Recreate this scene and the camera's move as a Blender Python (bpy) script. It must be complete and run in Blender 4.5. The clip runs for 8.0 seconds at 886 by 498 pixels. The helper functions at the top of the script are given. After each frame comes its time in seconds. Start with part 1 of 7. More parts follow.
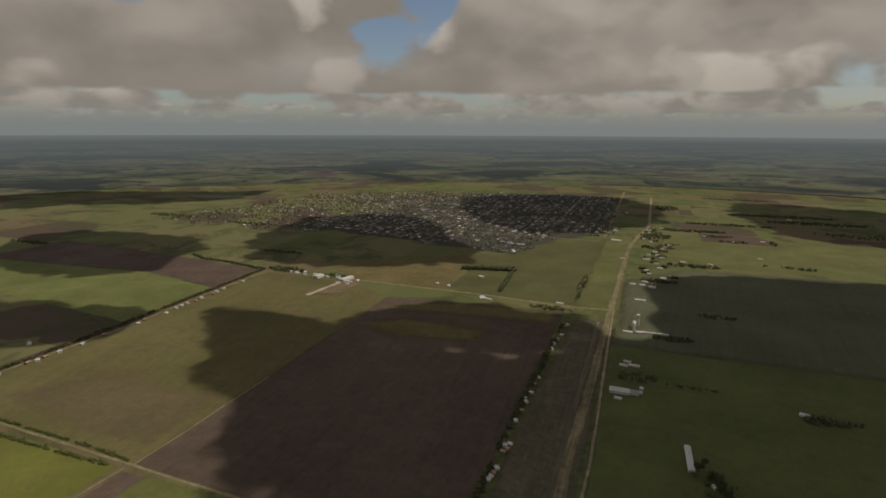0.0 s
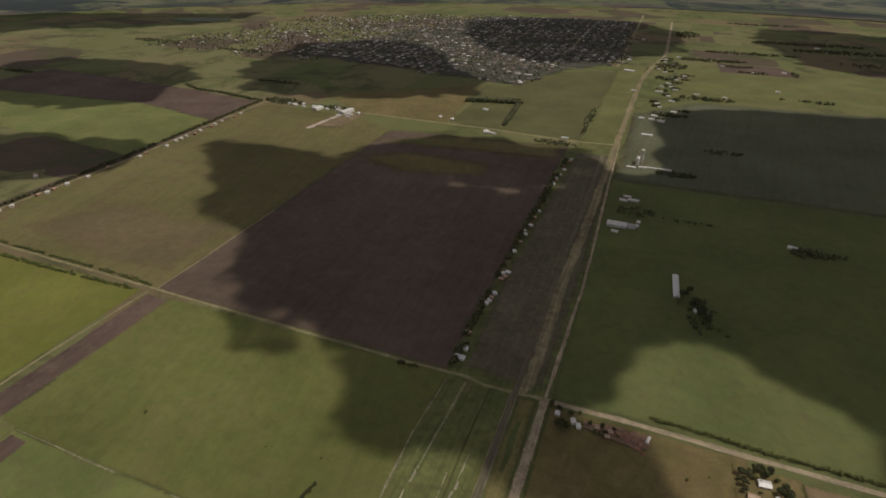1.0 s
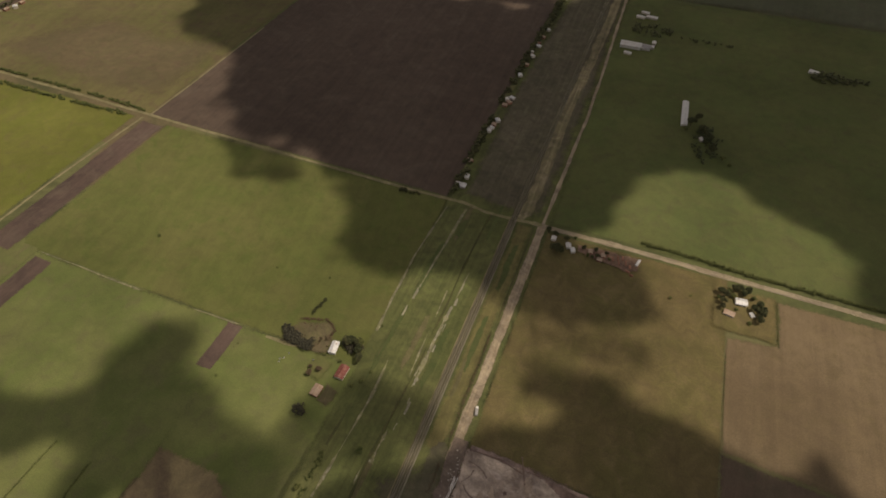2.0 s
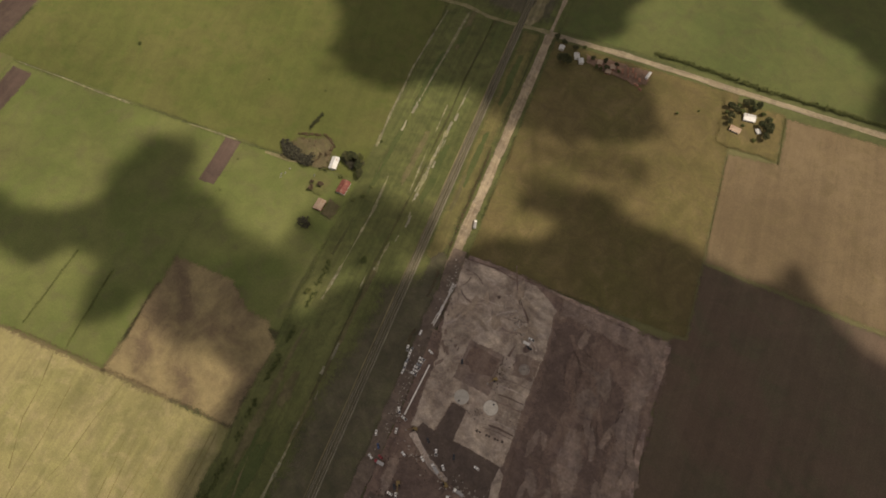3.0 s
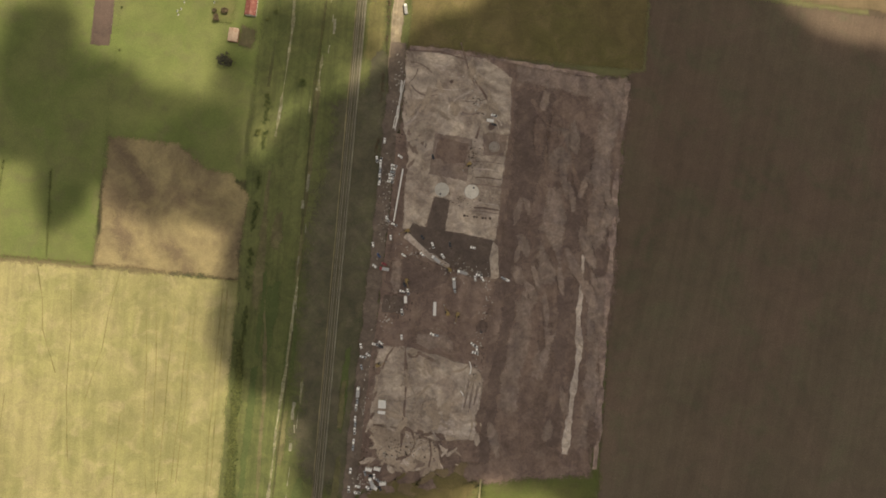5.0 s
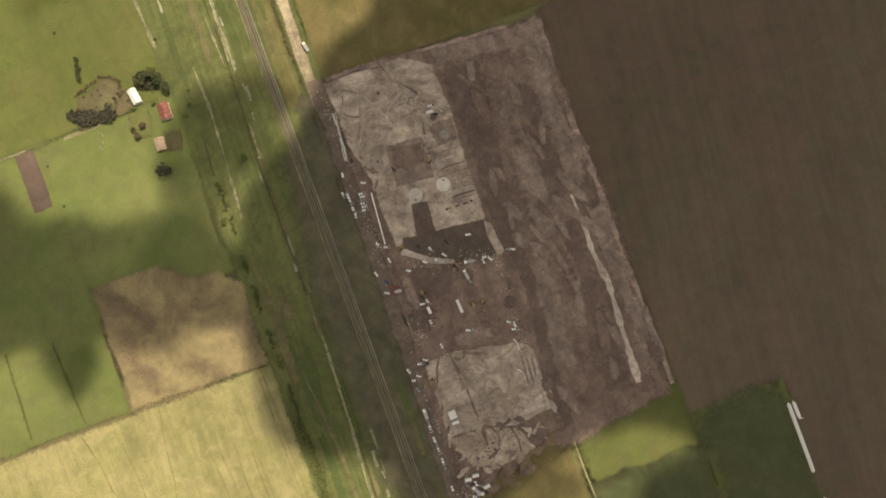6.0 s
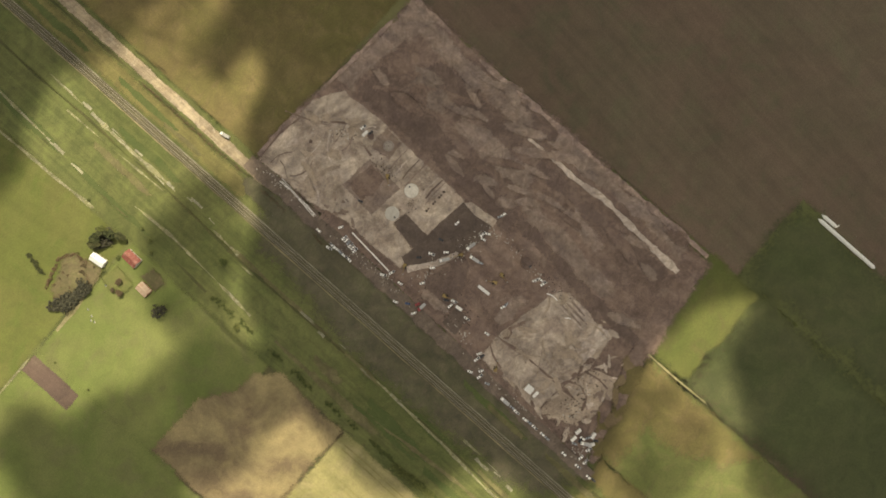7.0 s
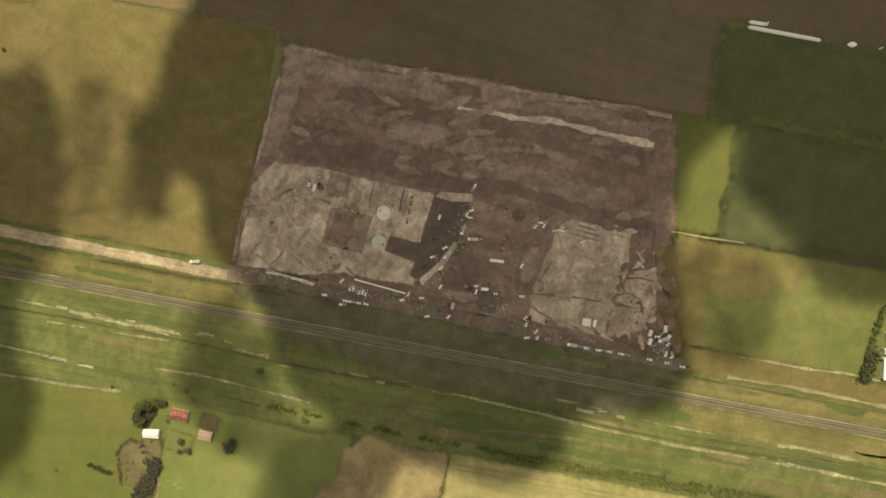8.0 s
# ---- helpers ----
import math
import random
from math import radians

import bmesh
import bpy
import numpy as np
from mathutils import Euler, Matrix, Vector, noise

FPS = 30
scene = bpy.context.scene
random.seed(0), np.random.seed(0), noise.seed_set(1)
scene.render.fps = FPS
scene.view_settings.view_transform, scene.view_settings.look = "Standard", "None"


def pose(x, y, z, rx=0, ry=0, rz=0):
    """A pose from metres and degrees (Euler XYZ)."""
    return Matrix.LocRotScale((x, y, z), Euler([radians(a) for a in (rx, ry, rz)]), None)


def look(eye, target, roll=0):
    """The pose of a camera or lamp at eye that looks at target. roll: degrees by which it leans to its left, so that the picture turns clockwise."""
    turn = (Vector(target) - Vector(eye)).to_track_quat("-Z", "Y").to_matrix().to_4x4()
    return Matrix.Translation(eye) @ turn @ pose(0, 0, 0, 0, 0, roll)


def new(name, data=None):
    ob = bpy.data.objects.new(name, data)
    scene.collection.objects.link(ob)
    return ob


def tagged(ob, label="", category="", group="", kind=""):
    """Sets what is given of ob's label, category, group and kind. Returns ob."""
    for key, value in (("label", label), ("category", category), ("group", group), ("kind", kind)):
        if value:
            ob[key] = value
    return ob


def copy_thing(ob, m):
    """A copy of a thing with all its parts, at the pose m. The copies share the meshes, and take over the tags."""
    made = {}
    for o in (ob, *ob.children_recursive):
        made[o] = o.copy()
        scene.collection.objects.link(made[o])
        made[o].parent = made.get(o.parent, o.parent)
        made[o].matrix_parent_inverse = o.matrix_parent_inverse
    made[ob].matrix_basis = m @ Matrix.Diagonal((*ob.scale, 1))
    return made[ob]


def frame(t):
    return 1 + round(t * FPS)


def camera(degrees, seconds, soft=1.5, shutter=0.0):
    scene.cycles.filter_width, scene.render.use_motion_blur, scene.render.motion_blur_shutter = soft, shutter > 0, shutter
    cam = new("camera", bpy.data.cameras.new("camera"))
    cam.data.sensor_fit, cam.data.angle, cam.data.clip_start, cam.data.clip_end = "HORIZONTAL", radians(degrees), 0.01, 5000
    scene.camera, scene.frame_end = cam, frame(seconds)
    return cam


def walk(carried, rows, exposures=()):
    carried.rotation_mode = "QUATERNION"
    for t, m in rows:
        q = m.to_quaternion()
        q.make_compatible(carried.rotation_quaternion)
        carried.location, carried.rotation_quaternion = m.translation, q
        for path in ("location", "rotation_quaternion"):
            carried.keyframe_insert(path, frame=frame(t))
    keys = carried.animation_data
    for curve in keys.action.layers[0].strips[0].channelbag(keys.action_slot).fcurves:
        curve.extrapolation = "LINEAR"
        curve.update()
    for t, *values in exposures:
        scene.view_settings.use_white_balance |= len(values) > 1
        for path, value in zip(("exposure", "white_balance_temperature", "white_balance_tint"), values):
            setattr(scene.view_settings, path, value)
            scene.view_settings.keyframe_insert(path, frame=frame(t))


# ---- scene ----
# x: across the railway, to its right; y: along the railway, ahead; z: up, metres
cam = camera(78.43, 8.0, soft=1.7)
PATH = [
    (0, 0.00, 0.00, 450.00, 77.570, -0.226, 20.550),
    (0.5, 0.43, 0.67, 449.82, 69.113, -0.346, 20.826),
    (1, 0.86, 1.33, 449.61, 60.233, -0.347, 20.962),
    (1.5, 1.28, 1.96, 449.38, 51.625, -0.370, 21.097),
    (1.7, 1.46, 2.21, 449.28, 47.937, -0.367, 21.183),
    (2.8, 2.36, 3.38, 448.53, 26.699, -0.309, 21.380),
    (3, 2.50, 3.56, 448.36, 22.963, -0.331, 21.462),
    (3.5, 2.81, 3.94, 447.88, 12.873, -0.254, 21.624),
    (4, 3.06, 4.23, 447.38, 1.665, -0.234, 21.818),
    (4.2, 3.15, 4.32, 447.20, 1.664, -0.192, 20.964),
    (5.3, 3.64, 4.43, 446.47, 1.732, 0.253, -1.857),
    (5.5, 3.76, 4.37, 446.41, 1.687, 0.429, -5.713),
    (6, 4.09, 4.16, 446.32, 1.481, 0.765, -20.354),
    (6.5, 4.49, 3.84, 446.27, 1.168, 1.104, -34.682),
    (7, 4.94, 3.44, 446.25, 0.787, 1.411, -48.714),
    (7.5, 5.43, 2.99, 446.25, 0.179, 1.576, -65.035),
    (8, 5.92, 2.51, 446.26, -0.407, 1.512, -79.766),
]
EXPOSURES = [(0.0, -0.88, 6800, 12), (0.5, -0.82, 6500, 13), (1.0, -0.72, 6500, 15), (1.5, -0.62, 6900, 17), (2.8, -0.38, 7250, 15), (3.5, -0.08, 7350, 15), (4.2, 0.1, 7350, 9), (5.3, 0.36, 7300, 8), (6.3, 0.48, 7450, 6), (7.0, 0.63, 7550, 4), (7.5, 0.68, 7800, 2), (8.0, 0.45, 8200, 0)]
walk(cam, [(t, pose(x, y, z, rx, ry, rz)) for t, x, y, z, rx, ry, rz in PATH], EXPOSURES)

# ---- light: sun high on the right, broken cumulus over the plain ----
SUN_EL, SUN_AZ = radians(60), radians(20.5)          # azimuth from +x towards +y
TO_SUN = Vector((math.cos(SUN_EL) * math.cos(SUN_AZ), math.cos(SUN_EL) * math.sin(SUN_AZ), math.sin(SUN_EL)))
sun = new("sun", bpy.data.lights.new("sun", "SUN"))
sun.data.energy, sun.data.angle, sun.data.color = 3.75, radians(0.5), (1.0, 0.93, 0.8)
sun.matrix_world = look((0, 0, 0), -TO_SUN)


class Tree:
    """A short way to write a node tree."""

    def __init__(self, tree):
        self.t = tree
        tree.nodes.clear()

    def n(self, kind, **props):
        node = self.t.nodes.new(kind)
        for k, v in props.items():
            if k == "data_type":
                node.data_type = v
            elif k == "operation":
                node.operation = v
            elif k == "sky_type":
                node.sky_type = v
            elif k == "blend_type":
                node.blend_type = v
            elif k == "attribute_name":
                node.attribute_name = v
            elif k == "interpolation_type":
                node.interpolation_type = v
            elif k == "noise_dimensions":
                node.noise_dimensions = v
            elif k == "distance":
                node.distance = v
            elif k == "feature":
                node.feature = v
        return node

    def put(self, socket, v):
        if isinstance(v, bpy.types.NodeSocket):
            self.t.links.new(v, socket)
        elif isinstance(v, (tuple, list)) and len(v) == 3 and socket.type == "RGBA":
            socket.default_value = (*v, 1)
        else:
            socket.default_value = v

    def math(self, op, a, b=0.0, c=0.0):
        m = self.n("ShaderNodeMath", operation=op)
        for s, v in zip(m.inputs, (a, b, c)):
            self.put(s, v)
        return m.outputs[0]

    def vmath(self, op, a, b=(0, 0, 0)):
        m = self.n("ShaderNodeVectorMath", operation=op)
        self.put(m.inputs[0], a)
        self.put(m.inputs[1], b)
        return m.outputs[0]

    def noise(self, vec, scale, detail=4.0, rough=0.55, warp=0.0):
        m = self.n("ShaderNodeTexNoise")
        for k, v in (("Vector", vec), ("Scale", scale), ("Detail", detail), ("Roughness", rough), ("Distortion", warp)):
            self.put(m.inputs[k], v)
        return m.outputs["Fac"]

    def ramp(self, v, lo, hi, a=0.0, b=1.0):
        m = self.n("ShaderNodeMapRange", interpolation_type="SMOOTHSTEP")
        for k, x in (("Value", v), ("From Min", lo), ("From Max", hi), ("To Min", a), ("To Max", b)):
            self.put(m.inputs[k], x)
        return m.outputs[0]

    def mix(self, f, a, b, kind="MIX"):
        m = self.n("ShaderNodeMix", data_type="RGBA", blend_type=kind)
        self.put(m.inputs["Factor"], f)
        self.put(m.inputs[6], a)
        self.put(m.inputs[7], b)
        return m.outputs[2]

    def split(self, v):
        m = self.n("ShaderNodeSeparateXYZ")
        self.put(m.inputs[0], v)
        return m.outputs

    def join(self, x, y, z):
        m = self.n("ShaderNodeCombineXYZ")
        for s, v in zip(m.inputs, (x, y, z)):
            self.put(s, v)
        return m.outputs[0]


world = bpy.data.worlds.new("sky")
scene.world = world
world.use_nodes = True
W = Tree(world.node_tree)
sky = W.n("ShaderNodeTexSky", sky_type="NISHITA")
sky.sun_disc, sky.sun_elevation, sky.sun_rotation = False, SUN_EL, math.pi / 2 - SUN_AZ
sky.altitude, sky.air_density, sky.dust_density = 400, 1.0, 1.5
clear = W.n("ShaderNodeBackground")
W.put(clear.inputs[0], sky.outputs[0])
W.put(clear.inputs[1], 0.12)
way = W.n("ShaderNodeTexCoord").outputs["Generated"]
up = W.math("MAXIMUM", W.split(way)[2], 0.0)


def nearness(spots, torn, fray):
    """How near the sky's direction lies to any of some spots (direction, width, amount), with frayed rims."""
    total = None
    for (gx, gy, gz), wide, much in spots:
        m = W.n("ShaderNodeVectorMath", operation="LENGTH")
        W.put(m.inputs[0], W.vmath("MULTIPLY", W.vmath("SUBTRACT", way, (gx, gy, gz)), (1.0, 1.0, 1.5)))
        far_ = W.math("ADD", m.outputs["Value"], W.math("MULTIPLY", W.math("SUBTRACT", torn, 0.5), wide * fray))
        one = W.ramp(far_, wide * 0.15, wide, much, 0.0)
        total = one if total is None else W.math("MAXIMUM", total, one)
    return total


def cloud_bank(scale, squash, base, depth, open_at, full_at, offset, upto, thins, soft=1.0, gaps=(), crowns=()):
    """One bank of cumulus: how much it covers, and how far it is lit. base: the height of its flat underside, as a sine; above upto the bank thins out."""
    p = W.vmath("ADD", W.vmath("MULTIPLY", way, (scale, scale, scale * squash)), offset)
    n = W.noise(p, 1.0, 5.0, 0.43, 0.15)
    torn = W.noise(p, 5.0, 3.0, 0.42, 0.3)
    n = W.math("SUBTRACT", n, W.ramp(up, upto, upto * 1.7, 0.0, thins))
    if gaps:
        n = W.math("SUBTRACT", n, nearness(gaps, torn, 2.2))
    wave = W.math("MULTIPLY", W.math("SUBTRACT", W.noise(p, 2.2, 3.0), 0.5), depth)
    foot = W.ramp(W.math("SUBTRACT", up, wave), base - depth * 0.10, base + depth * 0.14)
    body = W.math("MULTIPLY", W.ramp(n, open_at, full_at), foot)
    swell = W.noise(p, 1.5, 5.0, 0.44, 0.2)
    higher = W.noise(W.vmath("ADD", p, (0.02 * scale, 0.006 * scale, 0.050 * scale * squash)), 1.5, 5.0, 0.44, 0.2)
    lit_ = W.math("MULTIPLY", W.ramp(W.math("SUBTRACT", swell, higher), -0.16, 0.2), soft)
    tall = W.ramp(up, base, base + depth * 1.8, 0.35, 1.0)
    lit_ = W.math("MULTIPLY", lit_, tall)
    lit_ = W.math("ADD", lit_, W.ramp(up, 0.26, 0.6, 0.0, 0.46))
    if crowns:
        lit_ = W.math("ADD", lit_, nearness(crowns, torn, 2.6))
    return body, lit_


GAPS = (((-0.4326, 0.892, 0.130), 0.060, 0.5), ((-0.4220, 0.893, 0.160), 0.078, 0.55), ((-0.3830, 0.900, 0.210), 0.075, 0.55), ((0.2750, 0.958, 0.080), 0.065, 0.45), ((0.320, 0.944, 0.086), 0.09, 0.55), ((0.38, 0.92, 0.092), 0.10, 0.55), ((-0.7465, 0.639, 0.215), 0.08, 0.5))
CROWNS = (((-0.362, 0.918, 0.158), 0.055, 0.55), ((-0.842, 0.536, 0.066), 0.06, 0.35), ((-0.539, 0.818, 0.205), 0.05, 0.6), ((0.140, 0.988, 0.078), 0.12, 0.55), ((0.05, 0.990, 0.085), 0.09, 0.35), ((0.0, 0.985, 0.17), 0.28, 0.16), ((0.217, 0.976, 0.034), 0.03, 0.5), ((-0.520, 0.849, 0.094), 0.06, 0.3), ((0.33, 0.94, 0.060), 0.04, 0.5))
banks = [cloud_bank(22.0, 2.2, 0.008, 0.014, 0.44, 0.54, (3.0, 1.0, 0.0), 0.035, 0.5),
         cloud_bank(9.0, 1.9, 0.026, 0.024, 0.40, 0.52, (7.1, 2.0, 4.0), 0.065, 0.5, 0.9),
         cloud_bank(2.4, 1.7, 0.060, 0.034, 0.02, 0.42, (1.3, 5.2, 0.4), 0.24, 0.26, 0.38, GAPS, CROWNS)]
sky_light = clear.outputs[0]
for k, (body, lit_) in enumerate(banks):
    air = (0.7, 0.38, 0.06)[k]
    tone = W.mix(lit_, (0.37, 0.335, 0.285), (0.98, 0.90, 0.80))
    tone = W.mix(air, tone, (0.48, 0.485, 0.45))
    bank = W.n("ShaderNodeBackground")
    W.put(bank.inputs[0], tone)
    W.put(bank.inputs[1], 1.0)
    blend = W.n("ShaderNodeMixShader")
    W.put(blend.inputs[0], body)
    W.t.links.new(sky_light, blend.inputs[1])
    W.t.links.new(bank.outputs[0], blend.inputs[2])
    sky_light = blend.outputs[0]
haze_bg = W.n("ShaderNodeBackground")
W.put(haze_bg.inputs[0], (0.35, 0.395, 0.40))
mixbg = W.n("ShaderNodeMixShader")
W.put(mixbg.inputs[0], W.ramp(up, 0.0, 0.042, 0.9, 0.0))
W.t.links.new(sky_light, mixbg.inputs[1])
W.t.links.new(haze_bg.outputs[0], mixbg.inputs[2])
wout = W.n("ShaderNodeOutputWorld")
W.t.links.new(mixbg.outputs[0], wout.inputs[0])


# ---- materials ----
def matter(name, rough=0.9):
    m = bpy.data.materials.new(name)
    m.use_nodes = True
    T = Tree(m.node_tree)
    bsdf = T.n("ShaderNodeBsdfPrincipled")
    T.put(bsdf.inputs["Roughness"], rough)
    T.put(bsdf.inputs["Specular IOR Level"], 0.2)
    out = T.n("ShaderNodeOutputMaterial")
    T.t.links.new(bsdf.outputs[0], out.inputs[0])
    return m, T, bsdf


def place(T):
    return T.n("ShaderNodeTexCoord").outputs["Object"]


def bump(T, bsdf, height, strength=0.4, dist=0.3):
    b = T.n("ShaderNodeBump")
    T.put(b.inputs["Strength"], strength)
    T.put(b.inputs["Distance"], dist)
    T.put(b.inputs["Height"], height)
    T.t.links.new(b.outputs[0], bsdf.inputs["Normal"])


def earth(name, a, b, c, patch=0.012, rows=None, rows_amount=0.12, aspect=30.0, stain=0.75, uneven=0.1, swirl=0.0, fray=False):
    """Soil or sward: colours a and b in broad patches, c in smaller stains, fine grain, and rows (spacing, angle) where it is worked."""
    m, T, bsdf = matter(name, 0.95)
    p = place(T)
    x, y, _ = T.split(p)
    big = T.ramp(T.noise(p, patch, 5.0, 0.6, 0.6), 0.38, 0.62)
    col = T.mix(big, a, b)
    col = T.mix(T.ramp(T.noise(p, patch * 4.3, 6.0, 0.62, 0.9), 0.47, 0.70, 0, stain), col, c)
    broad = T.ramp(T.noise(p, patch * 0.45, 4.0, 0.6), 0.3, 0.7, 0.86, 1.14)
    col = T.mix(1.0, col, T.join(broad, broad, broad), "MULTIPLY")
    mottle = T.ramp(T.noise(p, 0.07, 8.0, 0.7, 0.6), 0.25, 0.75, 1 - uneven, 1 + uneven)
    grain = T.noise(p, 0.8, 5.0, 0.75)
    if uneven > 0.3:                                  # clods, spill and wheel marks of worked ground
        clods = T.ramp(T.noise(p, 0.06, 3.0, 0.5, 0.9), 0.36, 0.64, 1 - uneven * 0.4, 1 + uneven * 0.4)
        col = T.mix(1.0, col, T.join(clods, clods, clods), "MULTIPLY")
    col = T.mix(1.0, col, T.join(mottle, mottle, T.math("POWER", mottle, 0.8)), "MULTIPLY")
    col = T.mix(1.0, col, T.mix(grain, (0.55, 0.55, 0.55), (1.45, 1.45, 1.45)), "MULTIPLY")
    if swirl:                                         # earth pushed about by machines
        pushed = T.math("MULTIPLY", T.ramp(T.noise(p, 0.085, 6.0, 0.60, 2.2), 0.30, 0.70, 1 - swirl, 1 + swirl), T.ramp(T.noise(p, 0.6, 4.0, 0.6, 1.5), 0.3, 0.7, 1 - swirl * 0.5, 1 + swirl * 0.5))
        col = T.mix(1.0, col, T.join(pushed, pushed, pushed), "MULTIPLY")
    if rows:
        spacing, angle = rows
        across = T.math("ADD", T.math("MULTIPLY", x, math.cos(angle)), T.math("MULTIPLY", y, math.sin(angle)))
        along = T.math("ADD", T.math("MULTIPLY", x, -math.sin(angle)), T.math("MULTIPLY", y, math.cos(angle)))
        rp = T.join(T.math("DIVIDE", across, spacing), T.math("DIVIDE", along, spacing * aspect), 0.0)
        streak = T.ramp(T.noise(rp, 1.0, 4.0, 0.62, 0.4), 0.33, 0.67, 1 - rows_amount, 1 + rows_amount)
        col = T.mix(1.0, col, T.join(streak, streak, streak), "MULTIPLY")
    T.put(bsdf.inputs["Base Color"], col)
    bump(T, bsdf, grain, 0.5, 0.25)
    if fray:                                          # the edge of a patch peters out into what lies under it
        cover = T.n("ShaderNodeAttribute", attribute_name="cover").outputs["Fac"]
        tufts = T.math("MULTIPLY", T.math("SUBTRACT", T.noise(p, 2.4, 4.0, 0.75), 0.5), 2.0)
        torn = T.math("ADD", T.math("ADD", cover, tufts), T.math("MULTIPLY", T.math("SUBTRACT", T.noise(p, 0.25, 5.0, 0.6, 0.4), 0.5), 1.0))
        torn = T.math("SUBTRACT", torn, T.ramp(cover, 0.0, 0.15, 1.0, 0.0))
        thin, blend_ = T.n("ShaderNodeBsdfTransparent"), T.n("ShaderNodeMixShader")
        T.put(blend_.inputs[0], T.ramp(torn, 0.44, 0.50))
        T.t.links.new(thin.outputs[0], blend_.inputs[1])
        T.t.links.new(bsdf.outputs[0], blend_.inputs[2])
        out = [n for n in T.t.nodes if n.type == "OUTPUT_MATERIAL"][0]
        T.t.links.new(blend_.outputs[0], out.inputs[0])
    return m


FRAYED, GROUND = {}, {}


def soil(name, *colours, **looks):
    """A ground material, and the same with a frayed edge for patches."""
    GROUND[name] = (colours, looks)
    M[name] = earth(name, *colours, **looks)


def frayed(name):
    if name not in FRAYED:
        if name not in GROUND:
            return M[name]
        colours, looks = GROUND[name]
        FRAYED[name] = earth(name + "_patch", *colours, fray=True, **looks)
    return FRAYED[name]


def plain(name, a, b, scale=0.6, rough=0.7, metal=0.0, varied=0.12):
    """A made surface: two close colours in stains, a slight difference from piece to piece."""
    m, T, bsdf = matter(name, rough)
    p = place(T)
    col = T.mix(T.ramp(T.noise(p, scale, 5.0, 0.65), 0.35, 0.7), a, b)
    r = T.n("ShaderNodeObjectInfo").outputs["Random"]
    k = T.ramp(r, 0, 1, 1 - varied, 1 + varied)
    col = T.mix(1.0, col, T.join(k, k, k), "MULTIPLY")
    T.put(bsdf.inputs["Base Color"], col)
    T.put(bsdf.inputs["Metallic"], metal)
    bump(T, bsdf, T.noise(p, scale * 6, 3.0), 0.2, 0.02)
    return m


def sheet_roof(name, a, b, rib=0.4):
    """Corrugated roofing with rust stains."""
    m, T, bsdf = matter(name, 0.5)
    p = place(T)
    col = T.mix(T.ramp(T.noise(p, 0.35, 6.0, 0.7, 0.5), 0.45, 0.72), a, b)
    x, y, z = T.split(p)
    wave = T.math("SINE", T.math("MULTIPLY", y, 6.283 / rib))
    bump(T, bsdf, wave, 0.5, 0.03)
    T.put(bsdf.inputs["Base Color"], col)
    T.put(bsdf.inputs["Metallic"], 0.15)
    return m


def foliage(name, dark, light):
    m, T, bsdf = matter(name, 0.85)
    p = place(T)
    r = T.n("ShaderNodeNewGeometry").outputs["Random Per Island"]
    col = T.mix(r, dark, light)
    o = T.n("ShaderNodeObjectInfo").outputs["Random"]
    col = T.mix(1.0, col, T.mix(o, (0.8, 0.85, 0.8), (1.2, 1.12, 1.1)), "MULTIPLY")
    g = T.noise(p, 2.2, 4.0, 0.7)
    col = T.mix(1.0, col, T.mix(g, (0.6, 0.6, 0.6), (1.4, 1.4, 1.4)), "MULTIPLY")
    T.put(bsdf.inputs["Base Color"], col)
    bump(T, bsdf, g, 0.8, 0.4)
    return m


M = {}
soil("pasture", (0.110, 0.125, 0.042), (0.132, 0.133, 0.051), (0.126, 0.111, 0.055), uneven=0.12)
soil("lush", (0.120, 0.144, 0.044), (0.146, 0.158, 0.055), (0.132, 0.132, 0.056), uneven=0.10)
soil("meadow_dry", (0.130, 0.136, 0.049), (0.112, 0.126, 0.042), (0.142, 0.130, 0.056), patch=0.016, uneven=0.16)
soil("meadow", (0.096, 0.110, 0.033), (0.112, 0.116, 0.038), (0.108, 0.098, 0.041))
soil("town_green", (0.086, 0.092, 0.036), (0.098, 0.098, 0.042), (0.100, 0.088, 0.044))
soil("bright", (0.132, 0.142, 0.030), (0.150, 0.152, 0.036), (0.142, 0.130, 0.044))
soil("olive", (0.118, 0.112, 0.042), (0.132, 0.115, 0.049), (0.122, 0.092, 0.050), patch=0.009, rows=(12.0, 0.2), rows_amount=0.05, stain=0.9)
soil("olive_green", (0.110, 0.122, 0.036), (0.126, 0.126, 0.043), (0.098, 0.118, 0.032), patch=0.011, rows=(12.0, 0.2), rows_amount=0.04, stain=0.9)
soil("tan", (0.160, 0.118, 0.068), (0.178, 0.133, 0.078), (0.148, 0.113, 0.061), rows=(9.0, 0.0), rows_amount=0.06)
soil("dry", (0.144, 0.114, 0.050), (0.125, 0.108, 0.042), (0.159, 0.122, 0.060), patch=0.016, uneven=0.18)
soil("straw", (0.273, 0.240, 0.111), (0.230, 0.213, 0.090), (0.315, 0.266, 0.137), patch=0.015, rows=(7.0, 0.03), rows_amount=0.09, aspect=12.0, uneven=0.16)
soil("straw_worn", (0.205, 0.176, 0.074), (0.180, 0.162, 0.066), (0.230, 0.192, 0.088), patch=0.05, uneven=0.2)
soil("plough", (0.085, 0.060, 0.048), (0.106, 0.074, 0.059), (0.122, 0.094, 0.069), patch=0.008, rows=(6.0, 0.05), rows_amount=0.08, uneven=0.14)
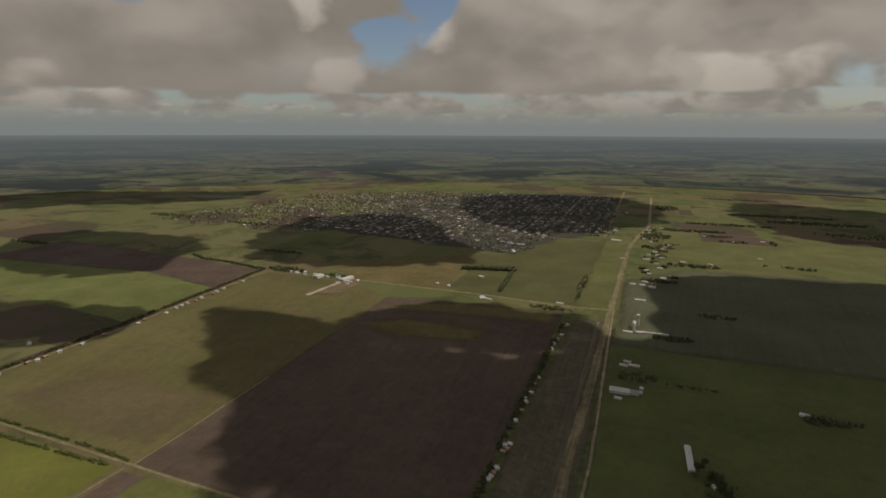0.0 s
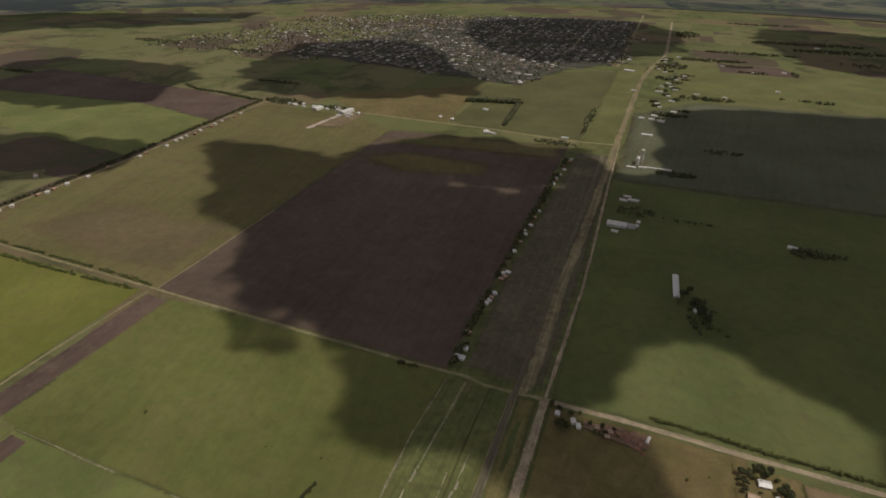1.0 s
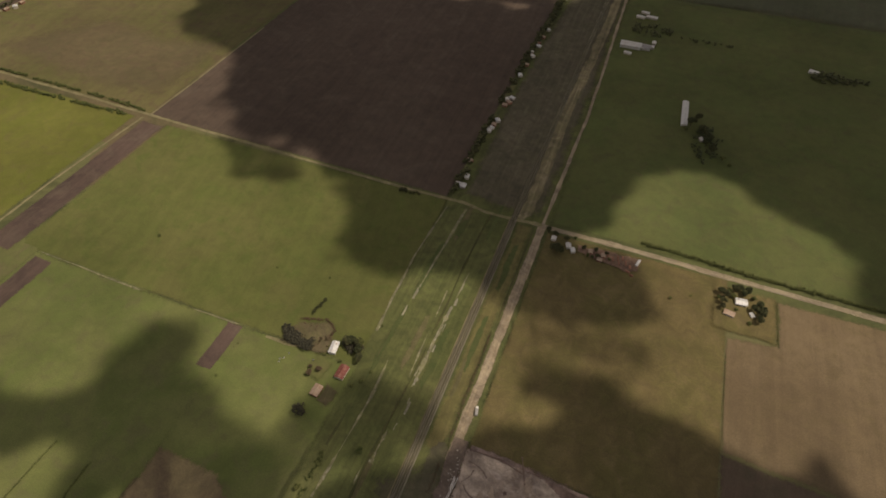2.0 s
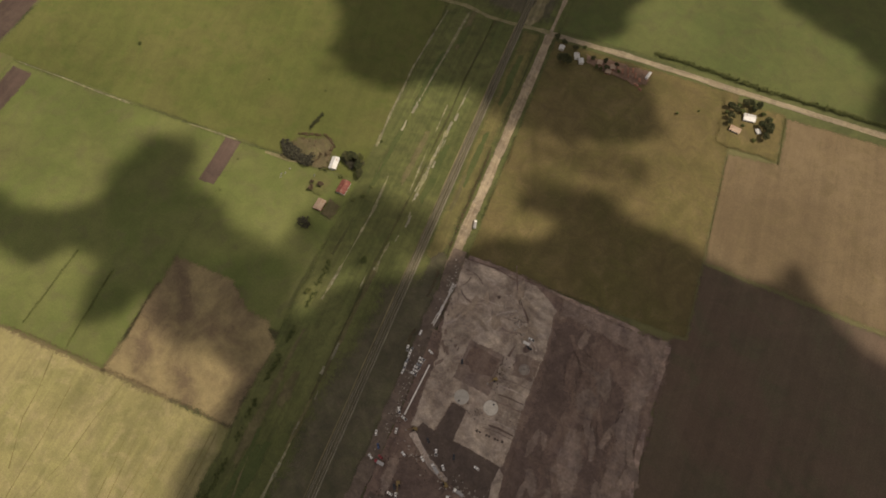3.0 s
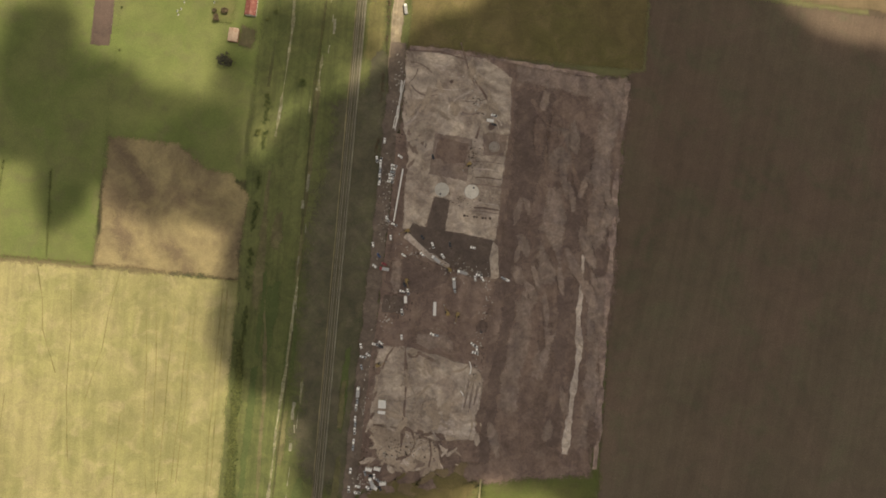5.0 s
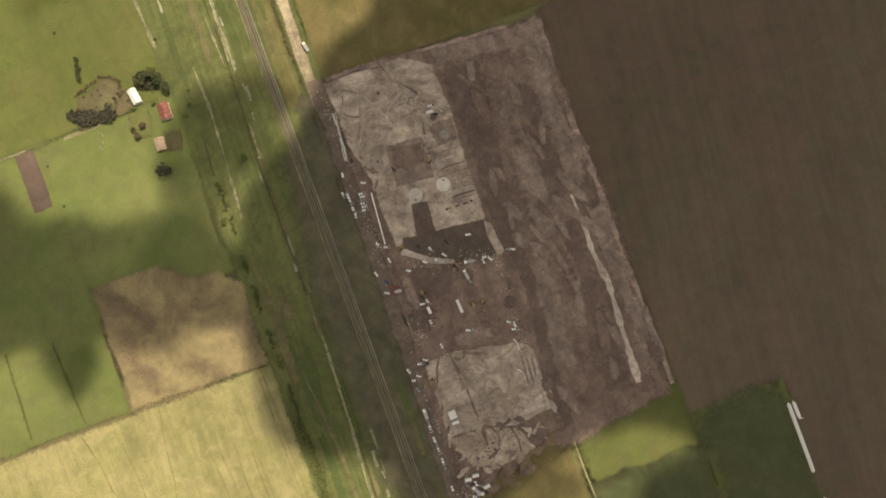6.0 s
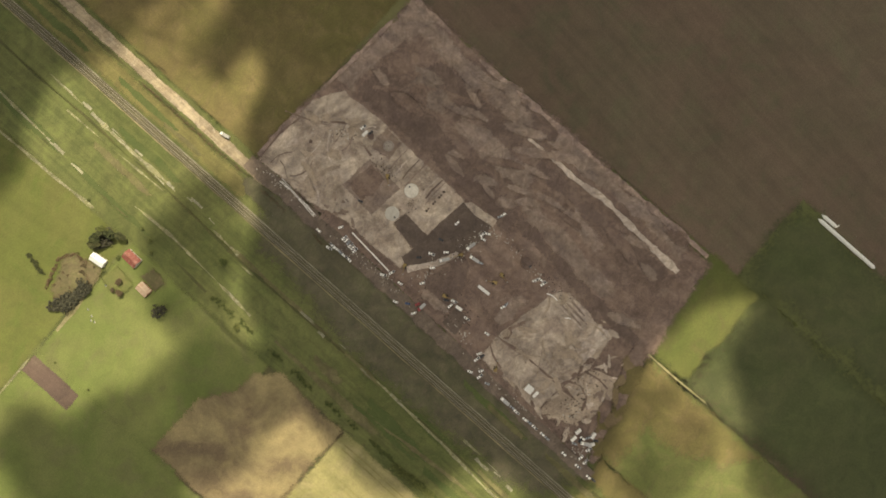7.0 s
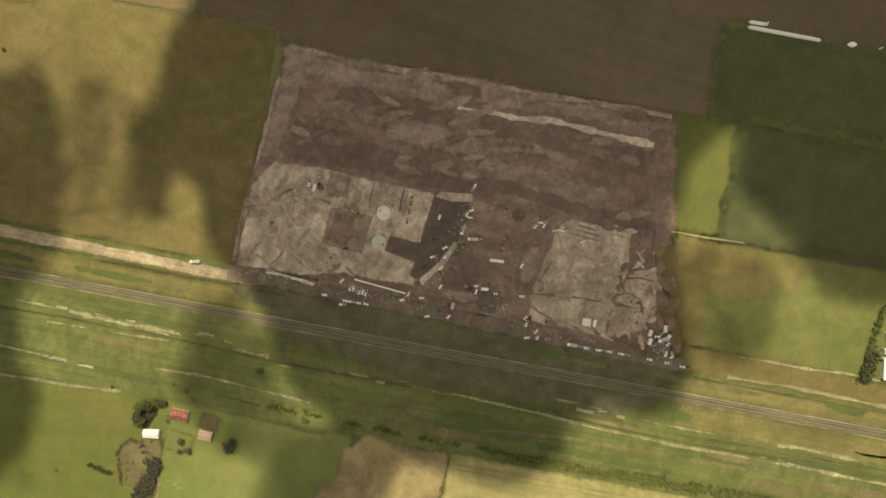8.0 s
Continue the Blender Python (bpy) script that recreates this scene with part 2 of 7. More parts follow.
soil("plough_grey", (0.092, 0.067, 0.050), (0.104, 0.077, 0.057), (0.118, 0.092, 0.067), patch=0.006, rows=(6.0, 0.05), rows_amount=0.07, uneven=0.14)
soil("plough_dark", (0.128, 0.091, 0.065), (0.112, 0.087, 0.059), (0.106, 0.092, 0.058), patch=0.008, rows=(8.0, -0.12), rows_amount=0.06, stain=0.9)
soil("fallow_dark", (0.103, 0.111, 0.067), (0.096, 0.105, 0.060), (0.109, 0.105, 0.069), patch=0.007, rows=(10.0, -0.12), rows_amount=0.05)
soil("crop_dark", (0.070, 0.080, 0.034), (0.082, 0.086, 0.040), (0.062, 0.074, 0.030), patch=0.010, uneven=0.16)
soil("rank_grass", (0.078, 0.098, 0.034), (0.090, 0.104, 0.038), (0.070, 0.092, 0.030), patch=0.014)
soil("stubble", (0.262, 0.210, 0.108), (0.140, 0.104, 0.064), (0.225, 0.176, 0.090), patch=0.017, stain=0.6, uneven=0.12, swirl=0.05)
soil("corridor", (0.097, 0.110, 0.039), (0.116, 0.121, 0.046), (0.087, 0.095, 0.037), patch=0.016, rows=(4.0, 0.0), rows_amount=0.10, aspect=45.0, uneven=0.24)
soil("bare_sand", (0.255, 0.240, 0.165), (0.195, 0.184, 0.118), (0.345, 0.325, 0.245), patch=0.15, uneven=0.3)
soil("verge_brown", (0.104, 0.093, 0.059), (0.094, 0.089, 0.051), (0.118, 0.099, 0.066), patch=0.04, uneven=0.25)
soil("worn_strip", (0.215, 0.180, 0.105), (0.165, 0.145, 0.080), (0.260, 0.220, 0.140), patch=0.02, rows=(3.5, 0.0), rows_amount=0.25, aspect=40.0, uneven=0.25)
soil("verge_dry", (0.132, 0.116, 0.058), (0.118, 0.110, 0.050), (0.150, 0.126, 0.070), patch=0.05, uneven=0.25)
soil("straw_dull", (0.146, 0.126, 0.052), (0.128, 0.116, 0.046), (0.164, 0.138, 0.062), patch=0.03, rows=(4.0, 0.0), rows_amount=0.1, aspect=30.0, uneven=0.2)
soil("verge_grey", (0.112, 0.098, 0.064), (0.098, 0.090, 0.056), (0.128, 0.110, 0.074), patch=0.02, rows=(4.0, 0.0), rows_amount=0.1, aspect=45.0, uneven=0.24)
soil("meadow_cool", (0.098, 0.118, 0.040), (0.112, 0.123, 0.044), (0.102, 0.103, 0.044))
soil("site_berm", (0.270, 0.198, 0.161), (0.221, 0.159, 0.129), (0.319, 0.241, 0.203), patch=0.05, uneven=0.35, swirl=0.2)
soil("site_soil", (0.186, 0.131, 0.105), (0.160, 0.111, 0.088), (0.216, 0.158, 0.127), patch=0.018, rows=(12.0, 0.03), rows_amount=0.13, aspect=7.0, uneven=0.2, swirl=0.15)
soil("site_light", (0.237, 0.179, 0.146), (0.209, 0.153, 0.123), (0.267, 0.206, 0.167), patch=0.03, rows=(9.0, 0.03), rows_amount=0.10, aspect=5.0, uneven=0.26, swirl=0.16)
soil("site_dark", (0.150, 0.106, 0.087), (0.131, 0.093, 0.077), (0.167, 0.120, 0.094), patch=0.03, uneven=0.18, swirl=0.12)
soil("site_scuff", (0.352, 0.276, 0.210), (0.300, 0.232, 0.176), (0.372, 0.300, 0.231), patch=0.05, uneven=0.14, swirl=0.15)
soil("olive_brown", (0.124, 0.098, 0.052), (0.112, 0.094, 0.048), (0.130, 0.092, 0.056), patch=0.012, uneven=0.14)
soil("site_worn", (0.150, 0.114, 0.090), (0.130, 0.101, 0.078), (0.176, 0.136, 0.108), patch=0.04, uneven=0.2, swirl=0.12)
soil("site_pit", (0.126, 0.095, 0.077), (0.106, 0.080, 0.066), (0.145, 0.110, 0.091), patch=0.04, uneven=0.2, swirl=0.1)
soil("site_pad", (0.440, 0.357, 0.284), (0.275, 0.213, 0.168), (0.385, 0.319, 0.256), patch=0.045, rows=(9.0, 1.2), rows_amount=0.13, aspect=3.0, uneven=0.2, swirl=0.17)
soil("site_lane", (0.448, 0.371, 0.306), (0.367, 0.292, 0.239), (0.510, 0.429, 0.367), patch=0.06, uneven=0.25, swirl=0.22)
soil("dirt_road", (0.310, 0.250, 0.170), (0.255, 0.200, 0.135), (0.345, 0.290, 0.205), patch=0.05, rows=(1.8, 0.0), rows_amount=0.14, aspect=40.0, uneven=0.25, swirl=0.14)
soil("cross_road", (0.290, 0.240, 0.165), (0.240, 0.195, 0.130), (0.330, 0.280, 0.200), patch=0.05, rows=(1.8, 1.5708), rows_amount=0.14, aspect=40.0, uneven=0.20)
soil("track", (0.235, 0.205, 0.112), (0.175, 0.162, 0.078), (0.275, 0.240, 0.145), patch=0.06, uneven=0.20)
soil("wheel_track", (0.205, 0.190, 0.108), (0.150, 0.146, 0.072), (0.310, 0.292, 0.205), patch=0.11, stain=0.95, uneven=0.35)
soil("ditch", (0.070, 0.074, 0.030), (0.090, 0.084, 0.036), (0.060, 0.060, 0.028), patch=0.06)
soil("ballast", (0.118, 0.106, 0.064), (0.106, 0.097, 0.058), (0.140, 0.122, 0.078), patch=0.05, rows=(1.3, 0.0), rows_amount=0.16, aspect=60.0, uneven=0.2)
soil("brick_dust", (0.225, 0.142, 0.098), (0.180, 0.118, 0.082), (0.270, 0.190, 0.135), patch=0.08, uneven=0.35)
soil("yard", (0.180, 0.138, 0.085), (0.150, 0.116, 0.064), (0.210, 0.172, 0.115), patch=0.08)
soil("yard_brown", (0.118, 0.098, 0.054), (0.104, 0.094, 0.046), (0.138, 0.106, 0.064), patch=0.06, uneven=0.24)
soil("town_ground", (0.066, 0.064, 0.050), (0.052, 0.056, 0.040), (0.090, 0.082, 0.066), patch=0.02)
M["rail"] = plain("rail", (0.40, 0.36, 0.29), (0.48, 0.43, 0.36), 1.0, 0.4, 0.4, 0.04)
M["sleeper"] = plain("sleeper", (0.115, 0.098, 0.062), (0.150, 0.128, 0.085))
M["concrete"] = plain("concrete", (0.46, 0.42, 0.36), (0.56, 0.52, 0.45), 0.3, 0.9)
M["white"] = plain("white", (0.74, 0.71, 0.65), (0.82, 0.79, 0.73), 0.5, 0.5)
M["cream"] = plain("cream", (0.55, 0.50, 0.42), (0.66, 0.61, 0.52), 0.5, 0.8)
M["brickwall"] = plain("brickwall", (0.30, 0.15, 0.10), (0.38, 0.20, 0.13), 0.8, 0.9)
M["zinc"] = sheet_roof("zinc", (0.62, 0.61, 0.58), (0.42, 0.36, 0.30))
M["zinc_bright"] = sheet_roof("zinc_bright", (0.66, 0.66, 0.64), (0.50, 0.47, 0.42))
M["red_roof"] = sheet_roof("red_roof", (0.185, 0.058, 0.044), (0.30, 0.165, 0.130), 0.3)
M["rusty_roof"] = sheet_roof("rusty_roof", (0.40, 0.30, 0.22), (0.30, 0.17, 0.11))
M["grey_roof"] = sheet_roof("grey_roof", (0.34, 0.33, 0.32), (0.24, 0.20, 0.17))
M["plastic"] = plain("plastic", (0.80, 0.79, 0.74), (0.70, 0.69, 0.62), 0.8, 0.45)
M["glass"] = plain("glass", (0.02, 0.025, 0.03), (0.03, 0.035, 0.04), 1.0, 0.1)
M["rubber"] = plain("rubber", (0.02, 0.02, 0.02), (0.03, 0.03, 0.03), 2.0, 0.9)
M["paint_white"] = plain("paint_white", (0.86, 0.83, 0.77), (0.90, 0.87, 0.82), 1.0, 0.3)
M["paint_grey"] = plain("paint_grey", (0.30, 0.31, 0.32), (0.36, 0.37, 0.38), 1.0, 0.3)
M["paint_dark"] = plain("paint_dark", (0.05, 0.05, 0.055), (0.07, 0.07, 0.075), 1.0, 0.3)
M["paint_red"] = plain("paint_red", (0.28, 0.05, 0.06), (0.32, 0.07, 0.07), 1.0, 0.35)
M["paint_blue"] = plain("paint_blue", (0.06, 0.09, 0.17), (0.08, 0.11, 0.20), 1.0, 0.35)
M["paint_yellow"] = plain("paint_yellow", (0.26, 0.18, 0.07), (0.32, 0.23, 0.10), 1.0, 0.4)
M["steel"] = plain("steel", (0.34, 0.33, 0.31), (0.44, 0.42, 0.40), 1.0, 0.45, 0.6)
M["pipe"] = plain("pipe", (0.76, 0.72, 0.66), (0.86, 0.83, 0.78), 1.0, 0.5)
M["timber"] = plain("timber", (0.22, 0.16, 0.10), (0.30, 0.22, 0.14), 1.0, 0.85)
M["timber_dark"] = plain("timber_dark", (0.050, 0.038, 0.030), (0.085, 0.062, 0.048), 1.0, 0.95)
M["bark"] = plain("bark", (0.10, 0.08, 0.06), (0.14, 0.11, 0.08), 2.0, 0.95)
M["leaf"] = foliage("leaf", (0.064, 0.080, 0.028), (0.132, 0.144, 0.050))
M["leaf_dark"] = foliage("leaf_dark", (0.040, 0.047, 0.022), (0.086, 0.088, 0.040))
# lighter foliage for distant trees, the air's haze put into its colour
M["leaf_haze"] = foliage("leaf_haze", (0.058, 0.068, 0.036), (0.112, 0.120, 0.060))
M["leaf_grey"] = foliage("leaf_grey", (0.042, 0.040, 0.030), (0.092, 0.084, 0.058))
M["leaf_brown"] = foliage("leaf_brown", (0.075, 0.056, 0.034), (0.140, 0.104, 0.064))
M["water"] = plain("water", (0.03, 0.05, 0.07), (0.04, 0.06, 0.08), 0.01, 0.08)
from mathutils.geometry import tessellate_polygon

# ---- building helpers ----
rnd = random.Random(7)


def mesh_of(name, bm, mat):
    me = bpy.data.meshes.new(name)
    bm.to_mesh(me)
    bm.free()
    me.materials.append(mat)
    return me


def part(name, bm, mat, parent, label=""):
    ob = new(name, mesh_of(name, bm, mat))
    ob.parent = parent
    if label:
        ob["label"] = label
    return ob


def thing(name, label, category, group="", x=0.0, y=0.0, z=0.0, turn=0.0):
    ob = new(name)
    ob.empty_display_size = 0.5
    ob.matrix_world = pose(x, y, z, 0, 0, turn)
    return tagged(ob, label, category, group)


def box(bm, x0, x1, y0, y1, z0, z1, bevel=0.0):
    made = bmesh.ops.create_cube(bm, size=1.0)["verts"]
    bmesh.ops.scale(bm, vec=(x1 - x0, y1 - y0, z1 - z0), verts=made)
    bmesh.ops.translate(bm, vec=((x0 + x1) / 2, (y0 + y1) / 2, (z0 + z1) / 2), verts=made)
    if bevel:
        edges = {e for v in made for e in v.link_edges}
        bmesh.ops.bevel(bm, geom=list(edges), offset=bevel, segments=1, affect="EDGES")
    return bm


def cube(x0, x1, y0, y1, z0, z1, bevel=0.0):
    return box(bmesh.new(), x0, x1, y0, y1, z0, z1, bevel)


def drum(bm, a, b, r0, r1=None, sides=12, caps=True):
    """A round bar or cone from a to b."""
    a, b = Vector(a), Vector(b)
    turn = (b - a).to_track_quat("Z", "Y").to_matrix().to_4x4()
    m = Matrix.Translation((a + b) / 2) @ turn
    bmesh.ops.create_cone(bm, cap_ends=caps, segments=sides, radius1=r0, radius2=r0 if r1 is None else r1, depth=(b - a).length, matrix=m)
    return bm


def jag(x, y, seed, rough):
    v = noise.noise_vector((x / 25, y / 25, seed * 7.3)) + noise.noise_vector((x / 7, y / 7, seed * 3.1)) * 0.6 + noise.noise_vector((x / 2.6, y / 2.6, seed)) * 0.35
    return v.x * rough, v.y * rough


def shrunk(corners, by):
    """The same corners, each moved inwards so that every side lies further in."""
    area = sum(a[0] * b[1] - b[0] * a[1] for a, b in zip(corners, corners[1:] + corners[:1]))
    sign, out = (1 if area > 0 else -1), []
    for i, c in enumerate(corners):
        p, q = Vector(corners[i - 1]), Vector(corners[(i + 1) % len(corners)])
        d0, d1 = (Vector(c) - p).normalized(), (q - Vector(c)).normalized()
        n0, n1 = Vector((-d0.y, d0.x)) * sign, Vector((-d1.y, d1.x)) * sign
        m = (n0 + n1).normalized()
        out.append(Vector(c) + m * by / max(0.45, m.dot(n0)))
    return out


PLOTS = []


def plot(name, label, corners, mat, z, rough=1.2, step=6.0, category="field", edge=None):
    """A field or patch of ground: a low sheet whose edge frays out over a few metres."""
    z += 0.003 * len(PLOTS)
    PLOTS.append(name)
    wide = min(max(c[k] for c in corners) - min(c[k] for c in corners) for k in (0, 1))
    edge = edge or min(6.0 + 1.2 * rough, wide * 0.18)
    seed = len(corners) + z * 10
    outer, inner = shrunk(corners, -edge * 0.4), shrunk(corners, edge * 0.6)
    bm = bmesh.new()
    cover = bm.verts.layers.float.new("cover")
    rim, spots = [], []
    for i in range(len(corners)):
        k1 = (i + 1) % len(corners)
        n = max(1, int((Vector(corners[k1]) - Vector(corners[i])).length / step))
        for k in range(n):
            o, c = outer[i].lerp(outer[k1], k / n), inner[i].lerp(inner[k1], k / n)
            jx, jy = jag(o.x, o.y, seed, rough * 0.9)
            rim.append(bm.verts.new((o.x + jx, o.y + jy, z)))
            spots.append((c.x, c.y, jx, jy))
    for calm in (1.0, 0.7, 0.4, 0.15, 0.0):           # less jagged where the outline would cross itself
        flat = [Vector((x + jx * calm, y + jy * calm, 0)) for x, y, jx, jy in spots]
        tris = tessellate_polygon([flat])
        whole = abs(sum(a.x * b.y - b.x * a.y for a, b in zip(flat, flat[1:] + flat[:1]))) / 2
        pieces = sum((flat[t[1]] - flat[t[0]]).cross(flat[t[2]] - flat[t[0]]).length for t in tris) / 2
        if pieces - whole < 0.003 * whole + 0.05:
            break
    core = [bm.verts.new((p.x, p.y, z + 0.012)) for p in flat]
    for v in core:
        v[cover] = 1.0
    for i in range(len(rim)):
        k = (i + 1) % len(rim)
        bm.faces.new((rim[i], rim[k], core[k], core[i]))
    for t in tris:
        try:
            bm.faces.new([core[k] for k in t])
        except ValueError:
            pass
    for f in bm.faces:
        f.normal_update()
        if f.normal.z < 0:
            f.normal_flip()
    ob = new(name, mesh_of(name, bm, frayed(mat)))
    return tagged(ob, label, category, "", "structure")


def rect(x0, x1, y0, y1):
    return [(x0, y0), (x1, y0), (x1, y1), (x0, y1)]


STRIPS = []


def strip(name, label, line, width, mat, z, rough=0.5, category="road", gaps=0.0, step=8.0, ragged=0.25):
    """A road or track along a line, with uneven verges; gaps: how much of it is overgrown."""
    z += 0.16 + 0.003 * len(STRIPS)
    STRIPS.append(name)
    pts = []
    for (x0, y0), (x1, y1) in zip(line, line[1:]):
        n = max(1, int(math.hypot(x1 - x0, y1 - y0) / step))
        pts += [(x0 + (x1 - x0) * k / n, y0 + (y1 - y0) * k / n) for k in range(n)]
    pts.append(line[-1])
    bm, old = bmesh.new(), None
    cover = bm.verts.layers.float.new("cover")
    for i, (x, y) in enumerate(pts):
        xa, ya = pts[max(i - 1, 0)]
        xb, yb = pts[min(i + 1, len(pts) - 1)]
        d = Vector((xb - xa, yb - ya)).normalized()
        side = Vector((d.y, -d.x))
        wob = noise.noise((x / 40, y / 40, width)) * rough
        here = noise.noise((x / 60, y / 60, width * 5.0 + x * 0.01)) * 0.5 + 0.5
        fade = min(1.0, max(0.0, (here - gaps) / 0.09)) if gaps else 1.0
        w = width / 2 * fade * max(0.12, 1 + ragged * (noise.noise((x / 18, y / 18, width * 2.0)) + 0.8 * noise.noise((x / 6, y / 6, width))))
        row = [bm.verts.new((x + side.x * (k * w + wob), y + side.y * (k * w + wob), zz)) for k, zz in ((-1.25, z), (-0.7, z + 0.012), (0.7, z + 0.012), (1.25, z))]
        for v, c in zip(row, (0.0, 1.0, 1.0, 0.0)):
            v[cover] = c * min(1.0, 0.35 + fade)
        if old and here > gaps:
            for a in range(3):
                bm.faces.new((old[a], old[a + 1], row[a + 1], row[a]))
        old = row
    bmesh.ops.delete(bm, geom=[v for v in bm.verts if not v.link_faces], context="VERTS")
    bmesh.ops.recalc_face_normals(bm, faces=bm.faces)
    ob = new(name, mesh_of(name, bm, frayed(mat)))
    return tagged(ob, label, category, "", "structure")


# ---- the plain ----
def far_plain_material():
    """Patchwork of distant fields, tones lifted slightly for haze, with darker noise blotches."""
    m, T, bsdf = matter("far_plain", 1.0)
    p = T.n("ShaderNodeAttribute", attribute_name="plain_xy").outputs["Vector"]
    v = T.n("ShaderNodeTexVoronoi", distance="CHEBYCHEV", feature="F1")
    T.put(v.inputs["Vector"], T.vmath("ADD", p, (370.0, 90.0, 0.0)))
    T.put(v.inputs["Scale"], 0.0034)
    r, g, _ = T.split(v.outputs["Color"])
    col = T.mix(r, (0.106, 0.124, 0.044), (0.156, 0.146, 0.068))
    col = T.mix(T.ramp(g, 0.72, 0.8), col, (0.095, 0.070, 0.050))
    col = T.mix(T.ramp(g, 0.12, 0.08), col, (0.150, 0.120, 0.065))
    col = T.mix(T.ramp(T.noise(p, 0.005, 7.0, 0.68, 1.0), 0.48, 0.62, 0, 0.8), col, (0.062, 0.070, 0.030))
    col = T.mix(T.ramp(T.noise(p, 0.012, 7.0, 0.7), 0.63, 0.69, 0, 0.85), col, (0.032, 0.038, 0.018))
    grain = T.noise(p, 0.25, 6.0, 0.7)
    col = T.mix(1.0, col, T.mix(grain, (0.7, 0.7, 0.7), (1.3, 1.3, 1.3)), "MULTIPLY")
    T.put(bsdf.inputs["Base Color"], col)
    return m


def backdrop_material():
    """The distance beyond the plain: haze and cloud shade in its colour, self-lit."""
    m = bpy.data.materials.new("distance")
    m.use_nodes = True
    T = Tree(m.node_tree)
    p = T.n("ShaderNodeAttribute", attribute_name="plain_xy").outputs["Vector"]
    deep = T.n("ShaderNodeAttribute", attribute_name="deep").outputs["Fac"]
    v = T.n("ShaderNodeTexVoronoi", distance="CHEBYCHEV", feature="F1")
    T.put(v.inputs["Vector"], p)
    T.put(v.inputs["Scale"], 0.0021)
    r, g, _ = T.split(v.outputs["Color"])
    col = T.mix(r, (0.125, 0.145, 0.062), (0.215, 0.195, 0.112))
    col = T.mix(T.ramp(g, 0.7, 0.8), col, (0.150, 0.115, 0.085))
    # dark noise patches painted as cloud shadows on the far land
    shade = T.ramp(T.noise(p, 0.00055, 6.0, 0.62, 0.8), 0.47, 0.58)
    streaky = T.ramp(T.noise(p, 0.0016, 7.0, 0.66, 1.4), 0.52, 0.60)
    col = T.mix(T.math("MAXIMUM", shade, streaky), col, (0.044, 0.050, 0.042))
    col = T.mix(T.ramp(T.noise(p, 0.0045, 7.0, 0.72), 0.50, 0.64, 0, 0.8), col, (0.060, 0.068, 0.048))
    # blue-grey haze mixed into the colour, stronger towards the horizon
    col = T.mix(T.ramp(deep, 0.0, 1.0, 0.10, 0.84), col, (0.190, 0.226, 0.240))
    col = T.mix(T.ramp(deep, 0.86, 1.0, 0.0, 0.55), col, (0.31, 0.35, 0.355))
    # the backdrop emits its own light instead of taking the sun
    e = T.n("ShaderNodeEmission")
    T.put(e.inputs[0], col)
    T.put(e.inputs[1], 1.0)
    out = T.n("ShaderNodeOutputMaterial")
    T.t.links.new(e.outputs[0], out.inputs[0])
    return m


def ring_sheet(name, rings, xy_of, mat, sectors=180):
    """A round sheet of rings (radius, height), with its place on the plain kept for the material."""
    verts, faces, flat, deep = [(0, 0, rings[0][1])], [], [(0, 0, 0)], [0.0]
    hole = rings[0][0] > 1
    if hole:
        verts, flat, deep = [], [], []
    for r, z, d in rings if hole else rings[1:]:
        for k in range(sectors):
            a = 2 * math.pi * k / sectors
            verts.append((r * math.cos(a), r * math.sin(a), z))
            q = xy_of(r, z)
            flat.append((q * math.cos(a), q * math.sin(a), 0))
            deep.append(d)
    o = 0 if hole else 1
    if not hole:
        faces += [(0, 1 + k, 1 + (k + 1) % sectors) for k in range(sectors)]
    for i in range(len(rings) - 1 - o):
        a, b = o + i * sectors, o + (i + 1) * sectors
        faces += [(a + k, b + k, b + (k + 1) % sectors, a + (k + 1) % sectors) for k in range(sectors)]
    me = bpy.data.meshes.new(name)
    me.from_pydata(verts, [], faces)
    me.attributes.new("plain_xy", "FLOAT_VECTOR", "POINT").data.foreach_set("vector", np.array(flat, dtype=np.float32).ravel())
    me.attributes.new("deep", "FLOAT", "POINT").data.foreach_set("value", np.array(deep, dtype=np.float32))
    me.materials.append(mat)
    return new(name, me)


EYE_Z = 450.0
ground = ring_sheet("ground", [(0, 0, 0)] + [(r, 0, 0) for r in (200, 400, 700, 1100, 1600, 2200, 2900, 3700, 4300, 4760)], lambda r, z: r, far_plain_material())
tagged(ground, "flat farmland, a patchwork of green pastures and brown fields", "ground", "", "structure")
RIM = 4760.0
levels = []
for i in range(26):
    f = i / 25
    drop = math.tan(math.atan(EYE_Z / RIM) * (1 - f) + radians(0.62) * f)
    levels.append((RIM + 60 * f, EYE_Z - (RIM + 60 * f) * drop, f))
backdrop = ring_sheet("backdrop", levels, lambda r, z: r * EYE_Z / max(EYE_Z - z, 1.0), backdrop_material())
tagged(backdrop, "distant farmland reaching the horizon, haze painted in", "distance", "", "structure")

# fields west of the railway
plot("field", "olive pasture beside the railway", rect(-588, -166, 216, 460), "olive_green", 0.06)
plot("field", "dark ploughed field, freshly worked", [(-626, 472), (-170, 466), (-170, 1330), (-640, 1290)], "plough_grey", 0.06)
plot("field", "olive grassland with brownish patches", [(-1108, 484), (-630, 473), (-644, 1290), (-800, 1370), (-1112, 1380)], "olive", 0.05)
plot("field", "brownish worn stretch of the grassland", [(-1010, 540), (-760, 505), (-650, 520), (-655, 690), (-760, 660), (-900, 690)], "olive_brown", 0.055, 6.0, 14.0, "field", 70.0)
plot("field", "bright yellow-green field", rect(-1200, -646, 228, 462), "bright", 0.06)
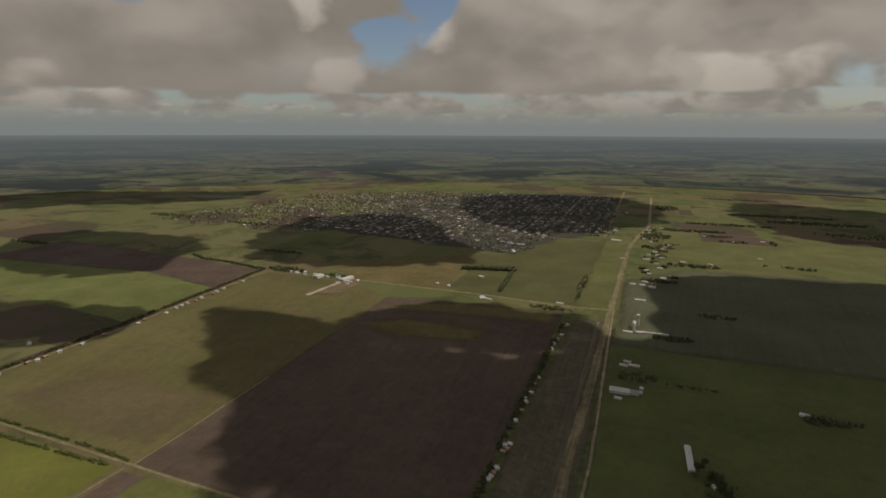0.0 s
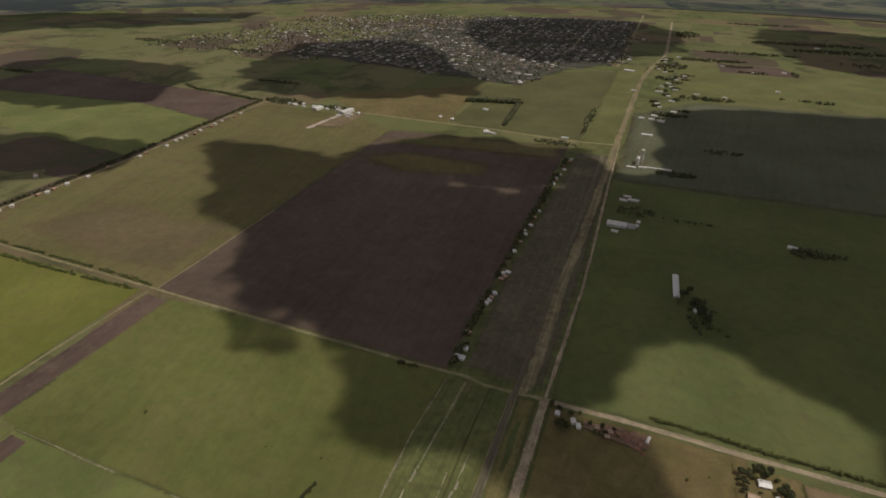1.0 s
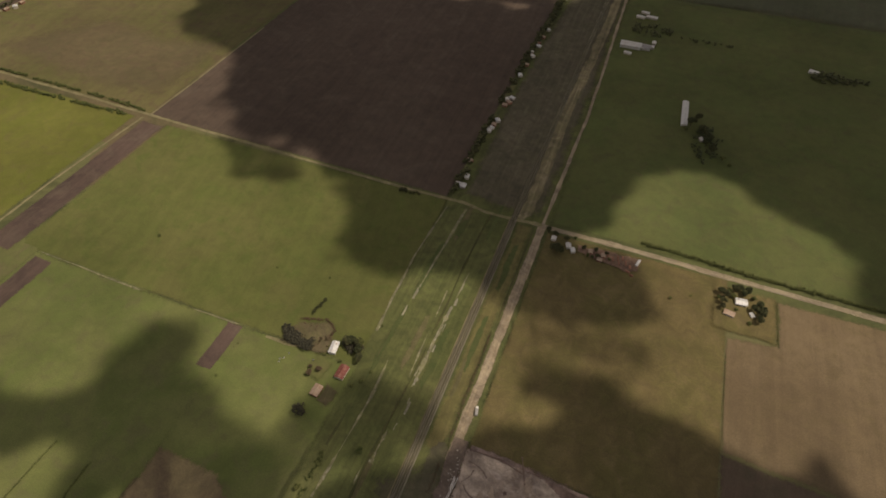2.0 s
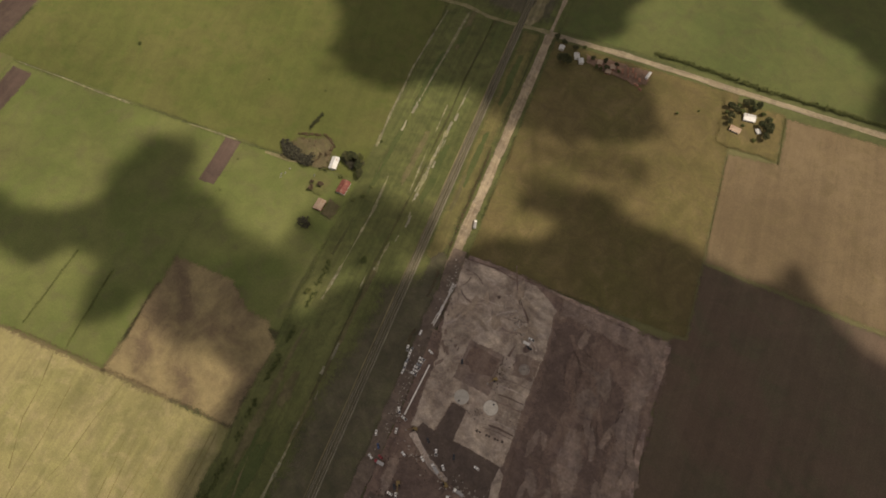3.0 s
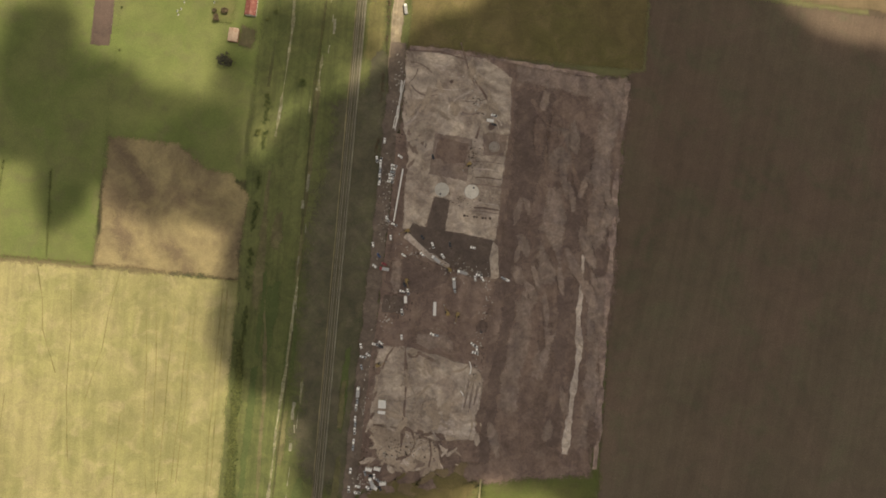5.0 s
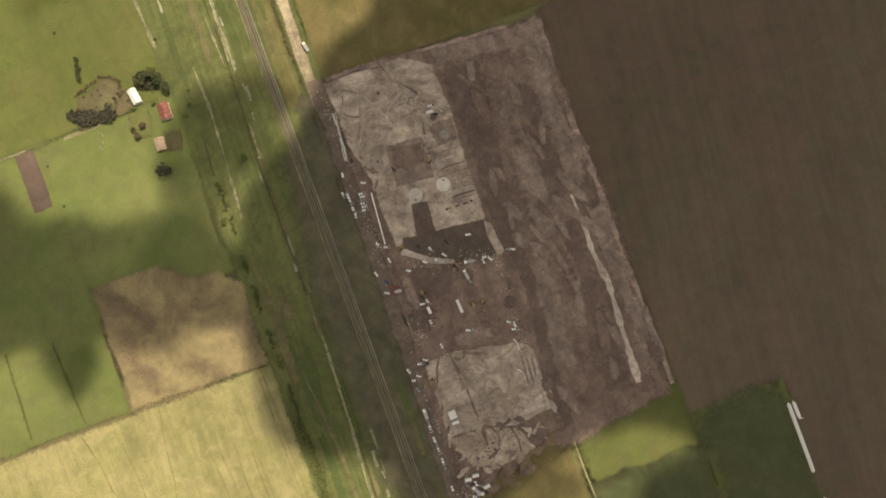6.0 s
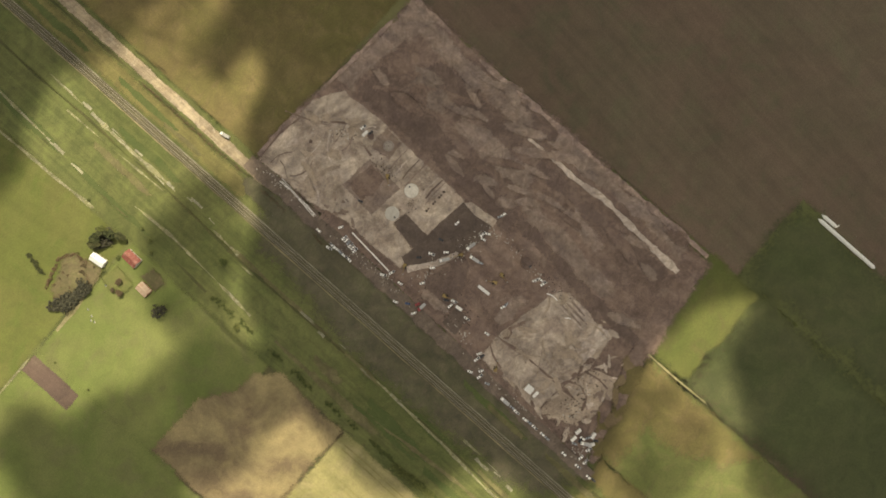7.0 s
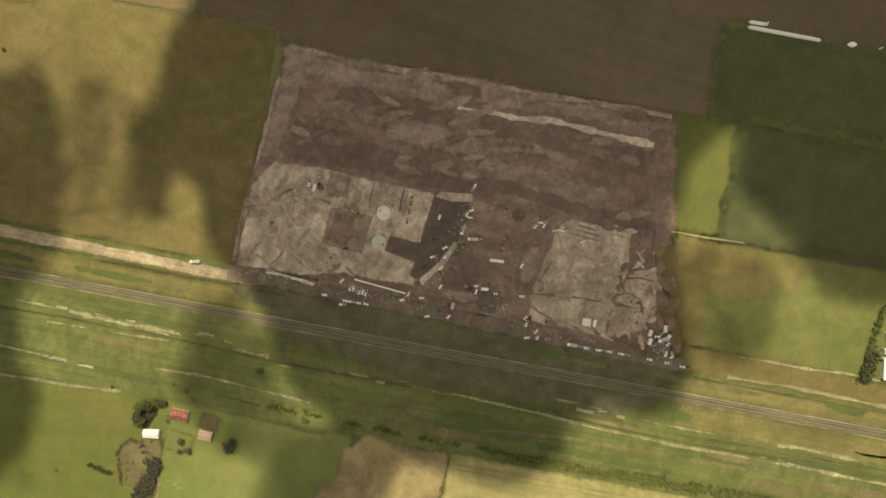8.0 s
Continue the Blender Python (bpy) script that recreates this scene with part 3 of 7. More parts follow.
plot("field", "bare brown strip of ploughed soil", rect(-627, -591, 205, 455), "plough", 0.09)
plot("field", "olive grass beyond the ploughed strip", rect(-1200, -560, -20, 226), "pasture", 0.04)
plot("field", "short strip of bare brown soil", rect(-556, -531, 120, 209), "plough", 0.10)
plot("field", "green pasture round the farmhouse", rect(-560, -160, 60, 215), "lush", 0.06)
plot("field", "green paddock with ditches", rect(-560, -284, -20, 214), "lush", 0.08)
plot("field", "brown strip of turned soil in the pasture", rect(-306, -289, 163, 214), "plough", 0.11, 0.5)
plot("field", "ripe straw-yellow grain field", rect(-760, -161, -520, -22), "straw", 0.07)
plot("field", "stubble plot with bare brown patches", [(-282, -20), (-166, -22), (-162, 50), (-178, 66), (-198, 68), (-224, 87), (-283, 88)], "stubble", 0.10, 2.5, 4.0, "field", 8.0)
# paler soil colour stands in for sun between the cloud shadows
plot("field", "paler patch painted for a sunlit streak on the ploughed field", [(-608, 1075), (-527, 1147), (-318, 1137), (-322, 1067), (-501, 1028)], "dry", 0.07, 14.0, 10.0, "field", 60.0)
plot("field", "grassy end of the ploughed field", [(-640, 1190), (-480, 1300), (-240, 1320), (-180, 1330), (-190, 1235), (-420, 1215)], "olive", 0.07, 14.0, 10.0, "field", 70.0)
# the railway's land
plot("verge", "rough grass verge along the railway", [(-161, -620), (-42, -620), (-42, 1560), (-60, 2300), (-150, 2300), (-150, 1360), (-168, 470)], "corridor", 0.08, 2.0)
# fields east of it
plot("field", "olive-brown fallow field", rect(-42, 155, 180, 452), "dry", 0.06, 1.5, 5.0, "field", 6.0)
plot("field", "tan bare field", [(156, 255), (620, 230), (620, 448), (204, 440), (204, 382), (156, 376)], "tan", 0.07)
plot("field", "dark bare field beside the building site", [(142, -178), (224, -178), (224, -209), (620, -209), (620, 228), (156, 252), (156, 180), (142, 175)], "plough_dark", 0.06)
plot("field", "green meadow south of the building site", rect(-42, 47, -420, -172), "meadow_dry", 0.06)
plot("field", "trampled dry ground behind the building site", [(-46, -172), (-10, -168), (46, -164), (47, -220), (47, -290), (22, -275), (4, -240), (2, -205), (-40, -208)], "dry", 0.065, 7.0, 4.0, "field", 22.0)
plot("verge_patch", "dry trodden strip along the pale track", [(-62, -196), (-42, -192), (-38, -260), (-44, -360), (-60, -380)], "dry", 0.1, 3.0, 4.0, "grass", 9.0)
plot("field", "bright green meadow corner", rect(49, 144, -205, -150), "meadow", 0.06, 4.0, 4.0, "field", 14.0)
plot("field", "dark green crop field", rect(49, 144, -420, -202), "crop_dark", 0.06, 5.0, 5.0, "field", 34.0)
plot("field", "dark green crop field", rect(146, 222, -430, -176), "crop_dark", 0.07, 7.0, 4.0, "field", 34.0)
plot("field", "dark bare field with grain bags", rect(216, 640, -430, -203), "plough_dark", 0.05)
plot("field", "green pasture beyond the cross road", [(-40, 468), (900, 462), (900, 1150), (-45, 1150)], "meadow_cool", 0.06)
plot("field", "brownish field by the silos", [(-40, 1152), (900, 1152), (960, 1960), (140, 1900), (-40, 1700)], "fallow_dark", 0.075, 6.0, 12.0, "field", 70.0)
plot("field", "pale green field beyond the crossing", [(-700, 1410), (-150, 1392), (-140, 2340), (-380, 2160), (-470, 1900), (-560, 1900), (-540, 1660), (-380, 1690), (-366, 1430), (-500, 1402)], "town_green", 0.07, 4.0)
plot("field", "light green field with brown rows", [(-800, 1400), (-520, 1402), (-545, 1660), (-560, 1880), (-1000, 1560)], "dry", 0.06, 4.0)
plot("field", "green plot inside a square of trees", rect(-520, -378, 1420, 1660), "town_green", 0.09, 2.0)
plot("field", "green grass strip by the town", rect(-140, -40, 1400, 2440), "pasture", 0.09, 3.0)
plot("field", "green fields east of the road", [(60, 1960), (960, 2000), (900, 2560), (90, 2560)], "pasture", 0.06, 4.0)
plot("field", "brown fallow near the woods", [(240, 2440), (520, 2440), (470, 2620), (230, 2640)], "plough", 0.10, 6.0)
plot("field", "broad green field west of the plant", [(-2300, 980), (-1140, 880), (-1140, 1180), (-1500, 1240), (-2300, 1160)], "lush", 0.06, 4.0)
plot("field", "brown field by the curved tree line", [(-1500, 1250), (-1150, 1190), (-1160, 1390), (-1430, 1440), (-2200, 1500), (-2200, 1180)], "plough", 0.06, 4.0)

# tractor lines in the ripe grain
for k, (x, y0, y1, bend) in enumerate(((-172, -30, -300, 2), (-176, -30, -300, 2), (-196, -26, -190, -3), (-200, -26, -190, -3), (-214, -26, -260, 1), (-228, -60, -200, 14), (-236, -60, -200, 14), (-262, -24, -130, -18), (-300, -40, -180, 12), (-330, -24, -110, 24), (-345, -130, -260, -6), (-250, -140, -320, 3))):
    strip("track", "thin tractor line pressed into ripe grain", [(x, y0), (x + bend * 0.3, y0 + (y1 - y0) * 0.3), (x + bend * 0.4, y0 + (y1 - y0) * 0.6), (x + bend, y1)], 0.8, "straw_worn", 0.0, 1.2, "track", 0.2, 3.0, 0.7)

# roads and tracks
strip("road", "narrow pale track beyond the building site", [(-62, -620), (-61, -360), (-59, -283), (-60, -232)], 3.2, "worn_strip", 0.16, 0.8, "road", 0.2, 4.0, 0.9)
strip("track", "faint pale track in the dry meadow", [(-43, -240), (-42, -289), (-40, -325), (-42, -360)], 1.8, "wheel_track", 0.16, 0.8, "track", 0.2, 3.0, 0.8)
strip("road", "pale dirt road beside the railway", [(-51, 150), (-52, 200), (-51, 300), (-49, 462)], 9.0, "dirt_road", 0.16, 1.0)
strip("road", "narrow dirt road past the barns", [(-49, 458), (-46, 582), (-43, 700), (-45, 862), (-50, 1100), (-54, 1400)], 4.4, "dirt_road", 0.16, 0.8, ragged=0.5)
strip("road", "pale dirt road leading past the town", [(4, 2590), (22, 2700), (28, 2850), (36, 3960)], 13.0, "dirt_road", 0.16, 1.0)
strip("road", "pale dirt cross road through the fields", [(-60, 459), (60, 459), (155, 456), (320, 454), (900, 450)], 7.0, "cross_road", 0.18, 0.8)
strip("road", "narrow earth road between fields", [(-1500, 488), (-976, 479), (-714, 473), (-613, 470), (-470, 467), (-235, 461), (-147, 463)], 4.5, "track", 0.18, 0.8)
strip("road", "earth road curving to the level crossing", [(-147, 463), (-118, 457), (-97, 457), (-50, 460)], 4.5, "track", 0.22, 0.4)
strip("track", "faint field track between fields", [(-627, 470), (-626, 560), (-629, 760)], 2.5, "track", 0.14, 0.8, "track")
strip("track", "pale farm track along the ploughed strip", [(-633, 462), (-640, 329), (-640, 180)], 3.2, "track", 0.14, 0.8, "track")
strip("track", "pale farm track to the farmhouse", [(-600, 217), (-450, 214), (-380, 213), (-300, 215), (-205, 216)], 2.0, "wheel_track", 0.14, 0.8, "track", 0.4, 3.0, 0.6)
strip("track", "pale track worn in front of the house", [(-262, 213), (-236, 214), (-211, 217)], 3.2, "track", 0.17, 0.6, "track", 0.0, 3.0, 0.6)
strip("road", "earth road with houses along it", [(-1110, 380), (-1113, 571), (-1106, 872), (-1122, 1096), (-1130, 1400)], 7.0, "track", 0.16, 1.0)
strip("road", "earth road from the plant to the crossing", [(-1130, 1402), (-814, 1406), (-374, 1398), (-186, 1376), (-50, 1390)], 9.0, "track", 0.20, 1.0)
strip("road", "road through the town's edge", [(-152, 2390), (-150, 3300), (-152, 4250)], 14.0, "track", 0.22, 2.0)
TRACK, DITCH = "overgrown wheel track in the railway verge", "narrow weedy ditch in the railway verge"
strip("track", TRACK, [(-164, 450), (-169, 363), (-167, 300), (-165, 258)], 2.2, "wheel_track", 0.0, 0.6, "track", 0.26, 3.0, 0.8)
strip("track", TRACK, [(-141, 455), (-145, 366), (-147, 317), (-144, 279), (-140, 225), (-139, 194), (-141, 146), (-145, 99)], 2.2, "wheel_track", 0.0, 0.8, "track", 0.36, 3.0, 0.9)
strip("track", TRACK, [(-146, 70), (-147, 30), (-144, -23), (-138, -62), (-133, -126), (-132, -260)], 3.0, "verge_dry", 0.0, 0.9, "track", 0.30, 3.0, 0.9)
strip("track", TRACK, [(-113, 150), (-115, 30), (-116, -20)], 3.6, "verge_dry", 0.0, 0.9, "track", 0.30, 2.5, 0.9)
strip("track", TRACK, [(-118, 330), (-117, 273), (-115, 225), (-119, 176), (-118, 120)], 1.7, "wheel_track", 0.0, 0.5, "track", 0.34, 3.0, 0.9)
strip("track", TRACK, [(-104, 380), (-105, 340), (-108, 275), (-108, 225), (-112, 176), (-113, 140)], 3.0, "wheel_track", 0.0, 0.9, "track", 0.47, 2.5, 1.1)
strip("track", "pale sandy track worn along the verge", [(-115, -15), (-116, -40), (-118, -90), (-121, -136), (-123, -203), (-122, -295), (-123, -370), (-124, -600)], 2.3, "wheel_track", 0.0, 0.9, "track", 0.24, 2.5, 1.0)
strip("track", TRACK, [(-104, -100), (-104, -137), (-108, -190), (-108, -247), (-107, -301), (-109, -369), (-110, -520)], 2.4, "wheel_track", 0.0, 0.9, "track", 0.46, 2.5, 1.1)
strip("track", DITCH, [(-110, 455), (-114, 372), (-112, 323), (-112, 225), (-116, 150), (-116, 20)], 2.0, "ditch", 0.0, 0.5, "track", 0.30, 3.0, 0.8)
strip("track", DITCH, [(-115, -60), (-118, -136), (-119.5, -203), (-118.5, -295), (-119, -600)], 1.8, "ditch", 0.0, 0.5, "track", 0.28, 3.0, 0.9)
strip("track", DITCH, [(-150, 330), (-152, 260), (-151, 200), (-154, 140)], 1.8, "ditch", 0.0, 0.8, "track", 0.36, 3.0, 0.9)
strip("track", DITCH, [(-112, -120), (-113, -200), (-112, -330), (-114, -560)], 1.6, "ditch", 0.0, 0.8, "track", 0.45, 3.0, 0.9)
# dark line coloured in for the shadow along the road's west bank
strip("track", "dark strip beside the dirt road, for its bank's shadow", [(-59, 176), (-59.5, 240), (-58, 300), (-57.5, 450)], 2.4, "ditch", 0.0, 0.4, "track", 0.24, 3.0, 0.6)
strip("track", DITCH, [(-66, -205), (-66, -360), (-66, -600)], 1.6, "ditch", 0.0, 0.5, "track", 0.3, 3.0, 0.8)
strip("track", "broad worn earth strip along the railway", [(-79, 462), (-72, 480), (-71, 560), (-73, 720), (-68, 860), (-64, 1110), (-60, 1430), (-54, 1800), (-46, 2186), (-20, 2440), (4, 2600)], 15.0, "worn_strip", 0.12, 2.0, "track")
strip("track", "pale boundary path beside the meadow", [(48, -166), (48, -196), (48.5, -226)], 1.3, "track", 0.15, 0.6, "track", 0.12, 3.0, 0.6)

plot("verge_patch", "dry straw-coloured grass between railway and dirt road", [(-77, 168), (-62, 170), (-61, 250), (-60, 350), (-60, 452), (-76, 452), (-77, 300)], "straw_dull", 0.062, 2.0, 4.0, "grass", 8.0)
for x0, x1 in ((-78, -65), (-107, -89)):
    plot("verge_patch", "dry yellowish grass beside the railway bed", [(x0, -196), (x1, -200), (x1 + 1, -300), (x1, -600), (x0, -600), (x0 - 2, -320)], "straw_dull", 0.062, 2.2, 5.0, "grass", 9.0)
plot("verge_patch", "grey-brown ground along the railway", [(-150, 478), (-88, 472), (-56, 476), (-52, 800), (-54, 1300), (-140, 1300), (-152, 1000), (-158, 700)], "verge_grey", 0.06, 5.0, 8.0, "grass", 20.0)
# brown laid over the green verge to dull it where cloud shade falls
plot("verge_patch", "brownish strip between railway and building site, toned for shade", [(-73, -185), (-61, -190), (-59, -60), (-57, 60), (-56, 176), (-71, 182), (-72, 0)], "verge_brown", 0.05, 2.0, 4.0, "grass", 6.0)
plot("verge_patch", "brownish sward beside the railway, toned for shade", [(-110, -150), (-94, -178), (-54, -196), (-46, -40), (-44, 130), (-62, 160), (-100, 130), (-112, 20)], "verge_brown", 0.045, 7.0, 4.0, "grass", 30.0)
# uneven growth in the railway's verge: damp green, dry and bare stretches
for k in range(34):
    a = random.Random(300 + k)
    x, y = a.choice((-152, -146, -139, -128, -120, -104, -96, -72)) + a.uniform(-2, 2), a.uniform(-420, 430)
    w, l = a.uniform(4, 9), a.uniform(26, 90)
    if -92 < x + w and x < -74:
        x = -72
    mt = ("rank_grass", "rank_grass", "verge_dry", "rank_grass", "verge_dry")[k % 5]
    plot("verge_patch", {"rank_grass": "dark green rank grass in the verge", "verge_dry": "dry brownish grass in the verge"}[mt],
         [(x, y), (x + w * 0.6, y - l * 0.06), (x + w, y + l * 0.3), (x + w * 0.9, y + l), (x + w * 0.2, y + l * 0.96), (x - w * 0.1, y + l * 0.5)], mt, 0.05, 2.0, 3.0, "grass", w * 0.45)

# bare sandy bits on the old wheel tracks
for k in range(44):
    a = random.Random(500 + k)
    x, lo, hi = ((-106, 170, 345), (-108, 215, 300), (-119, -600, -110), (-107, -380, -120), (-147, 230, 370), (-115, -60, 60))[k % 6]
    x, y, l = x + a.uniform(-2.2, 2.2), a.uniform(lo, hi), a.uniform(4, 15)
    strip("track", "bare sandy stretch of an old wheel track", [(x, y), (x + a.uniform(-0.5, 0.5), y + l * 0.5), (x + a.uniform(-0.6, 0.6), y + l)], a.uniform(0.8, 1.9), "bare_sand", 0.01, 0.8, "track", 0.0, 1.4, 1.4)

# the building site's ground
plot("earthwork", "bare brown soil of a building site", [(-56, -186), (-4, -172), (50, -168), (88, -164), (138, -156), (141, -106), (144, -23), (143, 70), (145, 172), (100, 176), (49, 178), (8, 183), (-42, 184), (-46, 28)], "site_soil", 0.12, 3.0, 3.0, "ground", 11.0)
TURNED, PUSHED = "darker strip of turned soil on the site", "paler stretch of spread soil on the site"
for label_, mt, edge_, corners_ in (
        (TURNED, "site_dark", 7.0, [(52, 155), (81, 152), (74, 70), (66, -16), (48, -14), (50, 60)]),
        (TURNED, "site_dark", 6.0, [(105, 124), (119, 120), (114, 26), (98, 28)]),
        (TURNED, "site_dark", 5.0, [(55, -14), (66, -15), (54, -152), (43, -152)]),
        (TURNED, "site_dark", 5.0, [(100, 4), (112, 3), (109, -135), (98, -134)]),
        (TURNED, "site_dark", 4.0, [(124, 30), (133, 60), (137, 20), (133, -60), (128, -70)]),
        (PUSHED, "site_light", 6.0, [(51, 177), (100, 174), (142, 172), (141, 141), (117, 150), (90, 158), (51, 156)]),
        (PUSHED, "site_light", 6.0, [(84, 128), (105, 126), (99, 94), (86, 88), (80, 100)]),
        (PUSHED, "site_light", 7.0, [(83, 76), (96, 78), (101, 50), (95, -5), (82, -6), (77, 20)]),
        (PUSHED, "site_light", 6.0, [(85, -36), (99, -37), (94, -83), (80, -82)]),
        (PUSHED, "site_light", 6.0, [(66, -18), (81, -17), (76, -60), (70, -109), (56, -107), (62, -60)]),
        (PUSHED, "site_light", 7.0, [(122, 163), (141, 160), (134, 90), (131, 28), (118, 30), (121, 100)]),
        (PUSHED, "site_light", 6.0, [(124, 8), (141, 9), (139, -60), (134, -133), (123, -132), (126, -60)]),
        (PUSHED, "site_light", 4.0, [(-14, -49), (2, -47), (16, -52), (15, -64), (-3, -66), (-15, -61)]),
        (PUSHED, "site_light", 4.0, [(-30, 4), (-31, -22), (-39, -20), (-38, 4)]),
        (PUSHED, "site_scuff", 5.0, [(-46, -128), (-12, -130), (10, -142), (20, -164), (-12, -168), (-36, -158)])):
    plot("earthwork", label_, corners_, mt, 0.14, 5.0, 3.0, "ground", edge_)
plot("earthwork", "levelled pale earth pad", [(-43, 180), (-22, 182), (25, 179), (47, 164), (48, 113), (45, 47), (44, 28), (2, 32), (4, 58), (-9, 60), (-14, 32), (-34, 32), (-33, 88), (-40, 117)], "site_pad", 0.20, 2.0, 2.5, "ground", 3.0)
plot("earthwork", "dark square of damp soil", [(-12, 113), (18, 110), (16, 76), (-15, 79)], "site_light", 0.25, 1.6, 2.5, "ground", 2.0)
plot("earthwork", "darker damp band in the square", [(-11, 111), (17, 108), (16, 88), (2, 86), (-13, 92)], "site_soil", 0.25, 3.0, 2.5, "ground", 6.0)
plot("earthwork", "dark dug neck of the excavation", [(-9, 60), (4, 58), (2, 28), (-14, 29)], "site_pit", 0.235, 1.5, 2.5, "ground", 2.0)
plot("earthwork", "dark excavated area of the site", [(-26, 36), (1, 33), (43, 29), (44, -2), (30, -4), (17, 0), (-10, 11), (-30, 28)], "site_pit", 0.23, 2.0, 2.5, "ground", 2.0)
plot("earthwork", "dark ground dug up beside the haul road", [(-27, 12), (-10, 6), (8, 0), (7, -10), (-12, -18), (-30, -22), (-31, 3)], "site_dark", 0.23, 2.0, 2.5, "ground", 3.0)
plot("earthwork", "worn ground round a tank base", [(28, 98), (46, 97), (47, 116), (26, 116)], "site_light", 0.25, 2.0, 2.5, "ground", 3.0)
plot("earthwork", "levelled pale earth pad with tyre marks", [(-44, -66), (-13, -64), (23, -74), (43, -78), (42, -135), (7, -138), (-47, -128)], "site_pad", 0.20, 2.5, 2.5, "ground", 3.0)
plot("earthwork", "pale scraped corner of the pad", [(9, -121), (42, -119), (40, -135), (8, -135)], "site_lane", 0.25, 5.0, 2.5, "ground", 5.0)
plot("earthwork", "dark dug pit in the soil", [(-46, -23), (-25, -24), (-27, -39), (-48, -38)], "site_pit", 0.24, 1.5, 3.0, "ground", 2.5)
plot("earthwork", "pale strip of spread gravel", [(42, 28), (47, 24), (50, -2), (43, -3), (40, 15)], "site_pad", 0.26, 1.0, 3.0, "ground", 1.4)
strip("track", "pale gravel haul road on the site", [(-30, 27), (-22, 21), (-10, 12), (8, 4)], 4.6, "site_lane", 0.28, 0.6, "track", 0.0, 2.0, 0.5)
strip("track", "long pale gravel lane across the site", [(117.5, 23), (118, -5), (116.5, -25), (119.5, -54), (117, -85), (115, -115), (114, -140)], 4.4, "site_lane", 0.22, 0.8, "track", 0.0, 2.5, 0.8)
strip("berm", "low pale bank of pushed-up earth at the site's edge", [(138, -150), (139.5, -40), (140, 60), (142, 168)], 5.0, "site_berm", 0.2, 2.0, "bank", 0.34, 4.0, 0.9)
strip("berm", "low pale bank of pushed-up earth at the site's edge", [(-40, 183), (10, 181), (60, 176), (138, 171)], 3.4, "site_berm", 0.2, 2.0, "bank", 0.36, 4.0, 0.9)
strip("track", "worn service road along the site", [(-49, 186), (-51, 28), (-54, -69), (-58, -196)], 12.0, "site_worn", 0.19, 1.2, "track", 0.0, 3.0, 0.4)
strip("track", "paler wheel lane of the service road", [(-43, 110), (-43, 28), (-45, -30), (-48, -69), (-50, -150)], 4.0, "site_soil", 0.19, 0.8, "track", 0.3, 3.0, 0.8)
RUT = "dark rut across the levelled pad"
for line_, w in (([(2, 190), (8, 174), (14, 160), (22, 146)], 3.2), ([(14, 162), (24, 150), (30, 140)], 2.0), ([(22, 146), (25, 130), (21, 111)], 1.8), ([(-40, 180), (-14, 181), (8, 176)], 1.6), ([(-22, -56), (-22, -69), (-19, -100), (-18, -130), (-19, -146)], 2.2), ([(-26, -57), (-36, -72), (-40, -84)], 1.4),
                 ([(-20, -127), (-11, -133), (-8, -142), (-12, -152), (-22, -156)], 2.6), ([(-48, -130), (-34, -129), (-20, -131), (0, -134)], 1.6), ([(-22, -60), (-4, -66), (20, -70), (40, -70)], 3.0), ([(-30, -54), (0, -50), (30, -55)], 2.6), ([(4, -138), (6, -150), (5, -160)], 1.2), ([(10, -138), (14, -152), (18, -160)], 1.2)):
    strip("track", RUT, line_, w * 0.85, "site_soil", 0.27, 0.8, "track", 0.22, 1.6, 1.0)
for k in range(7):
    strip("track", "row of fine scraped grooves in the pad", [(30 + 1.9 * k, -86 - k), (29 + 1.9 * k, -100), (28 + 1.9 * k, -113 + (k % 3) * 3)], 0.9, ("site_lane", "site_light")[k % 2], 0.27, 0.5, "track", 0.1, 2.0, 0.5)
for k, y in enumerate((92, 86, 79, 73, 58, 54, 51)):
    strip("track", "fine grading line across the pad", [(20 + k % 3 * 2, y), (32, y + 0.6), (44.5, y - 0.4)], (0.8, 1.3)[k % 2], ("site_light", "site_lane", "site_dark")[k % 3], 0.27, 0.6, "track", 0.15, 2.0, 0.6)
for k in range(26):
    a = random.Random(90 + k)
    north = k % 2
    x, y = a.uniform(-34, 38), a.uniform(122, 172) if north else a.uniform(-130, -76)
    h, turn_, line_ = a.uniform(0, 6.28), a.uniform(-0.35, 0.35), []
    for q in range(6):
        line_.append((max(-38, min(41, x)), y))
        x, y, h = x + math.cos(h) * 5, y + math.sin(h) * 5, h + turn_
        y = max(118, min(174, y)) if north else max(-134, min(-72, y))
    strip("track", "curved tyre rut pressed into the pad", line_, a.uniform(0.6, 1.6), ("site_scuff", "site_lane", "site_scuff", "site_light")[k % 4], 0.22, 0.8, "track", 0.22, 2.0, 0.7)
def churned(x, y, rx, ry, mat, seed, label="pale churned earth pushed into low ridges", lean=None, fray=0.7):
    """An uneven lobe of pushed earth."""
    a = random.Random(seed)
    lean, n = a.uniform(0, 3.14) if lean is None else lean, 9
    pts = []
    for q in range(n):
        w, f = 6.283 * q / n, a.uniform(0.82, 1.12)
        u, v = rx * f * math.cos(w), ry * f * math.sin(w)
        pts.append((x + u * math.cos(lean) - v * math.sin(lean), y + u * math.sin(lean) + v * math.cos(lean)))
    return plot("earthwork", label, pts, mat, 0.26, 2.6, 1.5, "ground", min(rx, ry) * fray)


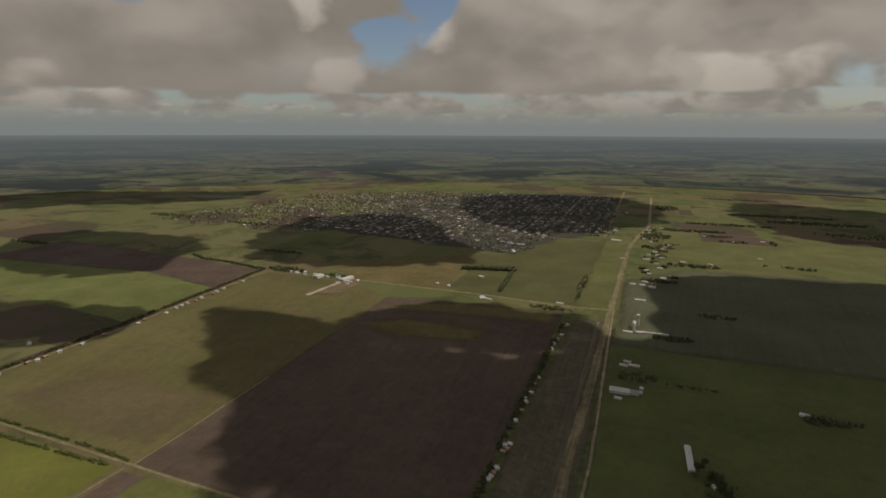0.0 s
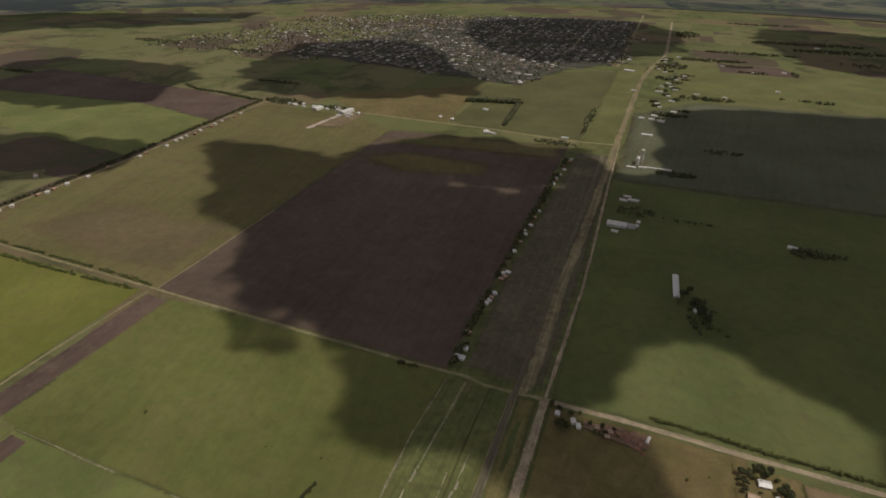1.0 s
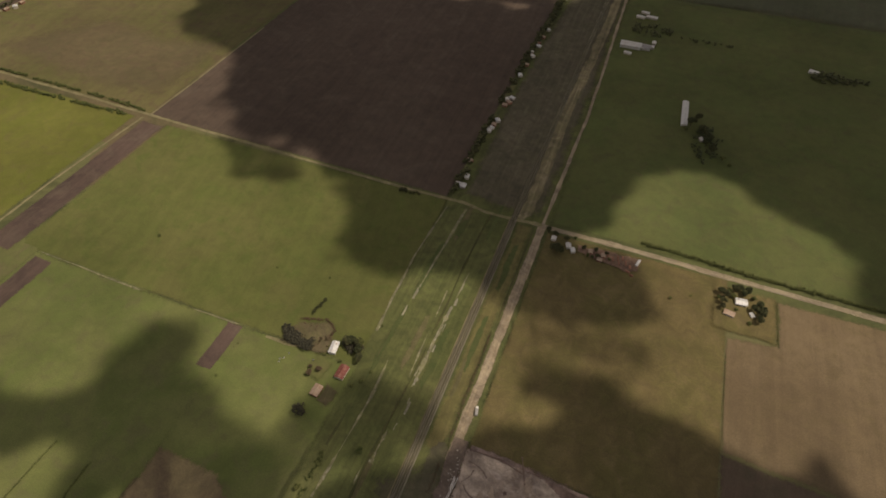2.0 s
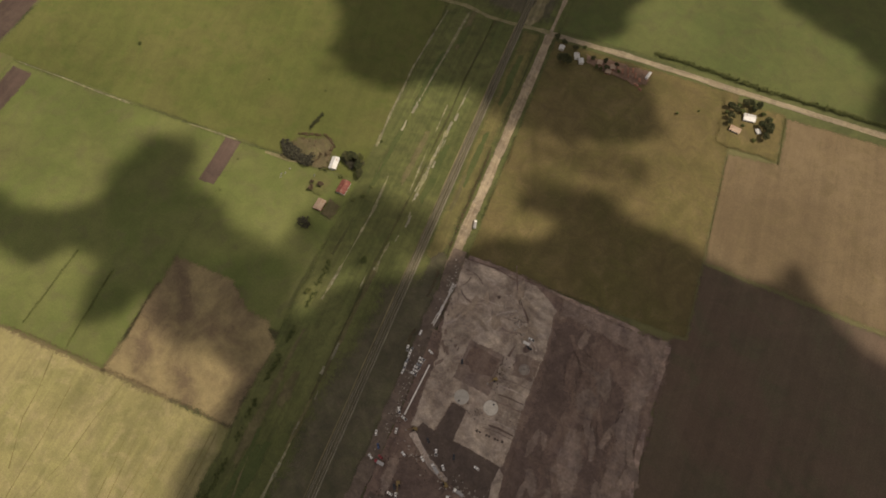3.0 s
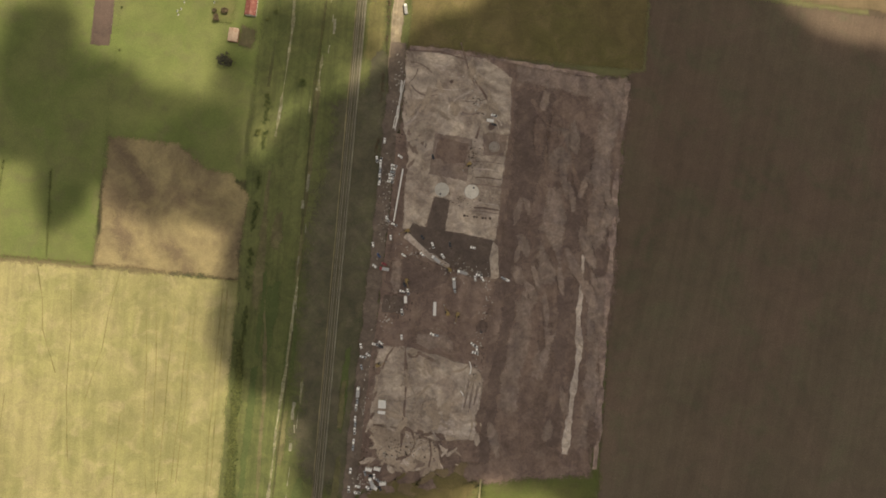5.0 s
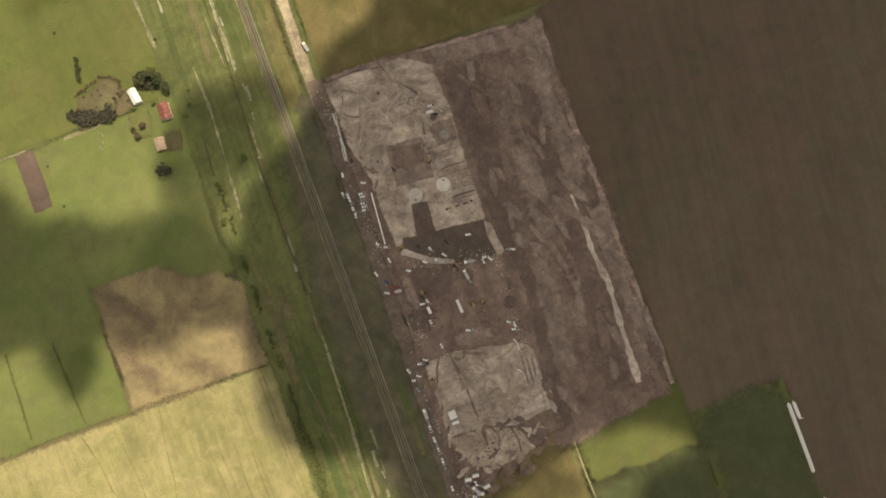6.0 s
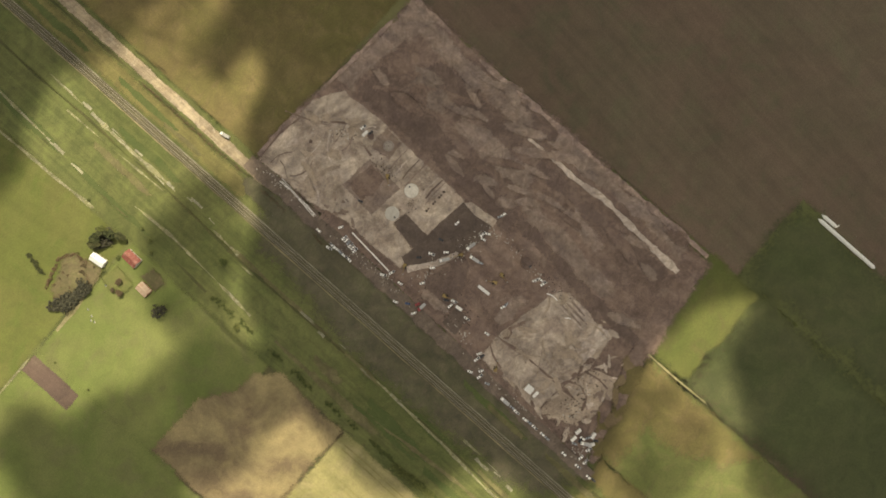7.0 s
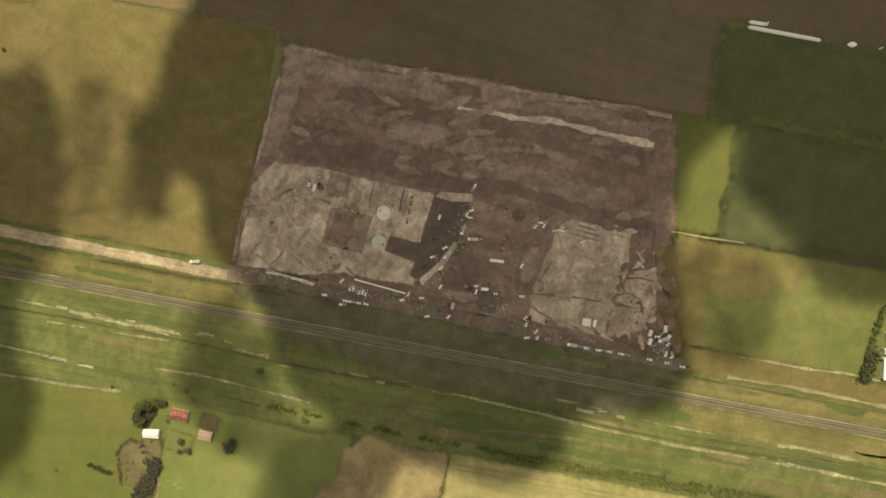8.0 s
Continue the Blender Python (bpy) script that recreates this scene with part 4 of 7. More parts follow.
for k in range(40):
    a = random.Random(190 + k)
    x = a.uniform(-46, 34)
    churned(x, a.uniform(-167 + max(0.0, x) * 0.1, -138), a.uniform(2.5, 7.5), a.uniform(0.9, 2.2), ("site_scuff", "site_pad", "site_lane", "site_scuff", "site_light")[k % 5], 700 + k)
for k in range(44):
    a = random.Random(840 + k)
    churned(a.uniform(56, 136), a.uniform(-150, 164), a.uniform(8, 20), a.uniform(2.6, 5.0), ("site_light", "site_soil", "site_light")[k % 3], 840 + k, "uneven patch of spread soil", a.uniform(1.2, 2.2), 0.85)
for k in range(16):
    a = random.Random(900 + k)
    x = -44 + 90 * (k + a.random()) / 16
    churned(x, -185 + 26 * min(1.0, (x + 56) / 110) + a.uniform(-7, 4), a.uniform(7, 13), a.uniform(4.0, 7.0), ("site_soil", "dry", "tan")[k % 3], 900 + k, "soil pushed out over the meadow's edge", a.uniform(-0.5, 0.8), 0.9)
for k in range(20):
    a = random.Random(940 + k)
    side, f = k % 4, a.random()
    x, y = ((-45 + 3 * f, -130 + 64 * f), (-44 + 86 * f, -66 - 11 * f), (42.5, -135 + 56 * f), (-46 + 88 * f, -129 - 8 * f))[side]
    churned(x, y, a.uniform(3, 8), a.uniform(1.2, 2.8), ("site_soil", "site_pad", "site_scuff", "site_soil")[(k // 4) % 4], 940 + k, "trodden edge of the levelled pad", (1.57, -0.13, 1.57, -0.08)[side] + a.uniform(-0.5, 0.5))
for k in range(14):
    a = random.Random(240 + k)
    churned(a.uniform(-38, -20), a.uniform(86, 116), a.uniform(2.0, 5.0), a.uniform(1.0, 2.0), ("site_pad", "site_light")[k % 2], 740 + k)
for k in range(26):
    a = random.Random(270 + k)
    x, y = ((a.uniform(-34, 36), a.uniform(118, 172)), (a.uniform(-36, 38), a.uniform(-130, -76)))[k % 2]
    churned(x, y, a.uniform(4, 11), a.uniform(1.5, 3.8), "site_scuff", 780 + k, "scraped stretch of the levelled pad")
plot("yard", "brick-red dusty yard by the cross road", [(-4, 444), (-2, 433), (30, 430), (52, 425), (63, 428), (64, 446), (30, 446)], "brick_dust", 0.14, 3.0, 2.5, "ground")
plot("yard", "trodden farmyard with dark grass", rect(142, 201, 384, 443), "dry", 0.12, 2.5, 3.0, "ground", 10.0)
# brown ground colour put where a soft shadow lies beside the shed
plot("yard", "brown patch painted for the soft shadow beside the farm shed", [(-182, 172), (-171, 170), (-168, 186), (-180, 190)], "yard_brown", 0.13, 2.0, 1.5, "ground", 5.0)
plot("yard", "bare brown ground under the farm's trees", [(-246, 214), (-208, 216), (-196, 218), (-198, 232), (-204, 247), (-216, 250), (-240, 240)], "yard_brown", 0.13, 3.0, 2.0, "ground", 9.0)
plot("yard", "trodden grass between the farmhouses", [(-205, 190), (-190, 190), (-186, 212), (-205, 214)], "meadow_dry", 0.13, 3.0, 2.5, "ground", 8.0)


# ---- the railway ----
def railway():
    line = thing("railway", "double railway track on a low gravel bed", "railway")
    lo, hi, x0 = -620.0, 1300.0, -83.0
    bm = bmesh.new()
    prof = [(-4.3, 0.0), (-3.5, 0.45), (3.5, 0.45), (4.3, 0.0)]
    old = None
    for k in range(int((hi - lo) / 12) + 1):
        y = lo + k * 12
        j = noise.noise((0, y / 20, 3)) * 0.5
        row = [bm.verts.new((x0 + px + (j if abs(px) > 4 else 0), y, pz + 0.02)) for px, pz in prof]
        if old:
            for a in range(3):
                bm.faces.new((old[a], old[a + 1], row[a + 1], row[a]))
        old = row
    bmesh.ops.recalc_face_normals(bm, faces=bm.faces)
    part("ballast", bm, M["ballast"], line, "grey-brown gravel bed")
    for cx in (-2.05, 2.05):
        for g in (-0.84, 0.84):
            bm = cube(x0 + cx + g - 0.065, x0 + cx + g + 0.065, lo, hi, 0.60, 0.78)
            part("rail", bm, M["rail"], line)
    verts, faces = [], []
    for cx in (-2.05, 2.05):
        for k in range(int(1100 / 0.75)):
            y = -500 + k * 0.75
            b = len(verts)
            for z in (0.44, 0.60):
                verts += [(x0 + cx - 1.3, y - 0.12, z), (x0 + cx + 1.3, y - 0.12, z), (x0 + cx + 1.3, y + 0.12, z), (x0 + cx - 1.3, y + 0.12, z)]
            faces += [(b + 4, b + 5, b + 6, b + 7), (b, b + 1, b + 5, b + 4), (b + 1, b + 2, b + 6, b + 5), (b + 2, b + 3, b + 7, b + 6), (b + 3, b, b + 4, b + 7)]
    me = bpy.data.meshes.new("sleeper_bed")
    me.from_pydata(verts, [], faces)
    me.materials.append(M["sleeper"])
    ob = new("sleeper_bed", me)
    ob.parent = line
    ob["kind"] = "stuff"


railway()
strip("verge_patch", "pale gravel shoulder of the railway bed", [(-87.5, -620), (-87.3, -200), (-87.6, 100), (-87.4, 455)], 1.0, "worn_strip", 0.2, 0.3, "gravel", 0.1, 3.0, 0.8)
strip("verge_patch", "pale gravel shoulder of the railway bed", [(-79.5, -620), (-79.6, -200), (-79.4, 100), (-79.6, 455)], 0.5, "bare_sand", 0.2, 0.2, "gravel", 0.12, 3.0, 0.5)


# ---- trees and hedges ----
ICO = [(0, 0, -1), (0.7236, -0.5257, -0.4472), (-0.2764, -0.8506, -0.4472), (-0.8944, 0, -0.4472), (-0.2764, 0.8506, -0.4472), (0.7236, 0.5257, -0.4472),
       (0.2764, -0.8506, 0.4472), (-0.7236, -0.5257, 0.4472), (-0.7236, 0.5257, 0.4472), (0.2764, 0.8506, 0.4472), (0.8944, 0, 0.4472), (0, 0, 1)]
ICO_F = [(0, 2, 1), (0, 3, 2), (0, 4, 3), (0, 5, 4), (0, 1, 5), (1, 2, 6), (2, 3, 7), (3, 4, 8), (4, 5, 9), (5, 1, 10),
         (1, 6, 10), (2, 7, 6), (3, 8, 7), (4, 9, 8), (5, 10, 9), (6, 7, 11), (7, 8, 11), (8, 9, 11), (9, 10, 11), (10, 6, 11)]


def leaf_mesh(name, clumps, mat, seed=0):
    """One mesh of many small uneven leaf clumps (x, y, z, radius)."""
    g = np.random.RandomState(seed)
    c = np.array(clumps, dtype=float)
    n = len(c)
    a = g.uniform(0, 6.283, n)
    base = np.array(ICO)
    v = base[None] * (1 + g.uniform(-0.38, 0.38, (n, 12, 1)))
    ca, sa = np.cos(a)[:, None], np.sin(a)[:, None]
    v = np.stack([v[..., 0] * ca - v[..., 1] * sa, v[..., 0] * sa + v[..., 1] * ca, v[..., 2] * 0.8], -1)
    v = v * c[:, None, 3:4] + c[:, None, :3]
    f = (np.array(ICO_F)[None] + 12 * np.arange(n)[:, None, None]).reshape(-1, 3)
    me = bpy.data.meshes.new(name)
    me.from_pydata(v.reshape(-1, 3).tolist(), [], f.tolist())
    me.materials.append(mat)
    return me


def make_tree(height, spread, mat, seed, label, full=52):
    r = random.Random(seed)
    t = thing("tree", label, "tree", "trees of the plain")
    bm = bmesh.new()
    top = height * 0.62
    drum(bm, (0, 0, -0.3), (r.uniform(-.3, .3), r.uniform(-.3, .3), top), height * 0.035, height * 0.014, 7)
    for k in range(5):
        a = k * 1.26 + r.uniform(-.3, .3)
        z = height * r.uniform(0.28, 0.5)
        drum(bm, (0, 0, z), (math.cos(a) * spread * 0.62, math.sin(a) * spread * 0.62, z + height * 0.24), height * 0.013, height * 0.005, 5)
    part("trunk", bm, M["bark"], t)
    clumps = []
    lobes = [(r.uniform(-.55, .55) * spread, r.uniform(-.55, .55) * spread, height * r.uniform(.5, .86), r.uniform(.3, .58) * spread) for _ in range(8)]
    for lx, ly, lz, lr in lobes:
        for _ in range(full):
            d = Vector((r.gauss(0, 1), r.gauss(0, 1), r.gauss(0, 1))).normalized() * lr * r.uniform(0.55, 1.08)
            clumps.append((lx + d.x, ly + d.y, max(height * 0.25, lz + d.z * 0.8), r.uniform(0.07, 0.15) * spread))
    ob = new("crown", leaf_mesh("crown", clumps, mat, seed))
    ob.parent = t
    return t


OAK = make_tree(8.0, 4.2, M["leaf"], 1, "broad green tree standing beside the fields")
DARK = make_tree(9.0, 4.0, M["leaf_dark"], 2, "dark dense evergreen tree near the houses")
BARE = make_tree(6.5, 3.4, M["leaf_brown"], 3, "brownish tree with thin dry foliage")
THIN = make_tree(7.0, 4.4, M["leaf_grey"], 6, "thin-crowned grey-green tree by the shed", 18)
BUSH = make_tree(3.6, 2.4, M["leaf"], 4, "low round green bush in the grass")
TREES = []


def tree(kind, x, y, size=1.0):
    m = pose(x, y, 0.05, 0, 0, (x * 37 + y * 91) % 360) @ Matrix.Scale(size, 4)
    if kind in TREES:
        return copy_thing(kind, m)
    TREES.append(kind)
    kind.matrix_world = m
    return kind


def hedge(name, label, line, width, tall, every, mat, seed, gaps=0.0, category="hedge"):
    """A row of shrubs or trees too close to count."""
    r = random.Random(seed)
    clumps = []
    for (x0, y0), (x1, y1) in zip(line, line[1:]):
        length = math.hypot(x1 - x0, y1 - y0)
        for k in range(int(length / every)):
            f = (k + r.random()) * every / length
            x, y = x0 + (x1 - x0) * f, y0 + (y1 - y0) * f
            if noise.noise((x / 22, y / 22, seed)) * 0.5 + 0.5 < gaps:
                continue
            h = tall * r.uniform(0.5, 1.1)
            bx, by = x + r.gauss(0, width / 3), y + r.gauss(0, width / 3)
            many = 11 if abs(x) < 420 and y < 480 else 4
            for q in range(many):
                rad = h * (r.uniform(0.2, 0.36) if many == 4 else r.uniform(0.09, 0.19))
                clumps.append((bx + r.gauss(0, h * .25), by + r.gauss(0, h * .25), rad * 0.5 + (h - rad) * r.uniform(0.1, 1.0), rad))
    ob = new(name, leaf_mesh(name, clumps, M[mat], seed))
    return tagged(ob, label, category, "", "stuff")


def grove(x, y, rx, ry, n, tall, mat, seed, label="dark grove of dense trees in the fields"):
    r = random.Random(seed)
    clumps = []
    for _ in range(n):
        a, q = r.uniform(0, 6.283), math.sqrt(r.random())
        bx, by, h = x + rx * q * math.cos(a), y + ry * q * math.sin(a), tall * r.uniform(0.55, 1.1)
        many = 16 if y < 480 else 6
        for k in range(many):
            rad = h * (r.uniform(0.16, 0.30) if many == 6 else r.uniform(0.07, 0.16))
            clumps.append((bx + r.gauss(0, h * .24), by + r.gauss(0, h * .24), rad * 0.5 + (h - rad) * k / (many - 0.8), rad))
    ob = new("grove", leaf_mesh("grove", clumps, M[mat], seed))
    return tagged(ob, label, "trees", "", "stuff")


hedge("hedge", "row of green trees along the cross road", [(62, 473), (130, 471), (176, 467), (300, 466), (640, 462)], 3.0, 4.2, 1.0, "leaf", 11, 0.14)
hedge("hedge", "shrubby hedge between railway verge and grain field", [(-152, 147), (-156, 29), (-155, -87), (-152, -165), (-150, -300)], 3.6, 2.8, 0.9, "leaf", 12, 0.48)
hedge("hedge", "thicker shrubs beside the grain field", [(-157, -70), (-155, -209), (-152, -420)], 4.5, 4.2, 0.6, "leaf", 13, 0.2)
hedge("hedge", "low brown scrub beside the dirt road", [(-60, 90), (-60, 185), (-60, 235), (-60, 300)], 2.4, 1.6, 0.8, "leaf_brown", 14, 0.45)
hedge("hedge", "low scrub along the old ditch", [(-112, 455), (-113, 300), (-114, 120), (-114, -300)], 1.0, 1.0, 0.8, "leaf", 15, 0.42)
hedge("hedge", "hedgerow along the narrow earth road", [(-1400, 492), (-984, 485), (-724, 481), (-640, 477)], 4.0, 4.0, 1.4, "leaf", 16, 0.40)
hedge("hedge", "hedgerow along the narrow earth road", [(-1400, 470), (-942, 456), (-785, 455), (-660, 459)], 5.0, 4.0, 1.2, "leaf", 17, 0.36)
hedge("hedge", "thick row of trees beside the houses", [(-166, 474), (-170, 620), (-168, 900), (-160, 1240)], 5.0, 7.0, 1.5, "leaf_dark", 18, 0.38)
hedge("hedge", "trees along the earth road with houses", [(-1122, 380), (-1126, 872), (-1138, 1120), (-1150, 1400)], 8.0, 7.0, 1.8, "leaf_dark", 19, 0.36)
hedge("hedge", "curved line of trees at a field's edge", [(-1529, 1489), (-1440, 1450), (-1321, 1440), (-1141, 1402)], 5.0, 8.0, 2.0, "leaf_haze", 20)
hedge("hedge", "dark trees along a square plot", [(-545, 1655), (-384, 1692)], 16.0, 13.0, 0.7, "leaf_haze", 21)
hedge("hedge", "dark trees along a square plot", [(-384, 1692), (-367, 1440)], 6.0, 10.0, 1.2, "leaf_haze", 22)
hedge("hedge", "thin ditch with dark growth between paddocks", [(-367, 61), (-369, -12)], 1.6, 1.5, 0.7, "leaf", 23, 0.2)
hedge("hedge", "thin ditch with dark growth between paddocks", [(-327, 55), (-323, -15)], 1.6, 1.5, 0.7, "leaf", 24, 0.2)
hedge("hedge", "tall grass line at the grain field's edge", [(-600, -20), (-283, -18), (-166, -22)], 2.6, 1.2, 0.8, "leaf_brown", 25, 0.35)
hedge("hedge", "thin weeds along the tan field's boundary", [(156, 264), (156, 374)], 1.2, 1.0, 0.8, "leaf", 26, 0.3)
hedge("hedge", "thin weeds along the tan field's boundary", [(203, 382), (203, 440)], 1.4, 1.3, 0.8, "leaf", 27, 0.2)
hedge("hedge", "dark weeds along the crop field", [(145, -200), (143, -260), (142, -420)], 2.0, 1.5, 0.8, "leaf", 28, 0.5)
hedge("hedge", "row of trees beside the white shed", [(20, -345), (3, -342), (-12, -339), (-24, -339)], 3.0, 4.0, 0.5, "leaf", 29)
hedge("hedge", "taller dark trees beside the white shed", [(-18, -340), (-30, -341), (-44, -338)], 6.0, 6.5, 0.5, "leaf_dark", 80)
grove(-12, -377, 7, 6, 12, 5.0, "leaf_dark", 81, "dark trees among the outbuildings")
grove(-232, 228, 14, 8, 9, 3.0, "leaf_brown", 31, "sparse brown scrub on bare ground by the farm")
grove(-178, 234, 10, 8, 22, 6.5, "leaf_grey", 30, "dense dark trees beside the farmhouse")
hedge("hedge", "dense grey-brown row of trees by the farm track", [(-248, 226), (-240, 222), (-226, 220), (-216, 218)], 8.0, 5.4, 0.20, "leaf_grey", 32)
hedge("hedge", "brown scrubby hedge round the bare ground", [(-214, 219), (-204, 228), (-203, 244), (-216, 252), (-240, 244), (-247, 230)], 2.4, 2.2, 0.5, "leaf_brown", 49, 0.52)
grove(-191, 157, 8, 9, 10, 4.6, "leaf_grey", 47, "thin grey-green trees beside the farm shed")
grove(-222, 240, 14, 5, 7, 2.6, "leaf_brown", 48, "sparse brown scrub on bare ground by the farm")
grove(-205, 228, 7, 6, 9, 3.6, "leaf_brown", 33, "sparse brown trees by the farmhouse")
hedge("hedge", "short dark hedge in the pasture", [(-234, 254), (-231.5, 264), (-229, 275)], 2.5, 3.0, 0.5, "leaf_dark", 34)
grove(-216, 456, 14, 3, 20, 5.0, "leaf_dark", 35)
for x, y, k, s in ((-170, 230, DARK, 1.2), (-178, 236, DARK, 1.15), (-184, 234, DARK, 1.0), (-165, 222, DARK, 0.9), (-172, 240, OAK, 0.8), (-195, 199, BARE, 0.9), (-202, 193, BARE, 1.0), (-204, 199, BARE, 0.7),
                   (-190, 156, THIN, 1.35), (-181, 214, BUSH, 0.8), (-125, 145, OAK, 0.95), (-153, 203, BUSH, 1.0), (-160, 196, BUSH, 0.9), (-150, 215, BUSH, 0.7), (-162, 265, BUSH, 0.7),
                   (-158, 101, OAK, 0.9), (-154, 132, BUSH, 1.1), (-282, 196, BUSH, 0.5), (-450, 283, BUSH, 1.0), (-280, 160, BUSH, 0.6), (-240, 300, BUSH, 0.6), (-300, 292, BUSH, 0.5),
                   (148, 432, DARK, 0.8), (166, 442, DARK, 0.8), (181, 418, DARK, 0.9), (189, 420, DARK, 0.8), (150, 412, DARK, 0.7), (176, 400, BUSH, 1.2), (164, 414, BUSH, 1.0), (188, 430, OAK, 0.8), (152, 428, DARK, 0.9), (161, 440, DARK, 0.8), (174, 440, DARK, 0.9), (150, 419, DARK, 0.8), (185, 424, DARK, 0.9), (186, 414, DARK, 1.0), (185, 406, DARK, 0.9), (160, 430, OAK, 0.9), (170, 436, DARK, 0.7), (156, 436, OAK, 0.8), (180, 434, OAK, 0.8), (146, 424, OAK, 0.7),
                   (-28, 424, DARK, 1.1), (-20, 426, DARK, 0.9), (-18, 446, DARK, 0.7), (3, 440, DARK, 0.6), (19, 433, DARK, 0.6), (14, 431, OAK, 0.6), (28, 441, DARK, 0.5), (-26, 428, DARK, 1.0), (-24, 434, OAK, 0.8), (-31, 449, DARK, 0.7), (-9, 452, OAK, 0.7), (9, 431, OAK, 0.7), (16, 441, DARK, 0.6), (32, 434, OAK, 0.6), (-40, 452, DARK, 0.8), (100, 405, BUSH, 0.9), (120, 416, BUSH, 0.6),
                   (112, 711, DARK, 1.5), (120, 700, DARK, 1.3), (126, 675, DARK, 1.4), (118, 688, DARK, 1.3), (140, 664, OAK, 1.2), (96, 730, DARK, 1.3), (104, 745, DARK, 1.2), (150, 655, BUSH, 1.4), (90, 715, OAK, 1.1)):
    tree(k, x, y, s)
grove(297, 938, 34, 12, 36, 8.0, "leaf_haze", 36)
grove(330, 945, 16, 6, 12, 5.6, "leaf_haze", 37)
grove(118, 690, 16, 42, 30, 7.2, "leaf_haze", 38)
grove(10, 1000, 34, 22, 34, 7.2, "leaf_haze", 39)
grove(80, 1228, 44, 14, 60, 7.2, "leaf_haze", 40)
grove(105, 992, 45, 5, 20, 4.8, "leaf_haze", 41)
grove(180, 1420, 50, 14, 34, 6.4, "leaf_haze", 42)
grove(-205, 1345, 55, 16, 60, 7.2, "leaf_haze", 43)
grove(-155, 1570, 12, 140, 60, 6.4, "leaf_haze", 44)
grove(-1080, 1425, 70, 26, 90, 8.8, "leaf_haze", 45)
grove(-900, 1420, 44, 16, 40, 8.0, "leaf_haze", 46)
for k, (x, y, rx, ry, n) in enumerate(((60, 1720, 50, 16, 40), (40, 2230, 40, 24, 60), (199, 2672, 120, 30, 140), (305, 2571, 60, 20, 60), (388, 2908, 200, 26, 150), (121, 3417, 60, 120, 130),
                                       (676, 3303, 260, 40, 260), (793, 3100, 240, 50, 220), (926, 2789, 220, 60, 120), (519, 2038, 30, 10, 16), (356, 2463, 60, 14, 40), (550, 4013, 200, 24, 120), (60, 2480, 60, 60, 90),
                                       (-2327, 2160, 160, 40, 140), (-1780, 2100, 160, 20, 90), (-1250, 1640, 90, 12, 40), (-2300, 1420, 120, 16, 60), (170, 1960, 85, 22, 90), (500, 2480, 14, 40, 20), (300, 2680, 50, 24, 50), (440, 2050, 50, 6, 14))):
    grove(x, y, rx, ry, n, 8.5, "leaf_haze", 50 + k)


# ---- houses, barns and sheds ----
def gable(bm, w, l, h, rise, over=0.4, thick=0.14):
    """Two roof slopes with thickness; the ridge runs along y."""
    for s in (-1, 1):
        x1, z1 = s * (w / 2 + over), h - rise * over / (w / 2)
        pts = [(0, h + rise), (x1, z1)]
        vs = []
        for y in (-l / 2 - over, l / 2 + over):
            for x, z in pts:
                vs.append(bm.verts.new((x, y, z)))
                vs.append(bm.verts.new((x, y, z + thick)))
        a0, b0, a1, b1, c0, d0, c1, d1 = vs
        for q in ((b0, b1, d1, d0), (a0, c0, c1, a1), (a1, c1, d1, b1), (a0, b0, d0, c0), (a0, a1, b1, b0), (c0, d0, d1, c1)):
            bm.faces.new(q)
    bmesh.ops.recalc_face_normals(bm, faces=bm.faces)
    return bm


def walls(w, l, h, rise):
    """Walls with gable ends, as one closed shell."""
    bm = bmesh.new()
    v = [bm.verts.new(p) for p in ((-w / 2, -l / 2, -0.2), (w / 2, -l / 2, -0.2), (w / 2, l / 2, -0.2), (-w / 2, l / 2, -0.2),
                                   (-w / 2, -l / 2, h), (w / 2, -l / 2, h), (w / 2, l / 2, h), (-w / 2, l / 2, h), (0, -l / 2, h + rise), (0, l / 2, h + rise))]
    for q in ((0, 1, 5, 8, 4), (2, 3, 7, 9, 6), (1, 2, 6, 5), (3, 0, 4, 7), (0, 3, 2, 1), (4, 8, 9, 7), (5, 6, 9, 8)):
        bm.faces.new([v[i] for i in q])
    bmesh.ops.recalc_face_normals(bm, faces=bm.faces)
    return bm


def house(name, label, category, x, y, turn, w, l, h, rise, roof, wall, group="", chimney=True):
    t = thing(name, label, category, group, x, y, 0.1, turn)
    body = part("wall", walls(w, l, h, rise), M[wall], t)
    part("roof", gable(bmesh.new(), w, l, h, rise), M[roof], t)
    part("door", cube(w / 2 + 0.01, w / 2 + 0.07, -0.5, 0.5, 0.0, 2.05, 0.02), M["timber"], t, "wooden door")
    for s in (-1, 1):
        for f in (-0.3, 0.3):
            win = part("window", cube(s * w / 2 + (0.01 if s > 0 else -0.06), s * w / 2 + (0.06 if s > 0 else -0.01), f * l - 0.6, f * l + 0.6, 1.0, 2.1), M["glass"], t)
            part("sill", cube(s * w / 2 - 0.1, s * w / 2 + 0.1, f * l - 0.7, f * l + 0.7, 0.9, 0.98), M["concrete"], win)
    if chimney:
        part("chimney", cube(w * 0.2, w * 0.2 + 0.6, l * 0.25, l * 0.25 + 0.6, h, h + rise + 0.7, 0.04), M["brickwall"], t)
    return t


